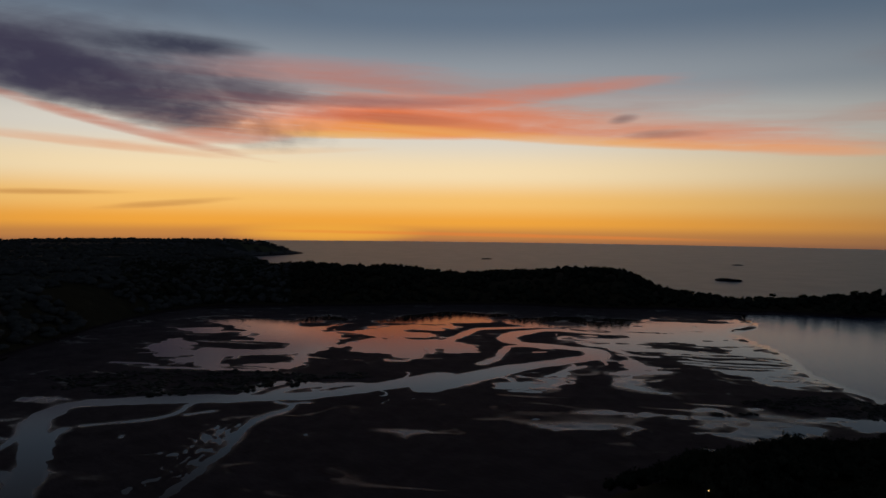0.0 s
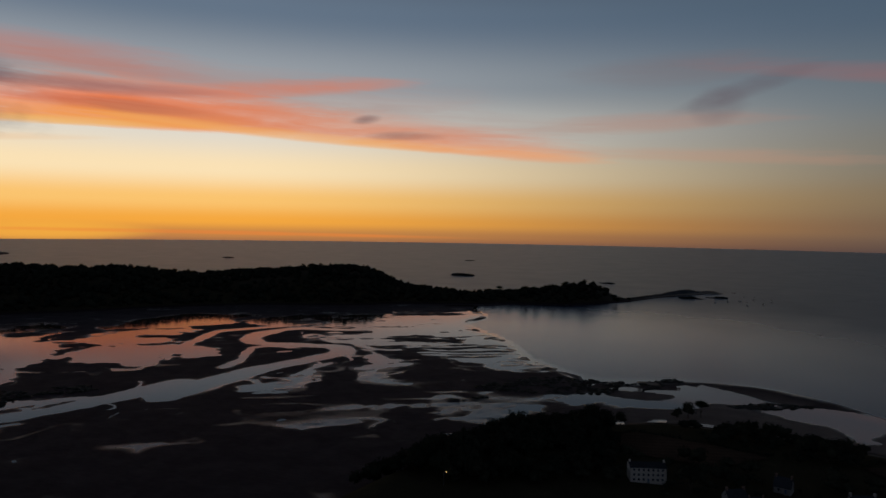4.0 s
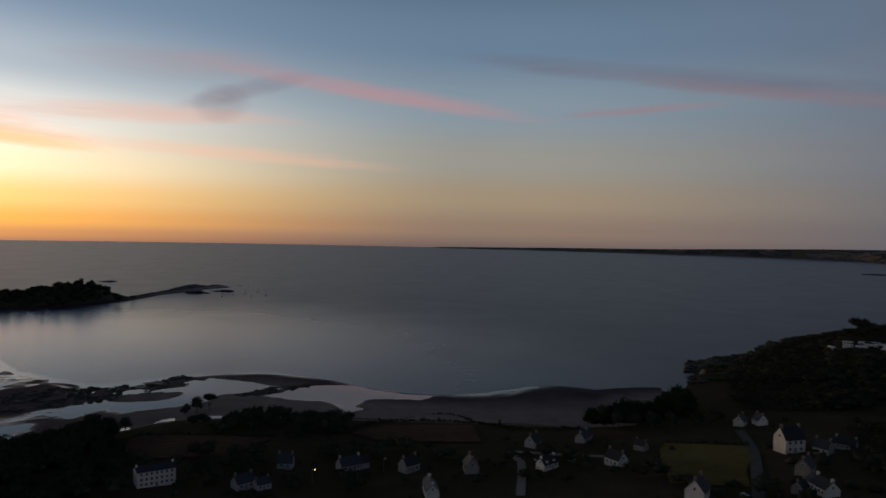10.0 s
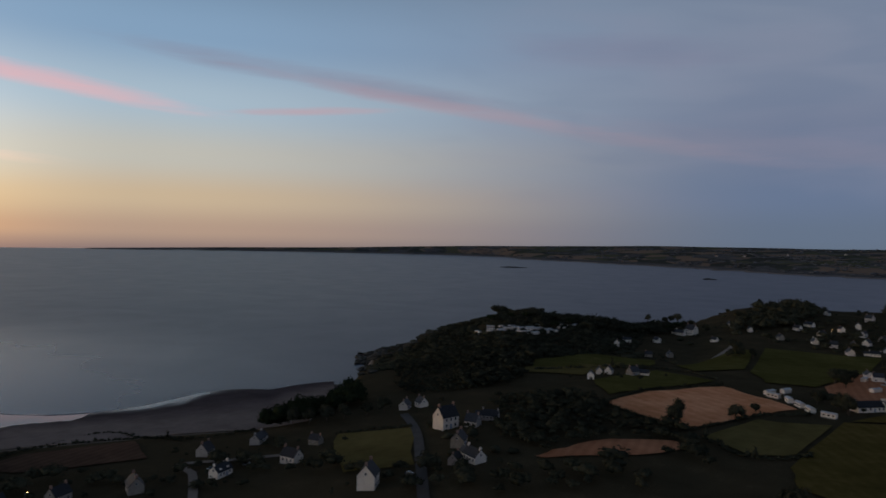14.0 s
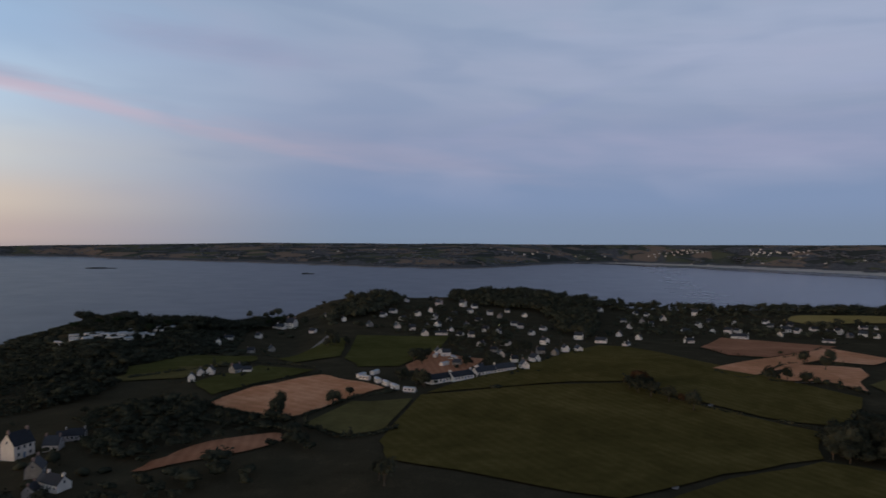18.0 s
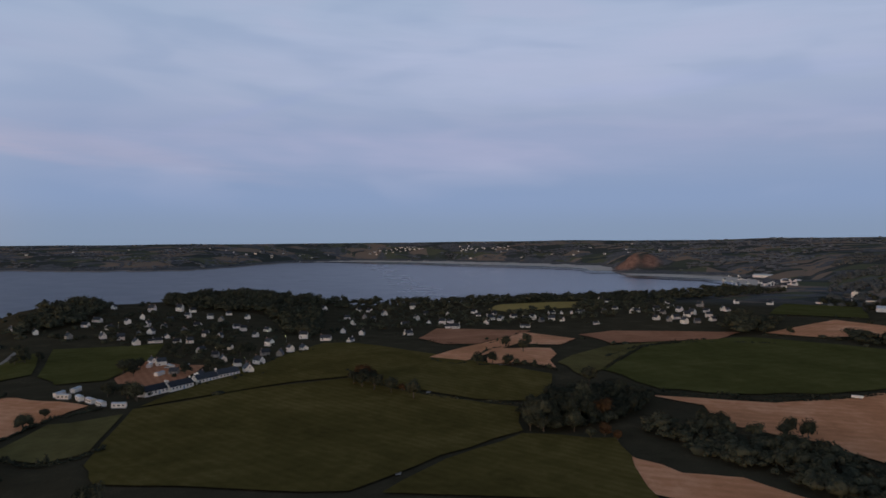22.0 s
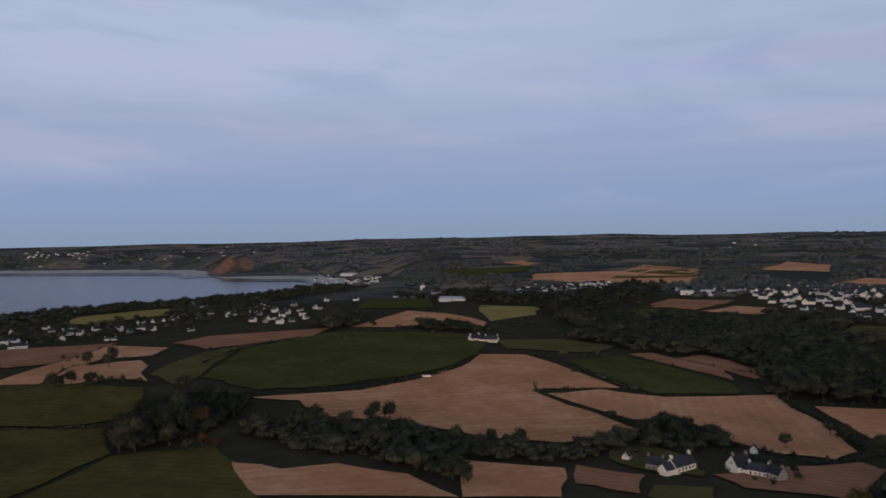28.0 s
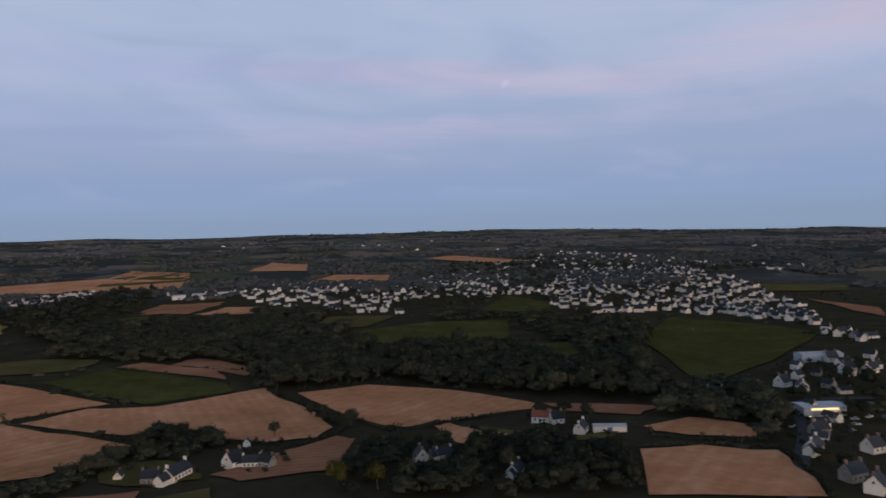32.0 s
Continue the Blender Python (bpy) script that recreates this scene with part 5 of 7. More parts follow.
wet([(-303, 459), (-298, 496), (-286, 566), (-281, 523), (-262, 488), (-258, 449), (-273, 448)], 6)
channel([(-290, 516), (-288, 549), (-283, 572)], 10, 16)
wet([(-256, 382), (-250, 406), (-219, 419), (-211, 440), (-178, 458), (-178, 445), (-186, 412), (-205, 391), (-227, 379)], 2.5)
wet([(-167, 455), (-162, 465), (-159, 458), (-165, 451)], 3)
wet([(-144, 438), (-150, 466), (-132, 479), (-112, 495), (-84, 511), (-74, 496), (-78, 477), (-97, 454), (-114, 434), (-132, 431)], 3)
channel([(-150, 466), (-153, 483), (-147, 492), (-135, 487)], 7, 5)
wet([(-84, 508), (-49, 531), (-32, 565), (14, 578), (22, 604), (69, 565), (79, 560), (77, 547), (42, 542), (13, 528), (-23, 517), (-53, 506)], 6)
bar([(-40, 533), (-19, 558), (7, 560), (7, 541), (-17, 523)], 9)
wet([(70, 534), (106, 557), (158, 536), (200, 523), (248, 513), (245, 507), (217, 507), (173, 497), (138, 497), (125, 465), (114, 465), (110, 493), (94, 503), (72, 518)], 8)
feather([(-313, 157), (-328, 185), (-367, 247), (-367, 272), (-376, 319), (-358, 280), (-338, 247), (-314, 211), (-292, 175)], 5)
channel([(-371, 329), (-376, 320), (-368, 311), (-364, 285), (-340, 249), (-320, 219), (-302, 195), (-292, 175)], 4, 6)
channel([(-389, 316), (-379, 317), (-373, 317)], 4, 5)
channel([(-430, 206), (-423, 219), (-414, 234), (-414, 253), (-429, 275)], 3, 6)
channel([(-407, 260), (-405, 267), (-401, 275)], 5, 5)
channel([(-432, 195), (-421, 182), (-386, 165)], 6, 10)
channel([(-419, 155), (-430, 166), (-442, 177)], 6, 10)
wet([(10, 597), (43, 576), (75, 556), (50, 541), (35, 540), (26, 519), (4, 509), (-29, 509), (-40, 518), (-17, 526), (7, 538), (15, 564)], 6)

# weed-covered rocks
rocks([(-592, 248), (-555, 311), (-456, 389), (-415, 401), (-418, 346), (-435, 308), (-488, 253), (-542, 235)], 450, 2.0, "low dark rocks covered in seaweed on the flats")
rocks([(-145, 521), (-124, 553), (-94, 590), (-32, 591), (-38, 542), (-92, 522)], 300, 1.6, "low dark rocks covered in seaweed on the beach")
rocks([(-32, 582), (5, 618), (17, 611), (-17, 559)], 125, 1.1, "low dark rocks covered in seaweed on the beach")
rocks([(37, 530), (72, 555), (105, 558), (86, 542), (49, 526)], 260, 1.2, "low dark rocks covered in seaweed on the beach")
rocks([(-152, 481), (-128, 497), (-114, 508), (-139, 477)], 70, 1.0, "low dark rocks covered in seaweed on the beach")
rocks([(-438, 398), (-420, 419), (-400, 425), (-395, 407), (-420, 388)], 70, 1.6, "dark rocks beside the tidal river")
rocks([(440, 530), (480, 575), (545, 560), (560, 530), (500, 520), (460, 515)], 320, 2.6, "dark broken rocks at the foot of the cliff")
rocks([(345, 420), (420, 500), (470, 560), (485, 565), (450, 510), (365, 415)], 260, 2.2, "dark broken rocks at the foot of the cliff")
rocks([(478, 560), (520, 585), (590, 590), (640, 575), (600, 555), (530, 550)], 300, 2.4, "dark broken rocks at the foot of the cliff")

# hedges
hedge([(518, -17), (471, -33), (430, -71), (404, -117)], 3.0, "dark hedge with brambles along a field edge")
hedge([(422, -204), (392, -270), (393, -329), (409, -377), (439, -424)], 2.8, "dark hedge with brambles along a field edge")
hedge([(313, -351), (260, -338), (225, -333), (202, -339)], 3.0, "dark hedge with brambles along a field edge")
hedge([(437, -426), (413, -453), (348, -439), (279, -406)], 2.8, "dark hedge with brambles along a field edge")
hedge([(313, -354), (291, -392), (252, -404), (220, -445)], 2.5, "dark hedge with brambles along a field edge")
hedge([(552, -228), (606, -282), (634, -355), (613, -422)], 2.8, "dark hedge with brambles along a field edge")
hedge([(208, -468), (185, -437), (156, -412), (124, -373)], 5.6, "dark hedge with brambles along a field edge")
hedge([(166, -323), (149, -321), (126, -338), (115, -373)], 3.0, "dark hedge with brambles along a field edge")
hedge([(357, -516), (290, -488), (235, -467)], 2.8, "dark hedge with brambles along a field edge")
hedge([(347, -539), (278, -517), (230, -515)], 2.8, "dark hedge with brambles along a field edge")
hedge([(371, 218), (351, 166), (364, 156), (409, 145), (438, 126)], 4.0, "dark hedge with brambles along a field edge")
hedge([(379, 222), (431, 222), (485, 196)], 3.0, "dark hedge with brambles along a field edge")
hedge([(343, 147), (324, 117), (345, 99)], 4.4, "dark hedge with brambles along a field edge")
hedge([(437, 319), (463, 298), (514, 260), (502, 207)], 3.8, "dark hedge with brambles along a field edge")
hedge([(487, 356), (542, 335), (580, 293), (564, 266)], 3.8, "dark hedge with brambles along a field edge")
hedge([(544, -83), (529, -105), (604, -150), (617, -200)], 2.8, "dark hedge with brambles along a field edge")
hedge([(520, -115), (522, -152), (498, -168)], 3.8, "dark hedge with brambles along a field edge")
hedge([(671, -90), (625, -139), (750, -212)], 2.5, "dark hedge with brambles along a field edge")
hedge([(495, -203), (617, -295), (652, -373)], 2.8, "dark hedge with brambles along a field edge")
hedge([(426, -214), (409, -250), (400, -305)], 3.0, "dark hedge with brambles along a field edge")
hedge([(177, -454), (138, -481), (76, -471)], 4.4, "dark hedge with brambles along a field edge")
hedge([(131, -396), (89, -363), (62, -382), (19, -405)], 3.2, "dark hedge with brambles along a field edge")
hedge([(72, -368), (61, -375), (19, -338)], 3.8, "dark hedge with brambles along a field edge")
hedge([(-38, -350), (-62, -342), (-87, -340)], 3.8, "dark hedge with brambles along a field edge")
hedge([(-31, -331), (-63, -335), (-92, -329)], 3.0, "dark hedge with brambles along a field edge")
hedge([(-91, -325), (-93, -293), (-92, -271)], 3.8, "dark hedge with brambles along a field edge")
hedge([(196, -327), (170, -334), (128, -334), (118, -358)], 3.2, "dark hedge with brambles along a field edge")
hedge([(239, -630), (152, -626), (53, -667)], 3.8, "dark hedge with brambles along a field edge")
hedge([(819, -555), (755, -645), (701, -691)], 3.2, "dark hedge with brambles along a field edge")
hedge([(667, -445), (620, -520), (562, -545)], 3.2, "dark hedge with brambles along a field edge")
hedge([(96, 402), (125, 424), (157, 424), (177, 411)], 2.8, "dark hedge with brambles along a field edge")
hedge([(180, 418), (188, 375), (223, 357)], 3.0, "dark hedge with brambles along a field edge")
hedge([(240, 306), (270, 278)], 2.8, "dark hedge with brambles along a field edge")
hedge([(-31, 387), (-12, 408), (53, 399)], 2.8, "dark hedge with brambles along a field edge")
hedge([(102, 412), (147, 440), (177, 437), (185, 372)], 2.5, "dark hedge with brambles along a field edge")

# single trees
tree("broad", -88, 321, 12.2)
tree("pine", 570, 472, 12.2)
tree("pine", 588, 460, 12.2)
tree("pine", 591, 442, 12.2)
tree("pine", 593, 409, 12.2)
tree("pine", 621, 409, 12.2)
tree("pine", 757, 369, 12.2)
tree("pine", 768, 362, 12.2)
tree("pine", 718, 384, 12.2)
tree("broad", 622, 384, 10.8)
tree("broad", 650, 377, 10.8)
tree("broad", 775, 333, 10.8)
tree("broad", 851, 329, 10.8)
tree("broad", 862, 315, 10.8)
tree("broad", 782, 383, 10.8)
tree("broad", 783, 370, 10.8)
tree("broad", 620, 236, 10.8)
tree("broad", 613, 241, 10.8)
tree("broad", 540, 134, 10.8)
tree("broad", 553, 144, 10.8)
tree("broad", 526, 75, 10.8)
tree("broad", 562, 84, 10.8)
tree("broad", 538, 98, 10.8)
tree("broad", 474, 133, 10.8)
tree("broad", 456, 111, 10.8)
tree("broad", 465, 119, 10.8)
tree("broad", 356, 168, 10.8)
tree("broad", 394, 151, 10.8)
tree("broad", 478, -27, 10.8)
tree("broad", 470, -32, 10.8)
tree("broad", 494, -24, 10.8)
tree("broad", 261, 79, 10.8)
tree("broad", 267, 83, 10.8)
tree("broad", 524, -126, 10.8)
tree("broad", 522, -114, 10.8)
tree("broad", 516, -136, 10.8)
tree("broad", 609, -158, 10.8)
tree("broad", 581, -166, 10.8)
tree("broad", 464, -25, 12.2)
tree("broad", 473, -20, 12.2)
tree("broad", 454, -32, 12.2)
tree("broad", 445, -42, 12.2)
tree("broad", 428, -54, 12.2)
tree("broad", 450, -174, 12.2)
tree("broad", 348, -199, 12.2)
tree("broad", 341, -202, 12.2)
tree("broad", 319, -208, 12.2)
tree("broad", 303, -216, 12.2)
tree("broad", 292, -223, 12.2)
tree("broad", 611, -159, 12.2)
tree("broad", 622, -181, 12.2)
tree("broad", 324, -230, 10.8)
tree("broad", 318, -237, 10.8)
tree("broad", 351, -199, 10.8)
tree("broad", 339, -203, 10.8)
tree("broad", 257, -232, 10.8)
tree("broad", 243, -234, 10.8)
tree("broad", 246, -245, 10.8)
tree("broad", 234, -252, 10.8)
tree("broad", 220, -196, 10.8)
tree("broad", 211, -194, 10.8)
tree("broad", 665, -474, 10.8)
tree("broad", 605, -533, 10.8)
tree("broad", 206, -277, 10.8)
tree("broad", 194, -306, 10.8)
tree("broad", 145, -389, 10.8)
tree("broad", 136, -383, 10.8)
tree("broad", 116, -371, 10.8)
tree("broad", 82, -333, 10.8)
tree("broad", 58, -323, 10.8)
tree("broad", 43, -323, 10.8)
tree("broad", 38, -309, 10.8)
tree("broad", 2, -388, 10.8)
tree("broad", -10, -381, 10.8)
tree("broad", 35, -323, 10.8)
tree("broad", 24, -290, 10.8)
tree("broad", 11, -298, 10.8)
tree("broad", -21, -299, 10.8)
tree("broad", -24, -278, 10.8)
tree("broad", -3, -306, 10.8)
tree("broad", 93, -296, 10.8)
tree("broad", 79, -280, 10.8)
tree("broad", 63, -274, 10.8)
tree("broad", 45, -274, 10.8)
tree("gold", 91, -271, 12.2)
tree("gold", 74, -269, 12.2)
tree("broad", 178, -325, 9.5)
tree("broad", 195, -324, 9.5)
tree("broad", 205, -314, 9.5)
tree("broad", 150, -348, 9.5)

tree("broad", 360, -111, 15.0)
tree("broad", 366, -119, 17.0)
tree("broad", 372, -127, 18.0)
tree("broad", 364, -130, 16.0)
tree("broad", 370, -138, 17.0)
tree("broad", 361, -140, 15.0)
tree("rust", 368, -149, 12.0)
tree("broad", 350, -111, 13.0)
tree("broad", 349, -127, 13.0)
tree("broad", 388, -134, 16.0)
tree("broad", 389, -148, 17.0)
tree("broad", 380, -151, 15.0)
tree("broad", 356, -119, 12.0)
tree("rust", 338, -139, 9.0)
tree("broad", 412, -180, 13.0)
tree("broad", 403, -186, 12.0)
tree("broad", 402, -170, 11.0)
tree("broad", 392, -185, 9.0)
tree("broad", 354, -105, 10.0)
tree("broad", 334, -130, 8.0)
tree("rust", 329, -142, 7.0)
tree("broad", 12, 327, 18.0)
tree("broad", 15, 489, 13.0)
tree("pine", 23, 492, 11.0)
tree("broad", 8, 488, 9.0)
tree("broad", 80, 403, 15.0)
tree("broad", 87, 404, 14.0)
tree("broad", 74, 406, 13.0)
tree("broad", 94, 404, 12.0)
tree("broad", 69, 406, 11.0)
tree("broad", -36, 464, 12.0)
tree("broad", -44, 462, 11.0)
tree("broad", -24, 424, 9.0)
tree("broad", 41, 424, 11.0)
tree("broad", 34, 427, 10.0)
tree("broad", 52, 423, 9.0)
tree("broad", 60, 415, 8.0)
tree("broad", 238, 343, 11.0)
tree("broad", 245, 337, 11.0)
tree("broad", 255, 334, 12.0)
tree("broad", 262, 326, 12.0)
tree("broad", 274, 320, 10.0)
tree("broad", 284, 316, 10.0)
tree("broad", 656, 256, 13.0)
tree("broad", 634, 243, 12.0)
tree("broad", 626, 227, 9.0)
tree("broad", 1036, 500, 14.0)
tree("broad", 1024, 504, 13.0)
tree("broad", 844, 399, 13.0)
tree("broad", 1031, 536, 12.0)
tree("broad", 560, 139, 12.0)
tree("broad", 567, 147, 10.0)
tree("broad", 567, 136, 11.0)
tree("broad", 484, 135, 9.0)
tree("broad", 482, 131, 8.0)
tree("broad", 465, 118, 11.0)
tree("broad", 460, 113, 11.0)
tree("broad", 398, 153, 8.0)
tree("broad", 399, 150, 7.0)
tree("broad", 417, 149, 6.0)
tree("broad", 373, 174, 12.0)
tree("broad", 364, 172, 10.0)
tree("broad", 539, 99, 8.0)
tree("broad", 544, 78, 10.0)
tree("broad", 550, 83, 9.0)
tree("broad", 549, 75, 9.0)
tree("broad", 603, 67, 13.0)
tree("broad", 610, 60, 13.0)
tree("broad", 596, 71, 11.0)
tree("broad", 643, 124, 11.0)
tree("broad", 637, 115, 10.0)
tree("broad", 649, 133, 9.0)
tree("broad", 690, 98, 10.0)
tree("broad", 737, 252, 9.0)
tree("rust", 490, -25, 10.0)
tree("rust", 486, -28, 11.0)
tree("rust", 482, -32, 9.0)
tree("rust", 486, -19, 8.0)
tree("rust", 474, -37, 8.0)
tree("rust", 455, -44, 6.0)
tree("rust", 448, -49, 6.0)
tree("rust", 442, -54, 5.0)
tree("broad", 625, -163, 5.0)
tree("broad", 625, -183, 5.0)
tree("broad", 527, -121, 6.0)
tree("broad", 522, -136, 5.0)
tree("broad", 518, -143, 6.0)
tree("broad", 514, -148, 6.0)
tree("broad", 506, -153, 6.0)
tree("broad", 498, -162, 6.0)
tree("broad", 664, -154, 4.0)

# houses
put_house("longhouse", 488.6, -488.0, 30.0, 1.0)
put_house("longhouse", 505.9, -481.9, 80.0, 1.0)
put_house("cottage", -84.2, -432.6, 0.0, 0.9)
put_house("cottage", -129.0, -460.4, 40.0, 1.0)
put_house("cottage", -103.3, -325.9, 60.0, 0.9)
put_house("cottage", -114.3, -352.5, 20.0, 0.85)
put_house("cottage", -179.4, -498.5, 30.0, 1.0)
put_house("cottage", -183.7, -541.1, 10.0, 1.0)
put_house("cottage", -192.3, -497.0, 50.0, 1.0)
put_house("cottage", -106.0, -290.7, 30.0, 0.95)
put_house("cottage", -109.3, -279.2, 60.0, 0.95)
put_house("cottage", -127.3, -327.4, 30.0, 0.9)
put_house("cottage", -136.9, -449.7, 80.0, 0.9)

put_house("apartment", -6.9, 334.4, 14, 0.8, "houses above the beach")
put_house("seaside", 29.5, 322.2, 24, 0.90, "houses above the beach")
put_house("seaside", 51.8, 346.9, -19, 0.90, "houses above the beach")
put_house("seaside", 80.6, 337.0, 14, 0.95, "houses above the beach")
put_house("cottage", 107.5, 325.6, 24, 0.95, "houses above the beach")
put_house("seaside", 134.4, 312.5, 76, 1.00, "houses above the beach")
put_house("seaside", 37.5, 319.9, 19, 0.70, "houses above the beach")
put_house("longhouse", 106.6, 291.6, 78, 0.90, "houses above the beach")
put_house("seaside", 181.0, 337.4, 32, 0.90, "houses above the beach")
put_house("longhouse", 169.3, 300.9, 20, 0.90, "houses above the beach")
put_house("cottage", 198.9, 287.1, 102, 0.95, "houses above the beach")
put_house("seaside", 208.8, 332.6, 35, 0.80, "houses above the beach")
put_house("seaside", 223.6, 301.3, 107, 0.70, "houses above the beach")
put_house("tall", 196.5, 227.8, 36, 1.00, "houses above the beach")
put_house("seaside", 296.8, 311.5, 29, 0.80, "houses above the beach")
put_house("cottage", 306.3, 307.1, 77, 0.80, "houses above the beach")
put_house("tall", 278.9, 260.8, -7, 1.15, "houses above the beach")
put_house("seaside", 288.6, 250.0, 107, 0.90, "houses above the beach")
put_house("seaside", 303.6, 250.3, 117, 0.80, "houses above the beach")
put_house("seaside", 257.8, 232.0, 29, 1.00, "houses above the beach")
put_house("cottage", 243.0, 209.1, 76, 0.90, "houses above the beach")
put_house("seaside", 236.9, 215.2, 21, 0.70, "houses above the beach")
put_house("tall", 767.7, 346.0, 76, 1.15, "houses of the hilltop village")
put_house("near", 718.7, 299.4, 80, 0.70, "houses of the hilltop village")
put_house("near", 674.2, 340.0, 81, 0.72, "houses of the hilltop village")
put_house("near", 636.5, 352.6, 110, 0.71, "houses of the hilltop village")
put_house("near", 604.1, 345.2, 26, 0.68, "houses of the hilltop village")
put_house("near", 611.3, 295.1, 42, 0.76, "houses of the hilltop village")
put_house("near", 457.4, 275.2, 33, 0.69, "houses of the hilltop village")
put_house("near", 461.7, 269.8, 18, 0.74, "houses of the hilltop village")
put_house("cottage", 468.4, 253.9, -15, 0.90, "houses of the hilltop village")
put_house("near", 474.0, 249.1, 112, 0.73, "houses of the hilltop village")
put_house("longhouse", 757.3, 354.3, 73, 0.90, "houses of the hilltop village")
put_house("near", 437.4, 269.9, 28, 0.68, "houses of the hilltop village")
put_house("near", 590.6, 305.4, 109, 0.72, "houses of the hilltop village")
put_house("near", 754.8, 426.5, 17, 0.73, "houses of the hilltop village")
put_house("near", 1014.9, 516.3, 28, 0.75, "houses of the hilltop village")
put_house("near", 813.4, 321.7, 36, 0.80, "houses of the hilltop village")
put_house("near", 780.5, 287.2, 36, 0.66, "houses of the hilltop village")
put_house("near", 753.4, 247.0, 40, 0.85, "houses of the hilltop village")
put_house("near", 820.8, 252.0, 69, 0.80, "houses of the hilltop village")
put_house("longhouse", 753.0, 215.4, 33, 0.85, "houses of the hilltop village")
put_house("near", 949.6, 258.1, -15, 0.72, "houses of the hilltop village")
put_house("near", 808.0, 224.5, -18, 0.78, "houses of the hilltop village")
put_house("near", 842.7, 214.9, 38, 0.77, "houses of the hilltop village")
put_house("near", 763.0, 183.4, 23, 0.75, "houses of the hilltop village")
put_house("near", 708.8, 173.2, 30, 0.86, "houses of the hilltop village")
put_house("near", 775.8, 175.2, -10, 0.86, "houses of the hilltop village")
put_house("longhouse", 718.3, 156.2, 105, 0.70, "houses of the hilltop village")
put_house("near", 748.6, 153.6, 17, 0.67, "houses of the hilltop village")
put_house("tall", 934.2, 209.3, 71, 0.85, "houses of the hilltop village")
put_house("tall", 949.5, 179.5, 68, 0.85, "houses of the hilltop village")
put_house("near", 901.1, 161.0, 74, 0.76, "houses of the hilltop village")
put_house("near", 783.6, 143.1, 30, 0.86, "houses of the hilltop village")
put_house("near", 707.0, 136.3, 80, 0.72, "houses of the hilltop village")
put_house("near", 707.6, 124.8, 109, 0.76, "houses of the hilltop village")
put_house("near", 646.9, 104.7, -22, 0.74, "houses of the hilltop village")
put_house("near", 901.9, 135.3, 109, 0.74, "houses of the hilltop village")
put_house("near", 883.8, 119.9, -8, 0.83, "houses of the hilltop village")
put_house("near", 935.2, 117.4, 110, 0.67, "houses of the hilltop village")
put_house("near", 910.5, 92.1, 33, 0.71, "houses of the hilltop village")
put_house("near", 825.5, 95.1, 110, 0.74, "houses of the hilltop village")
put_house("near", 799.7, 85.6, 112, 0.73, "houses of the hilltop village")
put_house("near", 610.8, 87.6, 79, 0.68, "houses of the hilltop village")
put_house("near", 585.2, 77.9, 14, 0.76, "houses of the hilltop village")
put_house("near", 741.7, 102.0, -18, 0.70, "houses of the hilltop village")
put_house("near", 792.7, 59.2, 42, 0.72, "houses of the hilltop village")
put_house("near", 661.7, 47.9, 43, 0.82, "houses of the hilltop village")
put_house("near", 604.0, 47.3, 110, 0.79, "houses of the hilltop village")
put_house("near", 565.5, 48.8, 42, 0.84, "houses of the hilltop village")
put_house("cottage", 532.3, 53.5, 20, 0.90, "houses of the hilltop village")
put_house("near", 560.7, 64.3, 106, 0.67, "houses of the hilltop village")
put_house("near", 598.3, 133.7, 28, 0.79, "houses of the hilltop village")
put_house("near", 582.9, 124.2, 116, 0.80, "houses of the hilltop village")
put_house("near", 541.9, 106.5, 79, 0.75, "houses of the hilltop village")
put_house("near", 523.4, 85.6, -23, 0.70, "houses of the hilltop village")
put_house("near", 742.2, 195.3, 102, 0.84, "houses of the hilltop village")
put_house("near", 852.0, 249.2, 70, 0.84, "houses of the hilltop village")
put_house("near", 829.5, 190.9, -11, 0.82, "houses of the hilltop village")
put_house("near", 869.3, 174.9, 108, 0.77, "houses of the hilltop village")
put_house("near", 944.7, 163.0, 112, 0.79, "houses of the hilltop village")
put_house("near", 754.4, 117.6, 82, 0.81, "houses of the hilltop village")
put_house("near", 652.5, 83.0, 69, 0.75, "houses of the hilltop village")
put_house("near", 877.4, 207.4, 15, 0.80, "houses of the hilltop village")
put_house("near", 818.1, 171.3, -15, 0.77, "houses of the hilltop village")
put_house("near", 830.6, 138.1, 68, 0.81, "houses of the hilltop village")
put_house("near", 740.9, 67.2, 43, 0.68, "houses of the hilltop village")
put_house("near", 619.5, 16.2, 23, 0.76, "houses above the bay")
put_house("near", 615.2, 27.2, 26, 0.72, "houses above the bay")
put_house("near", 596.2, 34.7, -14, 0.74, "houses above the bay")
put_house("near", 766.4, -21.1, -8, 0.75, "houses above the bay")
put_house("near", 737.2, -39.4, -20, 0.72, "houses above the bay")
put_house("near", 685.9, -2.6, 78, 0.86, "houses above the bay")
put_house("near", 712.1, 18.7, 80, 0.90, "houses above the bay")
put_house("row", 669.9, -25.2, -21, 0.60, "houses above the bay")
put_house("longhouse", 730.0, -86.5, 111, 0.80, "houses above the bay")
put_house("near", 1021.4, 19.1, -18, 0.78, "houses above the bay")
put_house("near", 1010.7, -1.3, 32, 0.87, "houses above the bay")
put_house("near", 997.9, -49.0, 112, 0.77, "houses above the bay")
put_house("near", 995.6, -63.8, 27, 0.81, "houses above the bay")
put_house("near", 901.9, -62.2, 111, 0.70, "houses above the bay")
put_house("cottage", 960.9, -81.4, 15, 0.90, "houses above the bay")
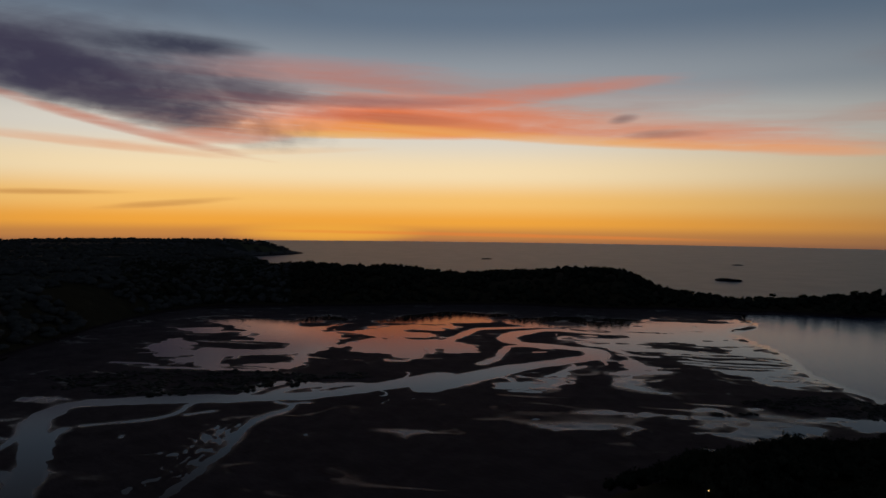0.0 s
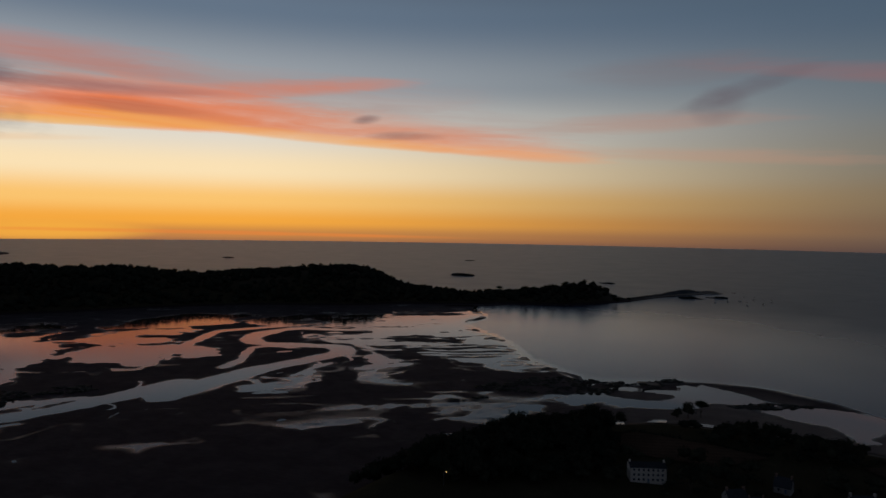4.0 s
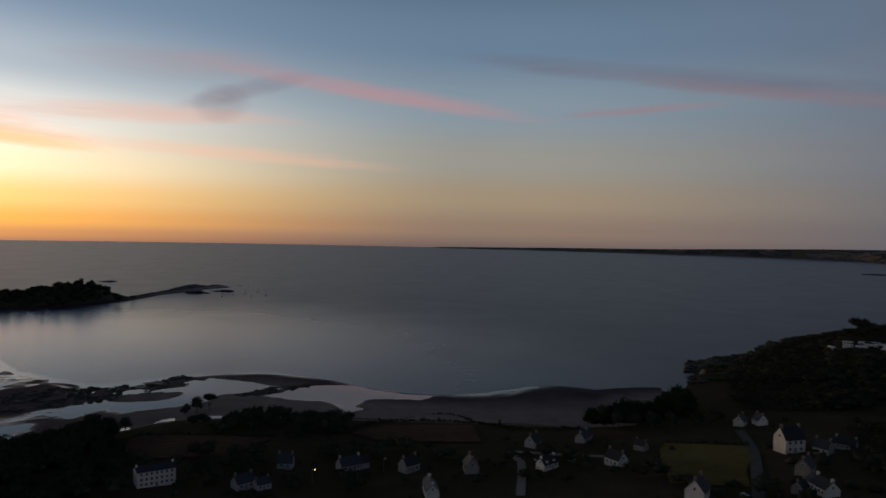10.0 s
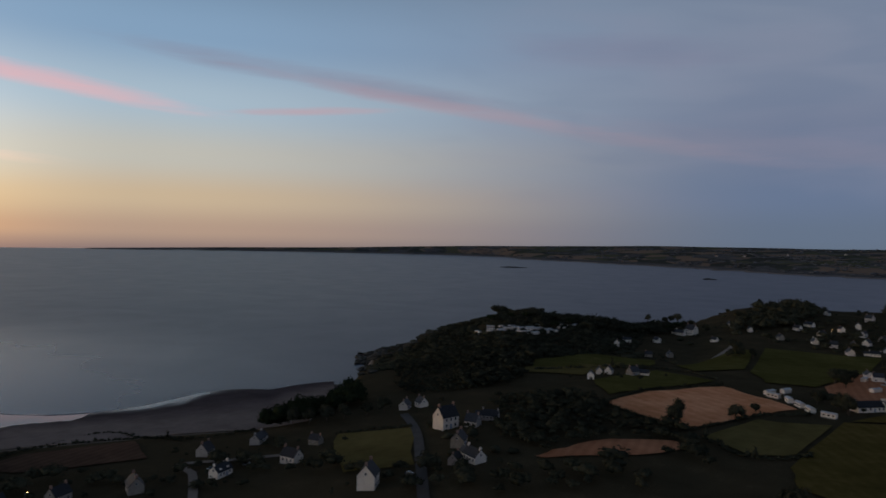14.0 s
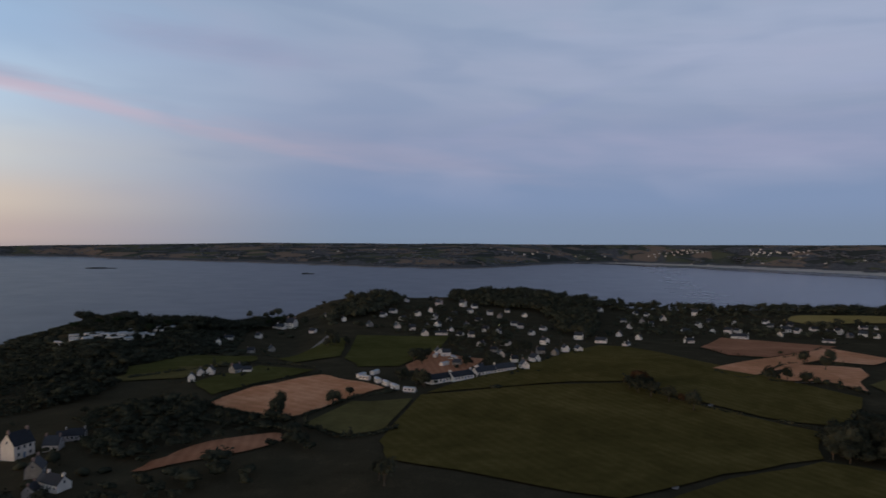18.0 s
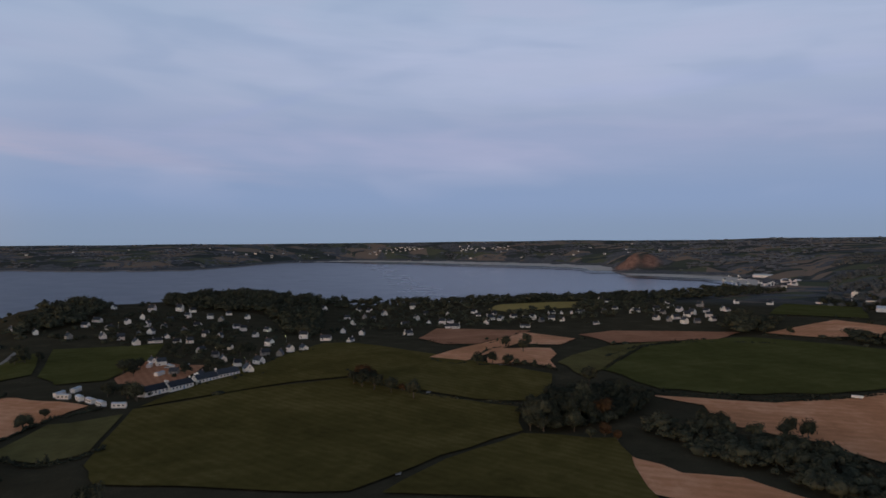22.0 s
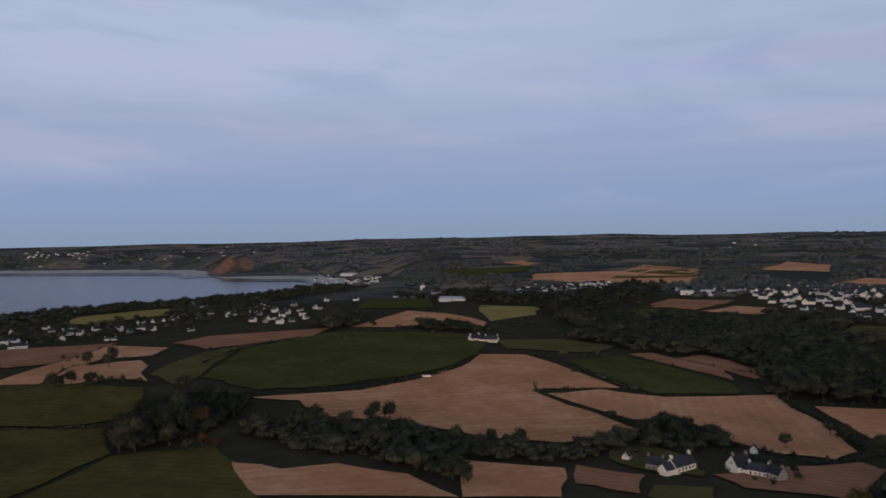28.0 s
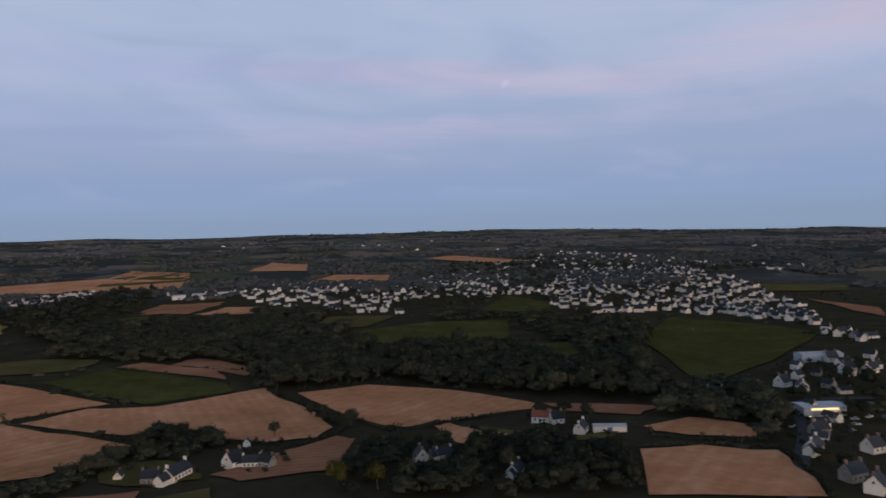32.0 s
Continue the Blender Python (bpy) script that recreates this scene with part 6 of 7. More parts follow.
put_house("near", 929.9, -53.1, -8, 0.86, "houses above the bay")
put_house("near", 924.5, -30.8, 74, 0.72, "houses above the bay")
put_house("near", 864.0, -35.7, -12, 0.87, "houses above the bay")
put_house("near", 840.0, -96.1, 102, 0.85, "houses above the bay")
put_house("near", 903.4, -117.4, 22, 0.82, "houses above the bay")
put_house("tall", 1023.8, -127.7, 81, 0.80, "houses above the bay")
put_house("near", 952.8, -136.8, 83, 0.76, "houses above the bay")
put_house("near", 851.1, -125.7, -9, 0.82, "houses above the bay")
put_house("near", 938.5, -164.0, -12, 0.73, "houses above the bay")
put_house("near", 865.6, -154.8, 29, 0.73, "houses above the bay")
put_house("longhouse", 803.7, -148.5, 71, 0.90, "houses above the bay")
put_house("near", 907.2, -199.0, 78, 0.74, "houses above the bay")
put_house("cottage", 879.7, -208.3, 113, 1.00, "houses above the bay")
put_house("near", 919.6, -223.0, 69, 0.88, "houses above the bay")
put_house("near", 839.7, -194.0, -18, 0.83, "houses above the bay")
put_house("near", 868.9, -219.1, 37, 0.83, "houses above the bay")
put_house("near", 891.6, -241.9, 102, 0.76, "houses above the bay")
put_house("longhouse", 865.1, -251.3, 67, 0.80, "houses above the bay")
put_house("row", 797.1, -230.2, 69, 0.60, "houses above the bay")
put_house("near", 867.1, -260.2, 30, 0.86, "houses above the bay")
put_house("near", 841.7, -263.8, 117, 0.74, "houses above the bay")
put_house("near", 853.2, -280.4, 69, 0.90, "houses above the bay")
put_house("near", 840.4, -288.9, 27, 0.73, "houses above the bay")
put_house("row", 914.5, -300.4, 111, 0.55, "houses above the bay")
put_house("row", 910.8, -313.0, -16, 0.55, "houses above the bay")
put_house("row", 910.0, -326.5, -16, 0.55, "houses above the bay")
put_house("longhouse", 906.5, -338.9, 38, 0.70, "houses above the bay")
put_house("tall", 1086.4, -438.6, 112, 0.90, "houses above the bay")
put_house("near", 1092.9, -451.4, 81, 0.83, "houses above the bay")
put_house("near", 1130.6, -477.6, -13, 0.80, "houses above the bay")
put_house("near", 899.5, -368.4, 27, 0.79, "houses above the bay")
put_house("near", 930.5, -396.7, 41, 0.74, "houses above the bay")
put_house("longhouse", 896.1, -412.2, 78, 0.80, "houses above the bay")
put_house("near", 884.6, -400.3, -23, 0.89, "houses above the bay")
put_house("row", 799.7, -317.2, 118, 0.50, "houses above the bay")
put_house("near", 951.5, -203.2, 23, 0.79, "houses above the bay")
put_house("near", 853.2, -142.6, 69, 0.86, "houses above the bay")
put_house("near", 1109.7, -418.8, 42, 0.80, "houses above the bay")
put_house("near", 906.9, -446.2, 71, 0.94, "houses above the bay")
put_house("near", 1022.6, -519.7, 106, 0.77, "houses above the bay")
put_house("near", 944.1, -485.5, 20, 0.79, "houses above the bay")
put_house("near", 883.8, -467.2, 17, 0.88, "houses above the bay")
put_house("near", 866.0, -434.8, 22, 0.80, "houses above the bay")
put_house("cottage", 971.8, -546.1, 15, 1.00, "houses above the bay")
put_house("near", 868.6, -497.2, 36, 0.77, "houses above the bay")
put_house("near", 828.2, -448.0, 72, 0.97, "houses above the bay")
put_house("near", 813.1, -424.8, 106, 0.91, "houses above the bay")
put_house("near", 773.2, -415.1, 12, 0.89, "houses above the bay")
put_house("near", 774.0, -431.6, 80, 0.79, "houses above the bay")
put_house("near", 785.1, -457.7, 111, 0.80, "houses above the bay")
put_house("near", 887.0, -532.3, -11, 0.88, "houses above the bay")
put_house("near", 877.9, -532.5, 110, 0.79, "houses above the bay")
put_house("near", 816.3, -470.7, 76, 0.85, "houses above the bay")
put_house("near", 796.7, -408.1, -11, 0.83, "houses above the bay")
put_house("near", 813.9, -400.4, 12, 0.86, "houses above the bay")
put_house("near", 848.9, -466.3, 27, 0.97, "houses above the bay")
put_house("cottage", 1015.9, -689.2, 31, 0.90, "houses above the bay")
put_house("near", 1021.8, -778.7, 12, 0.79, "houses above the bay")
put_house("near", 1044.4, -649.4, 102, 0.81, "houses above the bay")
put_house("apartment", 1085.5, -895.1, -40, 1.0, "houses above the bay")
put_house("cottage", 1011.6, -826.7, -11, 0.90, "houses above the bay")
put_house("row", 987.6, -843.5, 32, 0.70, "houses above the bay")
put_house("near", 942.4, -828.5, 70, 0.90, "houses above the bay")
put_house("near", 908.0, -816.6, -12, 0.90, "houses above the bay")
put_house("near", 886.1, -815.0, 40, 0.98, "houses above the bay")
put_house("near", 839.1, -876.7, 73, 0.93, "houses above the bay")
put_house("near", 829.1, -900.9, 36, 0.89, "houses above the bay")
put_house("near", 827.7, -913.3, -13, 0.91, "houses above the bay")
put_house("near", 805.5, -907.3, 22, 0.97, "houses above the bay")
put_house("near", 834.0, -968.4, 13, 0.91, "houses above the bay")
put_house("near", 804.0, -952.4, 82, 0.83, "houses above the bay")
put_house("near", 809.3, -977.9, 32, 0.98, "houses above the bay")
put_house("near", 821.5, -1017.4, 19, 0.87, "houses above the bay")
put_house("near", 816.0, -1025.6, 14, 0.80, "houses above the bay")
put_house("row", 770.8, -936.0, 31, 0.70, "houses above the bay")
put_house("cottage", 622.3, -556.5, 30, 0.70, "houses above the bay")
put_house("longhouse", 164.8, -278.5, 83, 1.00, "farmhouses among the fields")
put_house("cottage", 172.3, -271.6, 14, 0.80, "farmhouses among the fields")
put_house("cottage", 189.6, -275.2, 110, 0.50, "farmhouses among the fields")
put_house("cottage", 147.6, -296.8, 67, 1.00, "farmhouses among the fields")
put_house("cottage", 139.1, -297.1, 12, 0.75, "farmhouses among the fields")
put_house("cottage", 131.9, -296.8, -19, 0.80, "farmhouses among the fields")
put_house("cottage", 157.0, -330.1, 113, 0.50, "farmhouses among the fields")
put_house("cottage", 64.5, -308.0, 113, 0.85, "farmhouses among the fields")
put_house("cottage", 55.1, -312.3, 39, 0.70, "farmhouses among the fields")
put_house("cottage", 60.0, -310.2, 79, 0.60, "farmhouses among the fields")
put_house("cottage", 84.6, -330.4, 17, 0.60, "farmhouses among the fields")
put_house("red", 14.2, -380.1, -8, 1.00, "farmhouses among the fields")
put_house("cottage", 6.3, -377.6, 28, 0.85, "farmhouses among the fields")
put_house("longhouse", -6.2, -357.6, 76, 0.90, "farmhouses among the fields")
put_house("cottage", 21.5, -288.4, 76, 0.80, "farmhouses among the fields")

# villages and town
village([(681, -1112), (603, -1140), (491, -1164), (308, -1155), (201, -950), (203, -866), (316, -902), (456, -1011), (598, -994)], 44, 12, "far", "houses of the valley hamlet")
village([(286, -1219), (246, -1559), (166, -1438), (141, -1027), (222, -1014)], 20, 12, "far", "houses of the town")
village([(874, -941), (823, -1154), (766, -1073), (794, -867)], 14, 13, "far", "white houses along a far road")
village([(2342, -1406), (1862, -1343), (1287, -939), (1830, -1097)], 14, 12, "far", "white houses along a far road")
village([(856, -870), (906, -1012), (833, -1142), (777, -1082), (751, -865)], 26, 13, "near", "houses of the valley hamlet")
village([(-149, -524), (-227, -559), (-136, -336), (-106, -334)], 14, 14, "near", "houses at the edge of the town")
village([(377, -894), (516, -1070), (525, -1276), (315, -1271), (244, -1090), (173, -832), (253, -867)], 70, 12, "far", "houses of the town")
village([(36, -1046), (-1, -1580), (-227, -1507), (-291, -1194), (-291, -949), (-249, -747), (-188, -848), (-97, -863), (1, -845)], 330, 12, "far", "white houses of the town")
village([(247, -1028), (224, -1423), (111, -1435), (33, -1062), (121, -1028)], 90, 13, "far", "white houses of the town")
village([(224, -1423), (202, -1737), (-3, -2257), (-293, -1939), (-460, -1466), (-414, -1349), (-214, -1420), (-1, -1580)], 110, 12, "far", "white houses on the slope above the town")
village([(-214, -684), (-244, -718), (-261, -645), (-246, -607)], 8, 12, "near", "houses at the edge of the town")
village([(747, -843), (883, -1058), (795, -1141), (752, -1050), (770, -934)], 26, 12, "far", "white houses along a far road")
village([(-269, -842), (-226, -929), (-172, -923), (-193, -869), (-237, -776)], 16, 12, "far", "white houses of the town")
village([(4470, -257), (4562, -663), (4698, -578), (4487, -290)], 26, 30, "far", "white houses of a far seaside village")
village([(4378, -805), (4199, -1075), (4335, -1219), (4555, -873)], 22, 26, "far", "white houses of a far seaside village")
village([(1933, -1182), (1287, -899), (1404, -1029), (1897, -1326), (2110, -1313)], 30, 16, "far", "white houses of a far seaside village")
village([(3757, 517), (4209, 75), (4480, 19), (4068, 510)], 12, 50, "far", "white farms on the far coast")
village([(3528, 1669), (4628, -431), (3279, -1683), (3965, -1861), (4317, 969)], 26, 120, "far", "white farms on the far coast")
village([(2102, -2412), (1411, -3449), (-5, -2912), (-787, -2171), (-376, -1282), (-4, -2467), (922, -2251)], 16, 60, "far", "white farms among the far fields")
put_house("row", 476.4, 106.0, -37, 1.0)
put_house("row", 488.6, 93.3, -38, 1.0)
put_house("row", 507.9, 79.6, -40, 1.0)
put_house("row", 521.6, 67.6, -41, 1.0)
mobile_homes([(493, 159), (475, 164), (472, 153), (461, 144), (455, 136), (441, 123), (439, 117)], 7, "white mobile homes at the village edge")
mobile_homes([(576, 131), (599, 132), (555, 109), (539, 116)], 4, "white mobile homes at the village edge")
mobile_homes([(548, 456), (555, 437), (572, 422), (606, 417), (645, 410)], 22, "white mobile homes on the headland", 5.0)
mobile_homes([(534, 444), (541, 426), (558, 411), (590, 407)], 12, "white mobile homes on the headland", 4.0)

# woods, after the houses they leave room for
wood([(352, -104), (392, -106), (436, -158), (440, -190), (405, -196), (372, -170), (348, -128)], 5.2, 7.5, "undergrowth beneath the tall trees")
wood([(340, 369), (440, 470), (520, 520), (600, 510), (700, 470), (771, 386), (569, 324), (474, 316), (362, 305), (324, 334)], 5.6, 3.6, "dark wooded scrub covering the headland")
wood([(229, 360), (252, 398), (284, 392), (316, 386), (290, 345), (250, 344)], 8.0, 13.5, "tall dark pines behind the beach", NEEDLE)
wood([(640, 535), (690, 515), (735, 480), (690, 440), (620, 460)], 10.5, 8.5, "dark trees crowning the headland")
wood([(420, 380), (470, 400), (540, 400), (520, 350), (440, 320), (380, 300), (350, 320)], 11, 7.0, "dark trees in the hollows of the headland")
wood([(788, 319), (1030, 332), (976, 266), (845, 258), (761, 296)], 10.0, 10.8, "dense dark wood of broadleaf trees")
wood([(957, 199), (1637, 314), (1617, 76), (951, 0), (711, 5), (765, 39), (956, 75)], 10.6, 10.8, "dense dark wood of broadleaf trees")
wood([(1033, 36), (1497, -129), (1494, -321), (1544, -515), (1558, -744), (1253, -828), (1184, -842), (1132, -637), (1096, -424), (1056, -227), (1013, -56)], 13.8, 9.5, "belt of dark trees along the shore")
wood([(620, 453), (736, 442), (790, 400), (844, 377), (776, 354), (660, 379), (576, 421)], 12.5, 9.5, "belt of dark trees along the shore")
wood([(334, -200), (302, -229), (243, -234), (216, -212), (223, -192), (266, -186), (301, -168), (324, -156), (355, -168)], 6.9, 6.8, "overgrown thicket between two fields")
wood([(243, -234), (220, -268), (206, -320), (173, -338), (173, -315), (199, -285), (202, -247), (231, -226)], 7.5, 6.1, "overgrown thicket between two fields")
wood([(215, -322), (216, -351), (180, -340), (167, -325), (189, -319)], 6.2, 6.8, "overgrown thicket between two fields")
wood([(444, -544), (473, -679), (440, -806), (372, -882), (274, -890), (163, -529), (197, -482), (223, -503), (293, -536), (354, -532)], 12.5, 10.8, "dense dark wood of broadleaf trees")
wood([(247, -508), (255, -591), (183, -626), (101, -633), (50, -625), (1, -546), (-54, -564), (-67, -457), (-50, -424), (19, -449), (120, -491), (191, -459), (210, -456)], 11.2, 12.2, "dense dark wood of broadleaf trees")
wood([(622, -718), (555, -752), (474, -798), (369, -792), (265, -668), (261, -591), (342, -574), (436, -589)], 12.5, 10.8, "dense dark wood of broadleaf trees")
wood([(-46, -392), (-80, -456), (-115, -452), (-106, -384), (-89, -329), (-87, -352), (-65, -387)], 10.0, 10.8, "dense dark wood of broadleaf trees")
wood([(87, -259), (99, -313), (86, -348), (56, -323), (15, -332), (-24, -332), (-25, -266)], 8.1, 8.1, "dark mixed trees and gardens around the houses")
wood([(22, -678), (-18, -828), (-79, -749), (-59, -564), (-13, -607)], 13.8, 10.8, "dense dark wood of broadleaf trees")
wood([(154, -883), (91, -823), (27, -843), (-29, -766), (23, -708), (70, -739), (153, -798)], 15.0, 8.1, "dense dark wood of broadleaf trees")
wood([(1013, -735), (984, -840), (789, -882), (868, -1066), (738, -1206), (545, -848), (578, -709), (716, -727)], 20.0, 10.8, "dense dark wood of broadleaf trees")
wood([(801, -490), (761, -526), (666, -447), (680, -402)], 12.5, 10.8, "dense dark wood of broadleaf trees")
wood([(668, -526), (676, -605), (545, -528), (591, -496)], 11.2, 8.1, "dense dark wood of broadleaf trees")
wood([(176, 325), (184, 275), (200, 211), (229, 151), (268, 121), (277, 152), (260, 171), (241, 200), (225, 211), (246, 248), (219, 267), (194, 304)], 13.8, 6.8, "dark garden trees and shrubs between houses")
wood([(347, 288), (381, 252), (376, 223), (344, 190), (350, 158), (298, 121), (302, 166), (268, 196), (278, 224)], 9.0, 6.0, "dense dark wood of broadleaf trees")
wood([(834, 269), (951, 213), (828, 92), (603, 76), (564, 107), (695, 178)], 16.2, 6.8, "garden trees between the village houses")
wood([(948, 7), (1073, -184), (1178, -468), (1192, -619), (854, -444), (812, -201), (776, -43)], 18.8, 6.8, "garden trees between the village houses")
wood([(-155, 303), (-136, 332), (-117, 380), (-87, 419), (-57, 450), (-21, 387), (-25, 331), (-73, 286)], 6.2, 9.5, "dark wooded slope above the beach")
wood([(3, 437), (47, 467), (107, 433), (90, 389), (28, 397)], 11.2, 6.8, "wind-shaped trees behind the dunes")
wood([(-62, 321), (-17, 343), (-24, 368), (20, 368), (68, 375), (181, 337), (254, 300), (218, 258), (105, 298)], 16.2, 6.8, "dark garden trees and shrubs between houses")
wood([(-139, -504), (-217, -536), (-110, -274), (-97, -272), (-101, -326), (-118, -408)], 17.5, 8.1, "garden trees between the houses")
wood([(469, -1094), (283, -1179), (49, -1288), (-214, -1420), (-269, -842), (-103, -912), (206, -917)], 23.0, 7.5, "trees scattered through the town")
wood([(311, -1298), (266, -1694), (-2, -1969), (-439, -1495), (-188, -1252), (220, -1397)], 23.0, 7.5, "trees scattered through the town")

FRAME_SAND = material("dry_pale_sand", [(0.50, 0.43, 0.36), (0.64, 0.56, 0.47)], 0.02, 0.6, 0.9, 0.2, coords="World")


# ---- scattered woods over the peninsula, the left coast and the far hills ----
def on_field(x, y):
    hit = np.zeros(len(x), dtype=bool)
    for poly in OCCUPIED:
        hit |= inside(poly, x, y)
    return hit


def far_woods(name_label, count, bearing_from, bearing_to, near_r, far_r, high, wide, cut, seed, power=1.0):
    rng = np.random.default_rng(seed)
    a = np.radians(rng.uniform(bearing_from, bearing_to, count))
    r = near_r + (far_r - near_r) * rng.uniform(0, 1, count) ** power
    x, y = r * np.sin(a), r * np.cos(a)
    z = land(x, y)
    thick = np.array([noise.noise(Vector((p / 170, q / 170, seed * 1.7))) for p, q in zip(x, y)])
    keep = (z > 4.0) & (thick > cut) & ~on_field(x, y)
    rows = []
    for p, q, h in zip(x[keep], y[keep], z[keep]):
        t = high * rng.uniform(0.6, 1.3)
        rows.append((p, q, h + t * 0.4, wide * rng.uniform(0.7, 1.4), t * 0.6))
    # woods further out take leaf colours with more haze painted in
    planted("far_wood", CROWN_FAR, rows, LEAF if far_r < 1700 else MID_HAZE_LEAF if far_r < 4000 else HAZE_LEAF, name_label, "wood")


far_woods("dark trees and gardens covering the peninsula", 6500, -62, -4.5, 1065, 1560, 7.5, 4.4, -0.5, 2)
far_woods("dark wooded land behind the bay", 7000, -74, -50, 700, 3400, 7.0, 6.5, -0.35, 3, 1.4)
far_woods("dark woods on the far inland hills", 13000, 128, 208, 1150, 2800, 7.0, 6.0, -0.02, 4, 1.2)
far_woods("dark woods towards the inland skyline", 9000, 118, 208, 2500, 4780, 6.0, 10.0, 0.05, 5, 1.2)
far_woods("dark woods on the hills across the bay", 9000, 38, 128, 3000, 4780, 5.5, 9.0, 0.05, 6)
far_woods("dark scrub on the headland above the cove", 1800, 40.5, 62, 560, 960, 2.6, 4.2, -1.0, 9)
far_woods("scrub and low trees on the near slopes", 2200, 38, 205, 330, 1150, 3.5, 3.2, 0.18, 7)

# flat-topped pines standing up along the low neck of the peninsula
for n in range(16):
    a = radians(-13.6 + 0.72 * n + building.uniform(-0.25, 0.25))
    q = 1215 + building.uniform(-35, 35)
    tree("pine", q * math.sin(a), q * math.cos(a), 14 if n % 3 else 10)
for a, q in ((-27.9, 1285), (-27.2, 1290), (-28.6, 1285), (-6.3, 1270), (-5.6, 1275)):
    tree("broad", q * math.sin(radians(a)), q * math.cos(radians(a)), 12)


# ---- islets and rocks out at sea ----
def islet(x, y, half_long, half_wide, high, turn, label):
    rng = np.random.default_rng(int(abs(x)))
    v = lumpy(BALL2, rng, 1.1) * np.array([half_long, half_wide, high])
    c, s = math.cos(radians(turn)), math.sin(radians(turn))
    verts = [(float(x + p[0] * c - p[1] * s), float(y + p[0] * s + p[1] * c), float(p[2] - 0.15 * high)) for p in v]
    tagged(mesh_object("islet", verts, [tuple(map(int, f)) for f in BALL2[1]], SAND_ROCK, smoothed=False), label, "islet")


islet(-489, 1701, 25, 12, 6.5, 16, "low dark rocky islet in the sea")
islet(-1433, 2107, 26, 10, 3.9, 34, "low dark rocky islet in the sea")
islet(-664, 2426, 16, 8, 2.6, 16, "small rock awash in the sea")
islet(-131, 1624, 17, 6, 2.6, 5, "small rock awash off the point")
islet(2290, 982, 18, 8, 3.9, -67, "small dark rock in the bay")
islet(2331, 1816, 52, 16, 3.9, -50, "flat dark reef in the bay")
islet(84, 1383, 18, 6, 3.2, -4, "dark rocks at the end of the point")
islet(42, 1352, 21, 8, 4.5, -4, "dark rocks at the end of the point")

# ---- boats moored off the point ----
boat = new("sailing_boat")
ring_b = [(-3.2, 0.0, 0.5), (-3.0, -0.9, 0.5), (0.0, -1.2, 0.5), (2.2, -0.8, 0.6), (3.6, 0.0, 0.8), (2.2, 0.8, 0.6), (0.0, 1.2, 0.5), (-3.0, 0.9, 0.5)]
low_b = [(p[0] * 0.85, p[1] * 0.6, -0.4) for p in ring_b]
part("hull", (ring_b + low_b, [(k, (k + 1) % 8, 8 + (k + 1) % 8, 8 + k) for k in range(8)] + [tuple(range(7, -1, -1)), tuple(range(8, 16))]), HULL, boat)
part("cabin", box(-1.2, 1.2, -0.6, 0.6, 0.5, 1.2), HULL, boat, soft=0.15)
part("mast", box(0.35, 0.5, -0.07, 0.07, 0.6, 8.5), STEEL, boat)
part("boom", box(-2.2, 0.4, -0.05, 0.05, 1.7, 1.85), STEEL, boat)
tagged(boat, "small pale sailing boat at its mooring", "boat", "boats moored off the point")
for n, (x, y) in enumerate(((121, 1335), (146, 1364), (153, 1292), (78, 1290), (134, 1421), (99, 1313), (172, 1344), (125, 1262))):
    m = pose(x, y, 0.25, 0, 0, 40 + 11 * n)
    if n:
        copy_thing(boat, m)
    else:
        boat.matrix_basis = m

# ---- an old wreck beside the tidal river ----
wreck = new("wreck")
wx0, wy0 = -398, 415
part("hull", (ring_b + low_b, [(k, (k + 1) % 8, 8 + (k + 1) % 8, 8 + k) for k in range(8)] + [tuple(range(7, -1, -1)), tuple(range(8, 16))]), SAND_ROCK, wreck)
part("mast", box(0.3, 0.6, -0.12, 0.12, 0.4, 3.2), SAND_ROCK, wreck)
part("rib", box(-2.4, -2.1, -1.0, -0.8, 0.3, 1.5), SAND_ROCK, wreck)
tagged(wreck, "dark stranded hull with a broken mast beside the river", "wreck")
wreck.matrix_basis = pose(wx0, wy0, ground_z(wx0, wy0) + 0.3, 6, 4, 30) @ Matrix.Diagonal((1.5, 1.5, 1.2, 1))


# ---- landmarks ----
def hall(x, y, turn, length, width, eaves, pitch, wall, roof, words, name, bays):
    root = new(name)
    ridge = eaves + width / 2 * pitch
    part("wall", gabled(length, width, eaves, ridge), wall, root)
    part("roof", roof_shape(length, width, eaves, ridge, 0.3), roof, root)
    for k in range(bays):
        px = (k + 0.5) * length / bays - length / 2
        part("window", box(px - length / bays * 0.3, px + length / bays * 0.3, -width / 2 - 0.05, -width / 2 + 0.05, eaves * 0.35, eaves * 0.8), DARK_GLASS, root)
    part("door", box(-1.2, 1.2, width / 2 - 0.05, width / 2 + 0.06, 0.0, min(3.0, eaves - 0.3)), PAINT, root)
    tagged(root, words, name.replace("_", " "))
    root.matrix_basis = pose(x, y, ground_z(x, y) + 0.4, 0, 0, turn)
    return root


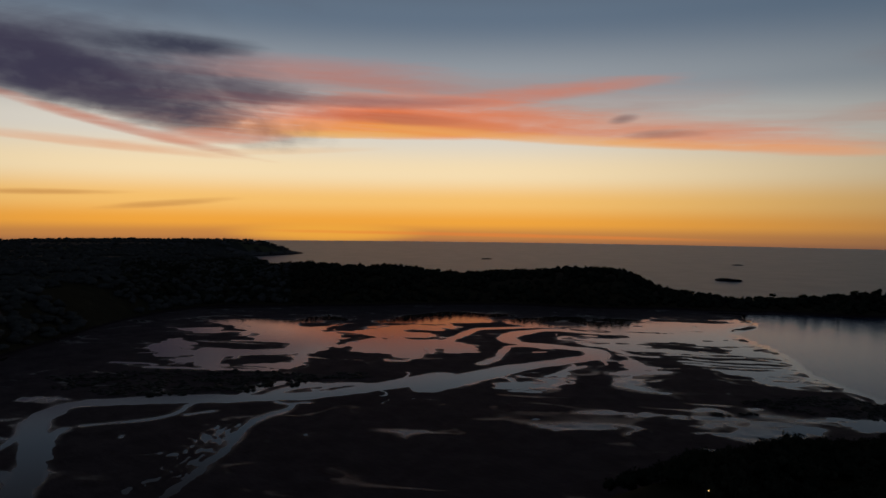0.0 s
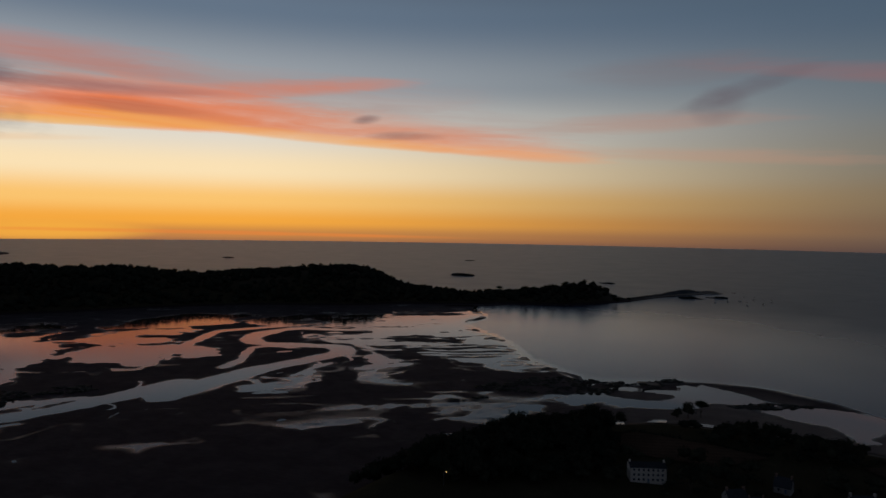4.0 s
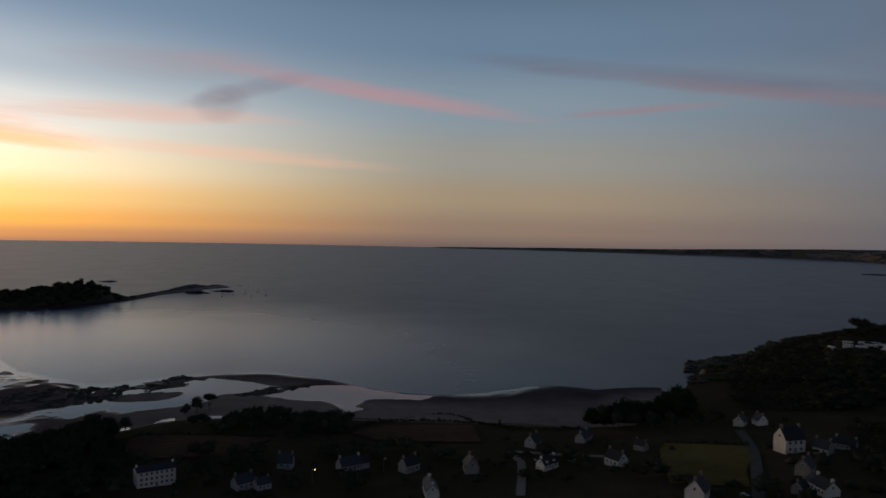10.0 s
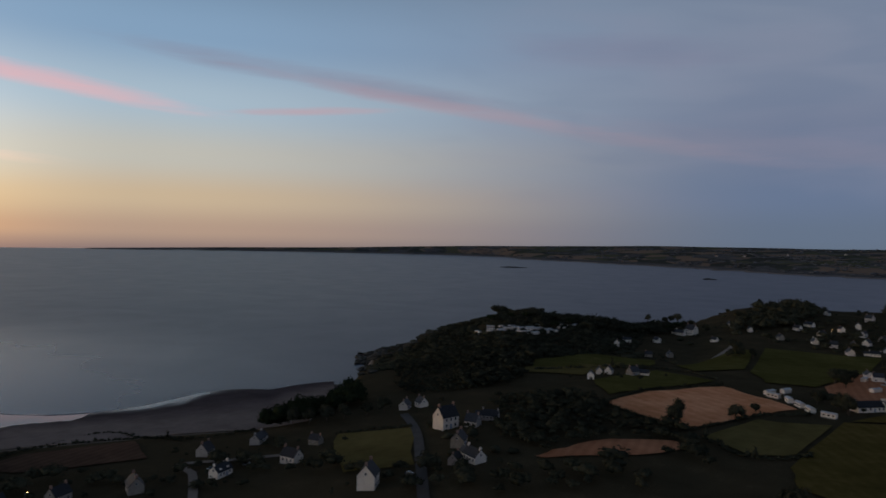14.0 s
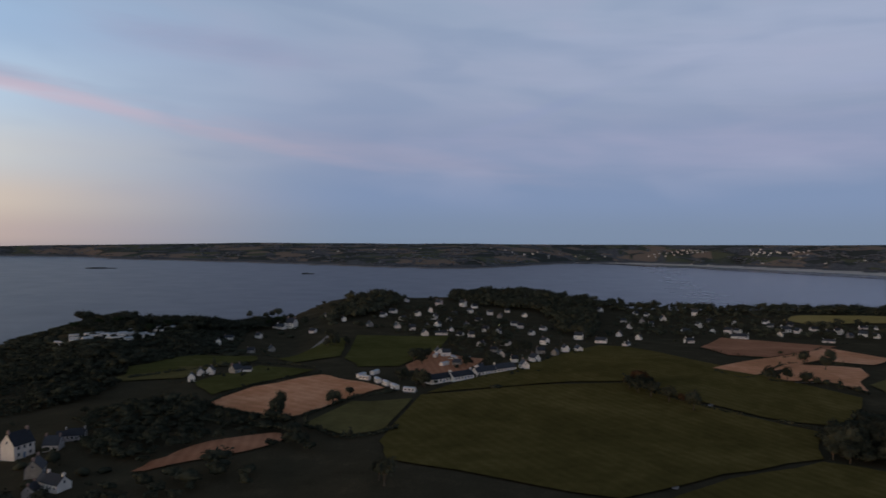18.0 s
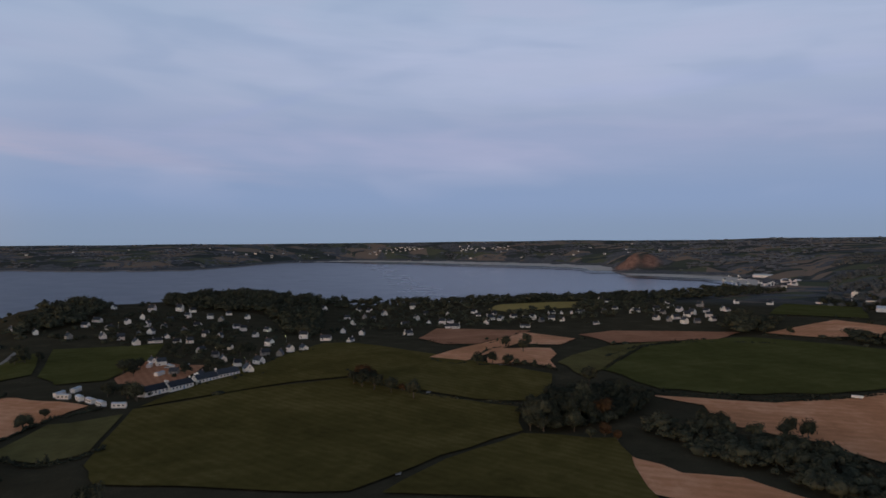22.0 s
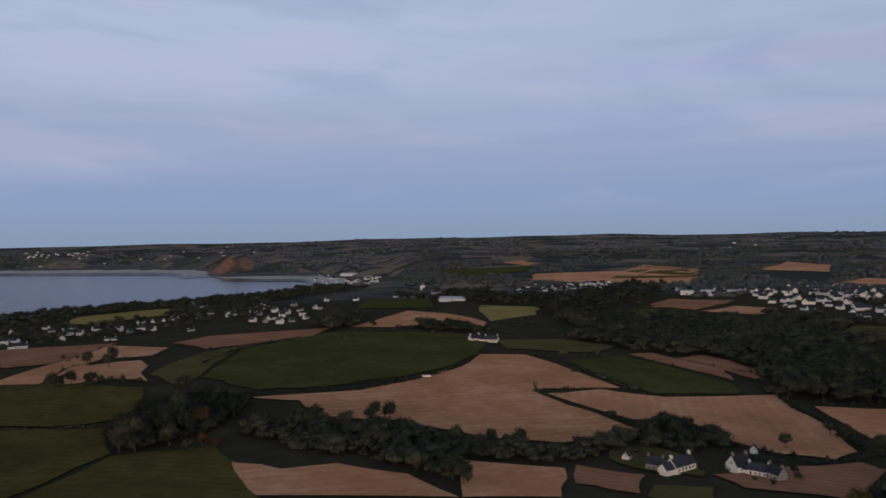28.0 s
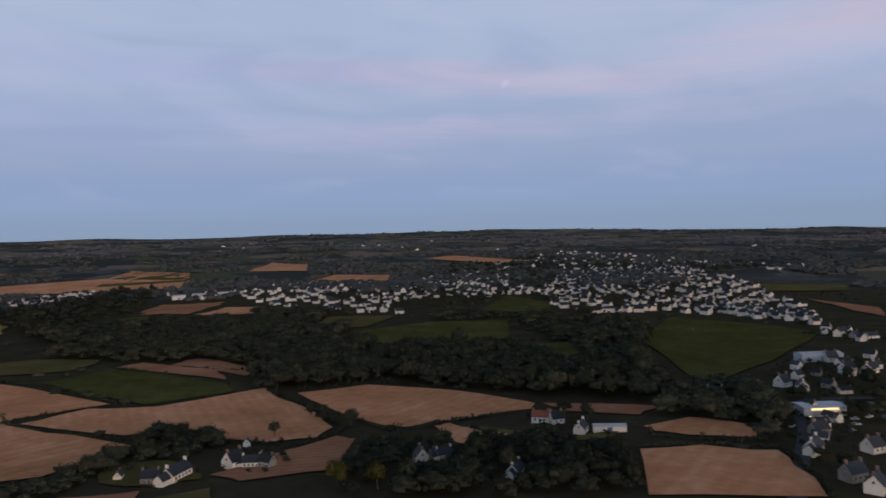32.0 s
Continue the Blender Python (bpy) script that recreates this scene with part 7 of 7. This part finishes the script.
hall(-178, -548, 12, 30, 12, 4.5, 0.2, CLADDING, CLADDING, "long white shed with a low metal roof", "shed", 6)
hall(813, -729, 42, 40, 18, 3.6, 0.3, CLADDING, CLADDING, "long greenhouse with a pale roof", "greenhouse", 8)
hall(820, -855, 38, 60, 18, 3.6, 0.3, CLADDING, CLADDING, "long greenhouse with a pale roof", "greenhouse", 10)
hall(597, -1034, 28, 20, 10, 5.5, 0.3, RENDER, CLADDING, "white workshop building with a pale roof", "workshop", 4)
hall(572, -1051, 28, 20, 10, 5.5, 0.3, RENDER, CLADDING, "white workshop building with a pale roof", "workshop", 4)
hall(541, -1072, 28, 18, 10, 5.0, 0.3, RENDER, CLADDING, "white workshop building with a pale roof", "workshop", 4)
hall(-20, -359, 5, 16, 5, 2.6, 0.3, RENDER, CLADDING, "low pale farm shed with a metal roof", "shed", 4)
hall(-88, -890, 5, 40, 9, 4.0, 0.3, RENDER, SLATE_ROOF, "long white terrace at the foot of the town", "terrace", 9)
hall(-45, -868, 5, 26, 9, 4.0, 0.3, RENDER, SLATE_ROOF, "long white terrace at the foot of the town", "terrace", 6)
hall(2051, -1369, 30, 60, 25, 6, 0.3, RENDER, CLADDING, "long pale hall near the far beach", "hall", 5)
hall(1815, -1296, 30, 50, 22, 6, 0.3, RENDER, CLADDING, "long pale hall near the far beach", "hall", 5)
market = hall(-127, -392, 12, 22, 12, 4.2, 0.12, CLADDING, CLADDING, "low shop building with a lit front", "shop", 5)
part("lit_sign", box(-7, 7, 6.05, 6.2, 3.0, 3.9), LIT_PANE, market, "glowing strip over the shop front")

trailer = new("farm_trailer")
part("bed", box(-3.2, 3.2, -1.2, 1.2, 0.9, 2.1), RENDER, trailer, soft=0.05)
part("drawbar", box(3.2, 4.8, -0.1, 0.1, 0.8, 1.0), STEEL, trailer)
for px in (-1.6, 1.6):
    for py in (-1.15, 1.15):
        part("wheel", ([(px + 0.5 * math.cos(t), py + d, 0.5 + 0.5 * math.sin(t)) for d in (-0.15, 0.15) for t in np.arange(10) * 0.62832],
                       [(k, (k + 1) % 10, 10 + (k + 1) % 10, 10 + k) for k in range(10)] + [tuple(range(9, -1, -1)), tuple(range(10, 20))]), STEEL, trailer)
tagged(trailer, "white farm trailer at the edge of the stubble", "trailer")
trailer.matrix_basis = pose(390, -324, ground_z(390, -324) + 0.5, 0, 0, 45)

# ---- roads and lanes ----
road([(194, 192), (224, 224), (264, 268), (287, 302)], 5.0, ROAD, "narrow asphalt road between the houses")
road([(140, 271), (162, 314), (165, 332), (202, 300)], 4.0, TRACK, "pale lane between the gardens")
road([(-76, -259), (-109, -356), (-125, -415), (-166, -425)], 6.0, ROAD, "asphalt road past the shop")
road([(-125, -415), (-211, -404)], 9.0, TRACK, "pale car park beside the shop")
road([(550, 249), (651, 262), (694, 269)], 5.0, TRACK, "pale road towards the village")
road([(527, -151), (496, -90), (379, -45), (289, -30)], 2.5, TRACK, "faint track through the crop")


# ---- parked cars ----
car = new("car")
part("body", box(-2.0, 2.0, -0.85, 0.85, 0.3, 0.95), CAR_PAINT, car, soft=0.12)
part("cabin", ([(-1.5, -0.75, 0.95), (1.0, -0.75, 0.95), (1.0, 0.75, 0.95), (-1.5, 0.75, 0.95), (-1.1, -0.62, 1.45), (0.4, -0.62, 1.45), (0.4, 0.62, 1.45), (-1.1, 0.62, 1.45)],
               box(0, 1, 0, 1, 0, 1)[1]), DARK_GLASS, car)
for px in (-1.25, 1.25):
    for py in (-0.82, 0.82):
        part("wheel", ([(px + 0.32 * math.cos(t), py + d, 0.32 + 0.32 * math.sin(t)) for d in (-0.1, 0.1) for t in np.arange(8) * 0.7854],
                       [(k, (k + 1) % 8, 8 + (k + 1) % 8, 8 + k) for k in range(8)] + [tuple(range(7, -1, -1)), tuple(range(8, 16))]), STEEL, car)
tagged(car, "parked car beside the houses", "car", "parked cars")
SPOTS = [(-139, -378), (-147, -382), (-154, -381), (-163, -387), (-171, -385), (-136, -368), (-130, -356), (207, 213), (215, 222), (170, 311), (184, 303), (579, 104), (568, 117), (591, 125), (556, 108), (545, 120),
         (-106, -364), (-103, -378), (-151, -396), (-143, -405), (222, -246), (207, -258)]
for n, (x, y) in enumerate(SPOTS):
    m = pose(x, y, ground_z(x, y) + 0.45, 0, 0, 37 * n)
    if n:
        copy_thing(car, m)
    else:
        car.matrix_basis = m


# ---- street lamps, lit at dusk ----
def street_lamp(glow, words):
    root = new("street_lamp")
    part("post", box(-0.09, 0.09, -0.09, 0.09, -0.5, 6.0), STEEL, root)
    part("arm", box(-0.06, 1.3, -0.06, 0.06, 5.9, 6.05), STEEL, root)
    part("lamp_head", box(0.8, 1.35, -0.17, 0.17, 5.85, 5.98), glow, root, "glowing lamp head")
    return tagged(root, words, "street lamp", "street lamps of the village")


for glow, words, spots in ((LIME, "street lamp with a pale green glow", [(742, 56), (682, 34), (774, 104), (559, 58)]),
                           (AMBER, "street lamp with an amber glow", [(814, 217), (536, 64), (625, 89), (876, 88), (-127, -371), (-114, -361), (-118, -696), (-29, -931), (14, -999), (-159, -1038), (-218, -930), (87, -1012), (145, -930)])):
    first = None
    for n, (x, y) in enumerate(spots):
        m = pose(x, y, ground_z(x, y), 0, 0, 53 * n)
        if first is None:
            first = street_lamp(glow, words)
            first.matrix_basis = m
        else:
            copy_thing(first, m)

# ---- lamps lit outside houses on the near slope ----
for x, y in ((-112, 300), (-92, 318), (-88, 285), (96, 330), (60, 322)):
    m = pose(x, y, ground_z(x, y), 0, 0, 30)
    tagged(copy_thing(first, m), group="lamps on the near slope")

# ---- the tidal flat: bars of dark sand with water between them ----
def lattice(x, y, size, seed):
    """Smooth noise between -1 and 1 with features of that size."""
    grid = np.random.default_rng(seed).uniform(-1, 1, (256, 256))
    u, v = x / size + 1000, y / size + 1000
    i, j = np.floor(u).astype(int), np.floor(v).astype(int)
    a, b = smooth(u - i), smooth(v - j)
    i, j = i % 256, j % 256
    k, m = (i + 1) % 256, (j + 1) % 256
    return (grid[i, j] * (1 - a) + grid[k, j] * a) * (1 - b) + (grid[i, m] * (1 - a) + grid[k, m] * a) * b


def within(points, x, y, reach, closed=True):
    """How deep x, y lie inside the outline (or how near the line), in metres."""
    p = curve_through(points, 9.0, closed)
    out = np.full(x.shape, -reach)
    (x0, y0), (x1, y1) = p.min(0) - reach, p.max(0) + reach
    near = np.nonzero((x > x0) & (x < x1) & (y > y0) & (y < y1))[0]
    if not len(near):
        return out, near, None
    px, py = x[near], y[near]
    best, along = np.full(px.shape, 1e9), np.zeros(px.shape)
    n = len(p)
    for s in range(n if closed else n - 1):
        a, b = p[s], p[(s + 1) % n]
        d = b - a
        t = np.clip(((px - a[0]) * d[0] + (py - a[1]) * d[1]) / (d @ d + 1e-9), 0, 1)
        q = np.hypot(px - a[0] - t * d[0], py - a[1] - t * d[1])
        along = np.where(q < best, (s + t) / n, along)
        best = np.minimum(best, q)
    if closed:
        best = np.where(inside(p, px, py), best, -best)
    out[near] = np.maximum(best if closed else -best, -reach)
    return out, near, along


f_az = np.radians(np.arange(-88.0, 38.0, 0.075))
f_r = 236 * (1135 / 236) ** (np.arange(330) / 329)
fx, fy = (f_r[:, None] * np.sin(f_az)[None]).ravel(), (f_r[:, None] * np.cos(f_az)[None]).ravel()
f_base = land(fx, fy)
warp_x = fx + 9 * lattice(fx, fy, 38, 1) + 3 * lattice(fx, fy, 12, 2)
warp_y = fy + 9 * lattice(fx, fy, 41, 3) + 3 * lattice(fx, fy, 13, 4)
depth = np.full(fx.shape, -22.0)
for points, full in SHEETS:
    depth = np.maximum(depth, np.minimum(within(points, warp_x, warp_y, 22)[0], full))
for points, full in BARS:
    depth = np.minimum(depth, np.maximum(-within(points, warp_x, warp_y, 22)[0], -full))
# the ebb draws the sand out into tongues towards the sea
ebb_u, ebb_v = fx * 0.86 + fy * 0.5, fy * 0.86 - fx * 0.5
calm = 1 - 0.75 * smooth((np.degrees(np.arctan2(fx, fy)) + 8) / 12)
depth = depth + calm * (5.5 * lattice(ebb_u * 0.45, ebb_v, 17, 5) + 4.0 * lattice(ebb_u * 0.5, ebb_v, 8, 6)) + 3.0 * calm * lattice(ebb_u * 0.6, ebb_v, 3.6, 7)
# threads of water running between the sheets
thread = 2.4 - 34 * np.abs(lattice(ebb_u * 0.5 + 4 * lattice(fx, fy, 22, 18), ebb_v, 21, 19)) - 5 * np.clip(lattice(fx, fy, 60, 20), 0, 1)
depth = np.maximum(depth, np.minimum(np.where(calm > 0.9, thread, -22.0), (depth + 17) * 0.8))
# sand ripples where the flat meets the sea
rippled = np.exp(-((fx + 195) / 75) ** 2 - ((fy - 672) / 42) ** 2)
crest = np.sin((fy * 0.93 - fx * 0.36 + 9 * lattice(fx, fy, 60, 8) + 3 * lattice(fx, fy, 21, 9)) / 2.1)
depth = depth + rippled * (6.0 * crest - 3.0)
for points, full in FEATHERS:
    d = within(points, fx, fy, 22)[0]
    teeth = np.sin((fy * 0.75 + fx * 0.66 + 6 * lattice(fx, fy, 16, 10) + 2.5 * lattice(fx, fy, 5, 11)) / 1.15)
    depth = np.maximum(depth, np.minimum(d, full) - 6.2 + 2.6 * teeth + 5.0 * lattice(fx, fy, 7, 12) + 3.0 * lattice(fx, fy, 2.6, 21))
for points, wide_a, wide_b in RUNS:
    d, near, along = within(points, fx + 0.28 * (warp_x - fx), fy + 0.28 * (warp_y - fy), 60, False)
    if near is None or not len(near):
        continue
    half = np.full(fx.shape, wide_a / 2.0)
    half[near] = (wide_a + (wide_b - wide_a) * along) * 0.36
    half = half * (1 + 0.22 * lattice(fx, fy, 26, 13))
    depth = np.maximum(depth, np.minimum(d + half, 8) + 0.16 * np.minimum(half, 8) * lattice(ebb_u * 0.5, ebb_v, 9, 14))
# the water stands level with the sea at its edge and rises a little up the flat
beachward = smooth((np.degrees(np.arctan2(fx, fy)) + 22) / 15)
level = np.minimum(f_base + 0.62, 0.05 + 0.9 * smooth((-fx - 100) / 420)) * (1 - beachward) + (f_base + 0.62) * beachward
level = np.minimum(np.maximum(level, 0.05), 0.05 + np.clip(f_base + 0.42, 0, 9) - 0.16 * smooth((-0.4 - f_base) / 0.3))
level = level - 0.3 * smooth((np.degrees(np.arctan2(fx, fy)) - 6) / 6) * smooth((-0.30 - f_base) / 0.12)
depth = np.maximum(depth, (-0.30 - f_base) * 22 + calm * (6 * lattice(ebb_u * 0.4, ebb_v, 19, 16) + 3 * lattice(ebb_u * 0.5, ebb_v, 8, 17)))
depth = np.where(f_base < -0.36, np.maximum(depth, 2.5), depth)
brim = depth.copy()
# the pools nearest the shore have all but drained away and leave damp sand
drained = smooth((fx + 300) / 60) * smooth((-75 - fx) / 40) * smooth((610 - fy) / 50) * smooth((f_base + 0.25) / 0.2)
depth = depth - 9.0 * drained
sand_top = level - np.clip(depth, -7, 7) * 0.028 + 0.03 * lattice(fx, fy, 7, 15)
cols = len(f_az)
open_flat = (f_base.reshape(len(f_r), cols) < 2.2) & (f_base.reshape(len(f_r), cols) > -1.2)
keep = open_flat[:-1, :-1] & open_flat[1:, 1:] & open_flat[1:, :-1] & open_flat[:-1, 1:]


def sheet(name, height, step, mat, label, category, top=2.2, shore_end=90.0):
    """A grid over the flat, every so many rings and columns."""
    rows_at, cols_at = np.arange(0, len(f_r), step), np.arange(0, cols, step)
    index = (rows_at[:, None] * cols + cols_at[None])
    used = keep[np.minimum(rows_at[:-1, None], len(f_r) - 2), np.minimum(cols_at[None, :-1], cols - 2)]
    used = used & (np.degrees(f_az)[cols_at][None, :-1] < shore_end)
    used = used & (f_base.reshape(len(f_r), cols)[np.ix_(rows_at[:-1], cols_at[:-1])] < top)
    i, j = np.nonzero(used)
    m = len(cols_at)
    faces = np.stack([i * m + j, (i + 1) * m + j, (i + 1) * m + j + 1, i * m + j + 1], 1)
    pick, flat = np.unique(faces, return_inverse=True)
    at = index.ravel()[pick]
    co = np.stack([fx[at], fy[at], height[at]], 1)
    me = bpy.data.meshes.new(name)
    me.vertices.add(len(co))
    me.vertices.foreach_set("co", co.ravel())
    me.loops.add(faces.size)
    me.loops.foreach_set("vertex_index", flat.ravel()[::1].astype(np.int32))
    me.polygons.add(len(faces))
    me.polygons.foreach_set("loop_start", np.arange(0, faces.size, 4, dtype=np.int32))
    me.update(calc_edges=True)
    me.flip_normals()
    me.polygons.foreach_set("use_smooth", [True] * len(faces))
    me.materials.append(mat)
    if mat is FLAT:
        me.attributes.new("wetness", "FLOAT", "POINT").data.foreach_set("value", wetness[at].astype(np.float32))
    return tagged(new(name, me), label, category, kind="structure")


wetness = (1 - 0.75 * smooth((np.degrees(np.arctan2(fx, fy)) - 26) / 8)) * np.clip(smooth((brim + 7.5) / 8.5) * (0.72 + 0.45 * lattice(ebb_u * 0.4, ebb_v, 24, 31) + 0.25 * lattice(ebb_u * 0.3, ebb_v, 9, 32)), 0, 1)
FLAT = bpy.data.materials.new("wet_tidal_sand")
FLAT.use_nodes = True
q = Net(FLAT.node_tree)
qb = FLAT.node_tree.nodes["Principled BSDF"]
damp = q.node("ShaderNodeAttribute", attribute_name="wetness").outputs["Fac"]
qpos = q.node("ShaderNodeNewGeometry").outputs["Position"]
qmap = q.node("ShaderNodeMapping")
FLAT.node_tree.links.new(qpos, qmap.inputs[0])
qmap.inputs["Rotation"].default_value, qmap.inputs["Scale"].default_value = (0, 0, radians(-30)), (0.35, 1.5, 1)
qmid, qfine = q.noise(qpos, 0.05, 5.0, 0.6, 0.4), q.noise(qmap.outputs[0], 0.5, 4.0, 0.6, 0.5)
dry_sand = q.ramp(q.math("ADD", q.math("MULTIPLY", qmid, 0.6), q.math("MULTIPLY", qfine, 0.4)), [(0.3, (0.048, 0.036, 0.040)), (0.7, (0.090, 0.069, 0.075))])
beach_sand = q.ramp(q.math("ADD", q.math("MULTIPLY", qmid, 0.6), q.math("MULTIPLY", qfine, 0.4)), [(0.3, (0.17, 0.135, 0.12)), (0.7, (0.26, 0.215, 0.19))])
qsep = q.node("ShaderNodeSeparateXYZ")
FLAT.node_tree.links.new(qpos, qsep.inputs[0])
dry_sand = q.mix(q.math("MULTIPLY", q.span(qsep.outputs[0], -110.0, 40.0), q.span(qsep.outputs[2], 0.5, 1.3)), dry_sand, beach_sand)
q.put(qb.inputs["Base Color"], q.mix(damp, dry_sand, (0.026, 0.019, 0.020, 1)))
q.put(qb.inputs["Roughness"], q.span(q.math("ADD", damp, q.math("MULTIPLY", q.math("SUBTRACT", qfine, 0.5), 0.35)), 0.15, 1.0, 0.75, 0.16))
q.put(qb.inputs["Specular IOR Level"], q.span(damp, 0.1, 0.9, 0.02, 0.22))
qu = q.node("ShaderNodeBump")
qu.inputs["Strength"].default_value, qu.inputs["Distance"].default_value = 0.16, 0.15
q.put(qu.inputs["Height"], qfine)
q.put(qb.inputs["Normal"], qu.outputs[0])

sheet("tidal_flat", sand_top, 1, FLAT, "dark wet sand flat cut by channels and ripples at low tide", "tidal flat")
sheet("tidal_water", level, 6, POOL, "still shallow water left on the sand by the tide", "tidal water", 1.6, 40.0)

# ---- the wide wet beach at the head of the far bay, and the dry strand behind it ----
for a0, a1 in ((89.0, 113.5), (114.8, 126.5)):
    az = np.linspace(a0, a1, 60)
    width = table(az, FLATS)
    for inset, share, mat, words in ((0.72, 0.27, SHEEN, "wide wet sand at the head of the bay"), (0.26, 0.26, FRAME_SAND, "pale dry strand at the head of the bay")):
        q = table(az, FAR_SHORE) - inset * width
        line = np.stack([q * np.sin(np.radians(az)), q * np.cos(np.radians(az))], 1)
        ob = ribbon("beach", line, np.maximum(share * width, 14), mat, 0.0, words, "beach", level=1.75 + 0.4 * (mat is FRAME_SAND))

# ---- the line of surf along the beach ----
FOAM = material("surf_foam", [(0.22, 0.23, 0.25), (0.42, 0.43, 0.45)], 0.3, 2.0, 0.7, 0.2, coords="World")
surf_az = np.linspace(7, 38, 190)
surf_r = np.linspace(470, 800, 660)
surf_line = []
for a in surf_az:
    h = land(surf_r * math.sin(radians(a)), surf_r * math.cos(radians(a)))
    out = surf_r[np.nonzero(h > -0.34)[0][-1]] if (h > -0.34).any() else 520.0
    surf_line.append(out)
surf_line = np.convolve(np.pad(surf_line, 3, mode="edge"), np.ones(7) / 7, mode="valid")
surf_xy = np.stack([surf_line * np.sin(np.radians(surf_az)), surf_line * np.cos(np.radians(surf_az))], 1)
ribbon("surf", surf_xy, 0.35 + 0.6 * np.clip(lattice(surf_xy[:, 0], surf_xy[:, 1], 19, 41) + 0.3, 0, 1), FOAM, 0.0, "thin white line of surf along the beach", "surf", level=0.14)

# ---- shrubs in the gardens of the nearer houses ----
rng_garden = np.random.default_rng(31)
shrubs = []
for hx, hy in HOMES:
    if math.hypot(hx, hy) > 1050:
        continue
    for _ in range(4):
        a, q = rng_garden.uniform(0, 6.283), rng_garden.uniform(7.5, 17)
        x, y = hx + q * math.cos(a), hy + q * math.sin(a)
        if min((x - p) ** 2 + (y - o) ** 2 for p, o in HOMES) < 46:
            continue
        t = rng_garden.uniform(1.2, 4.2)
        shrubs.append((x, y, ground_z(x, y) + 0.4 * t, t * rng_garden.uniform(0.45, 0.8), t * 0.6))
planted("garden_shrubs", BUSH, shrubs, LEAF, "dark shrubs and small trees in the house gardens", "shrubs")
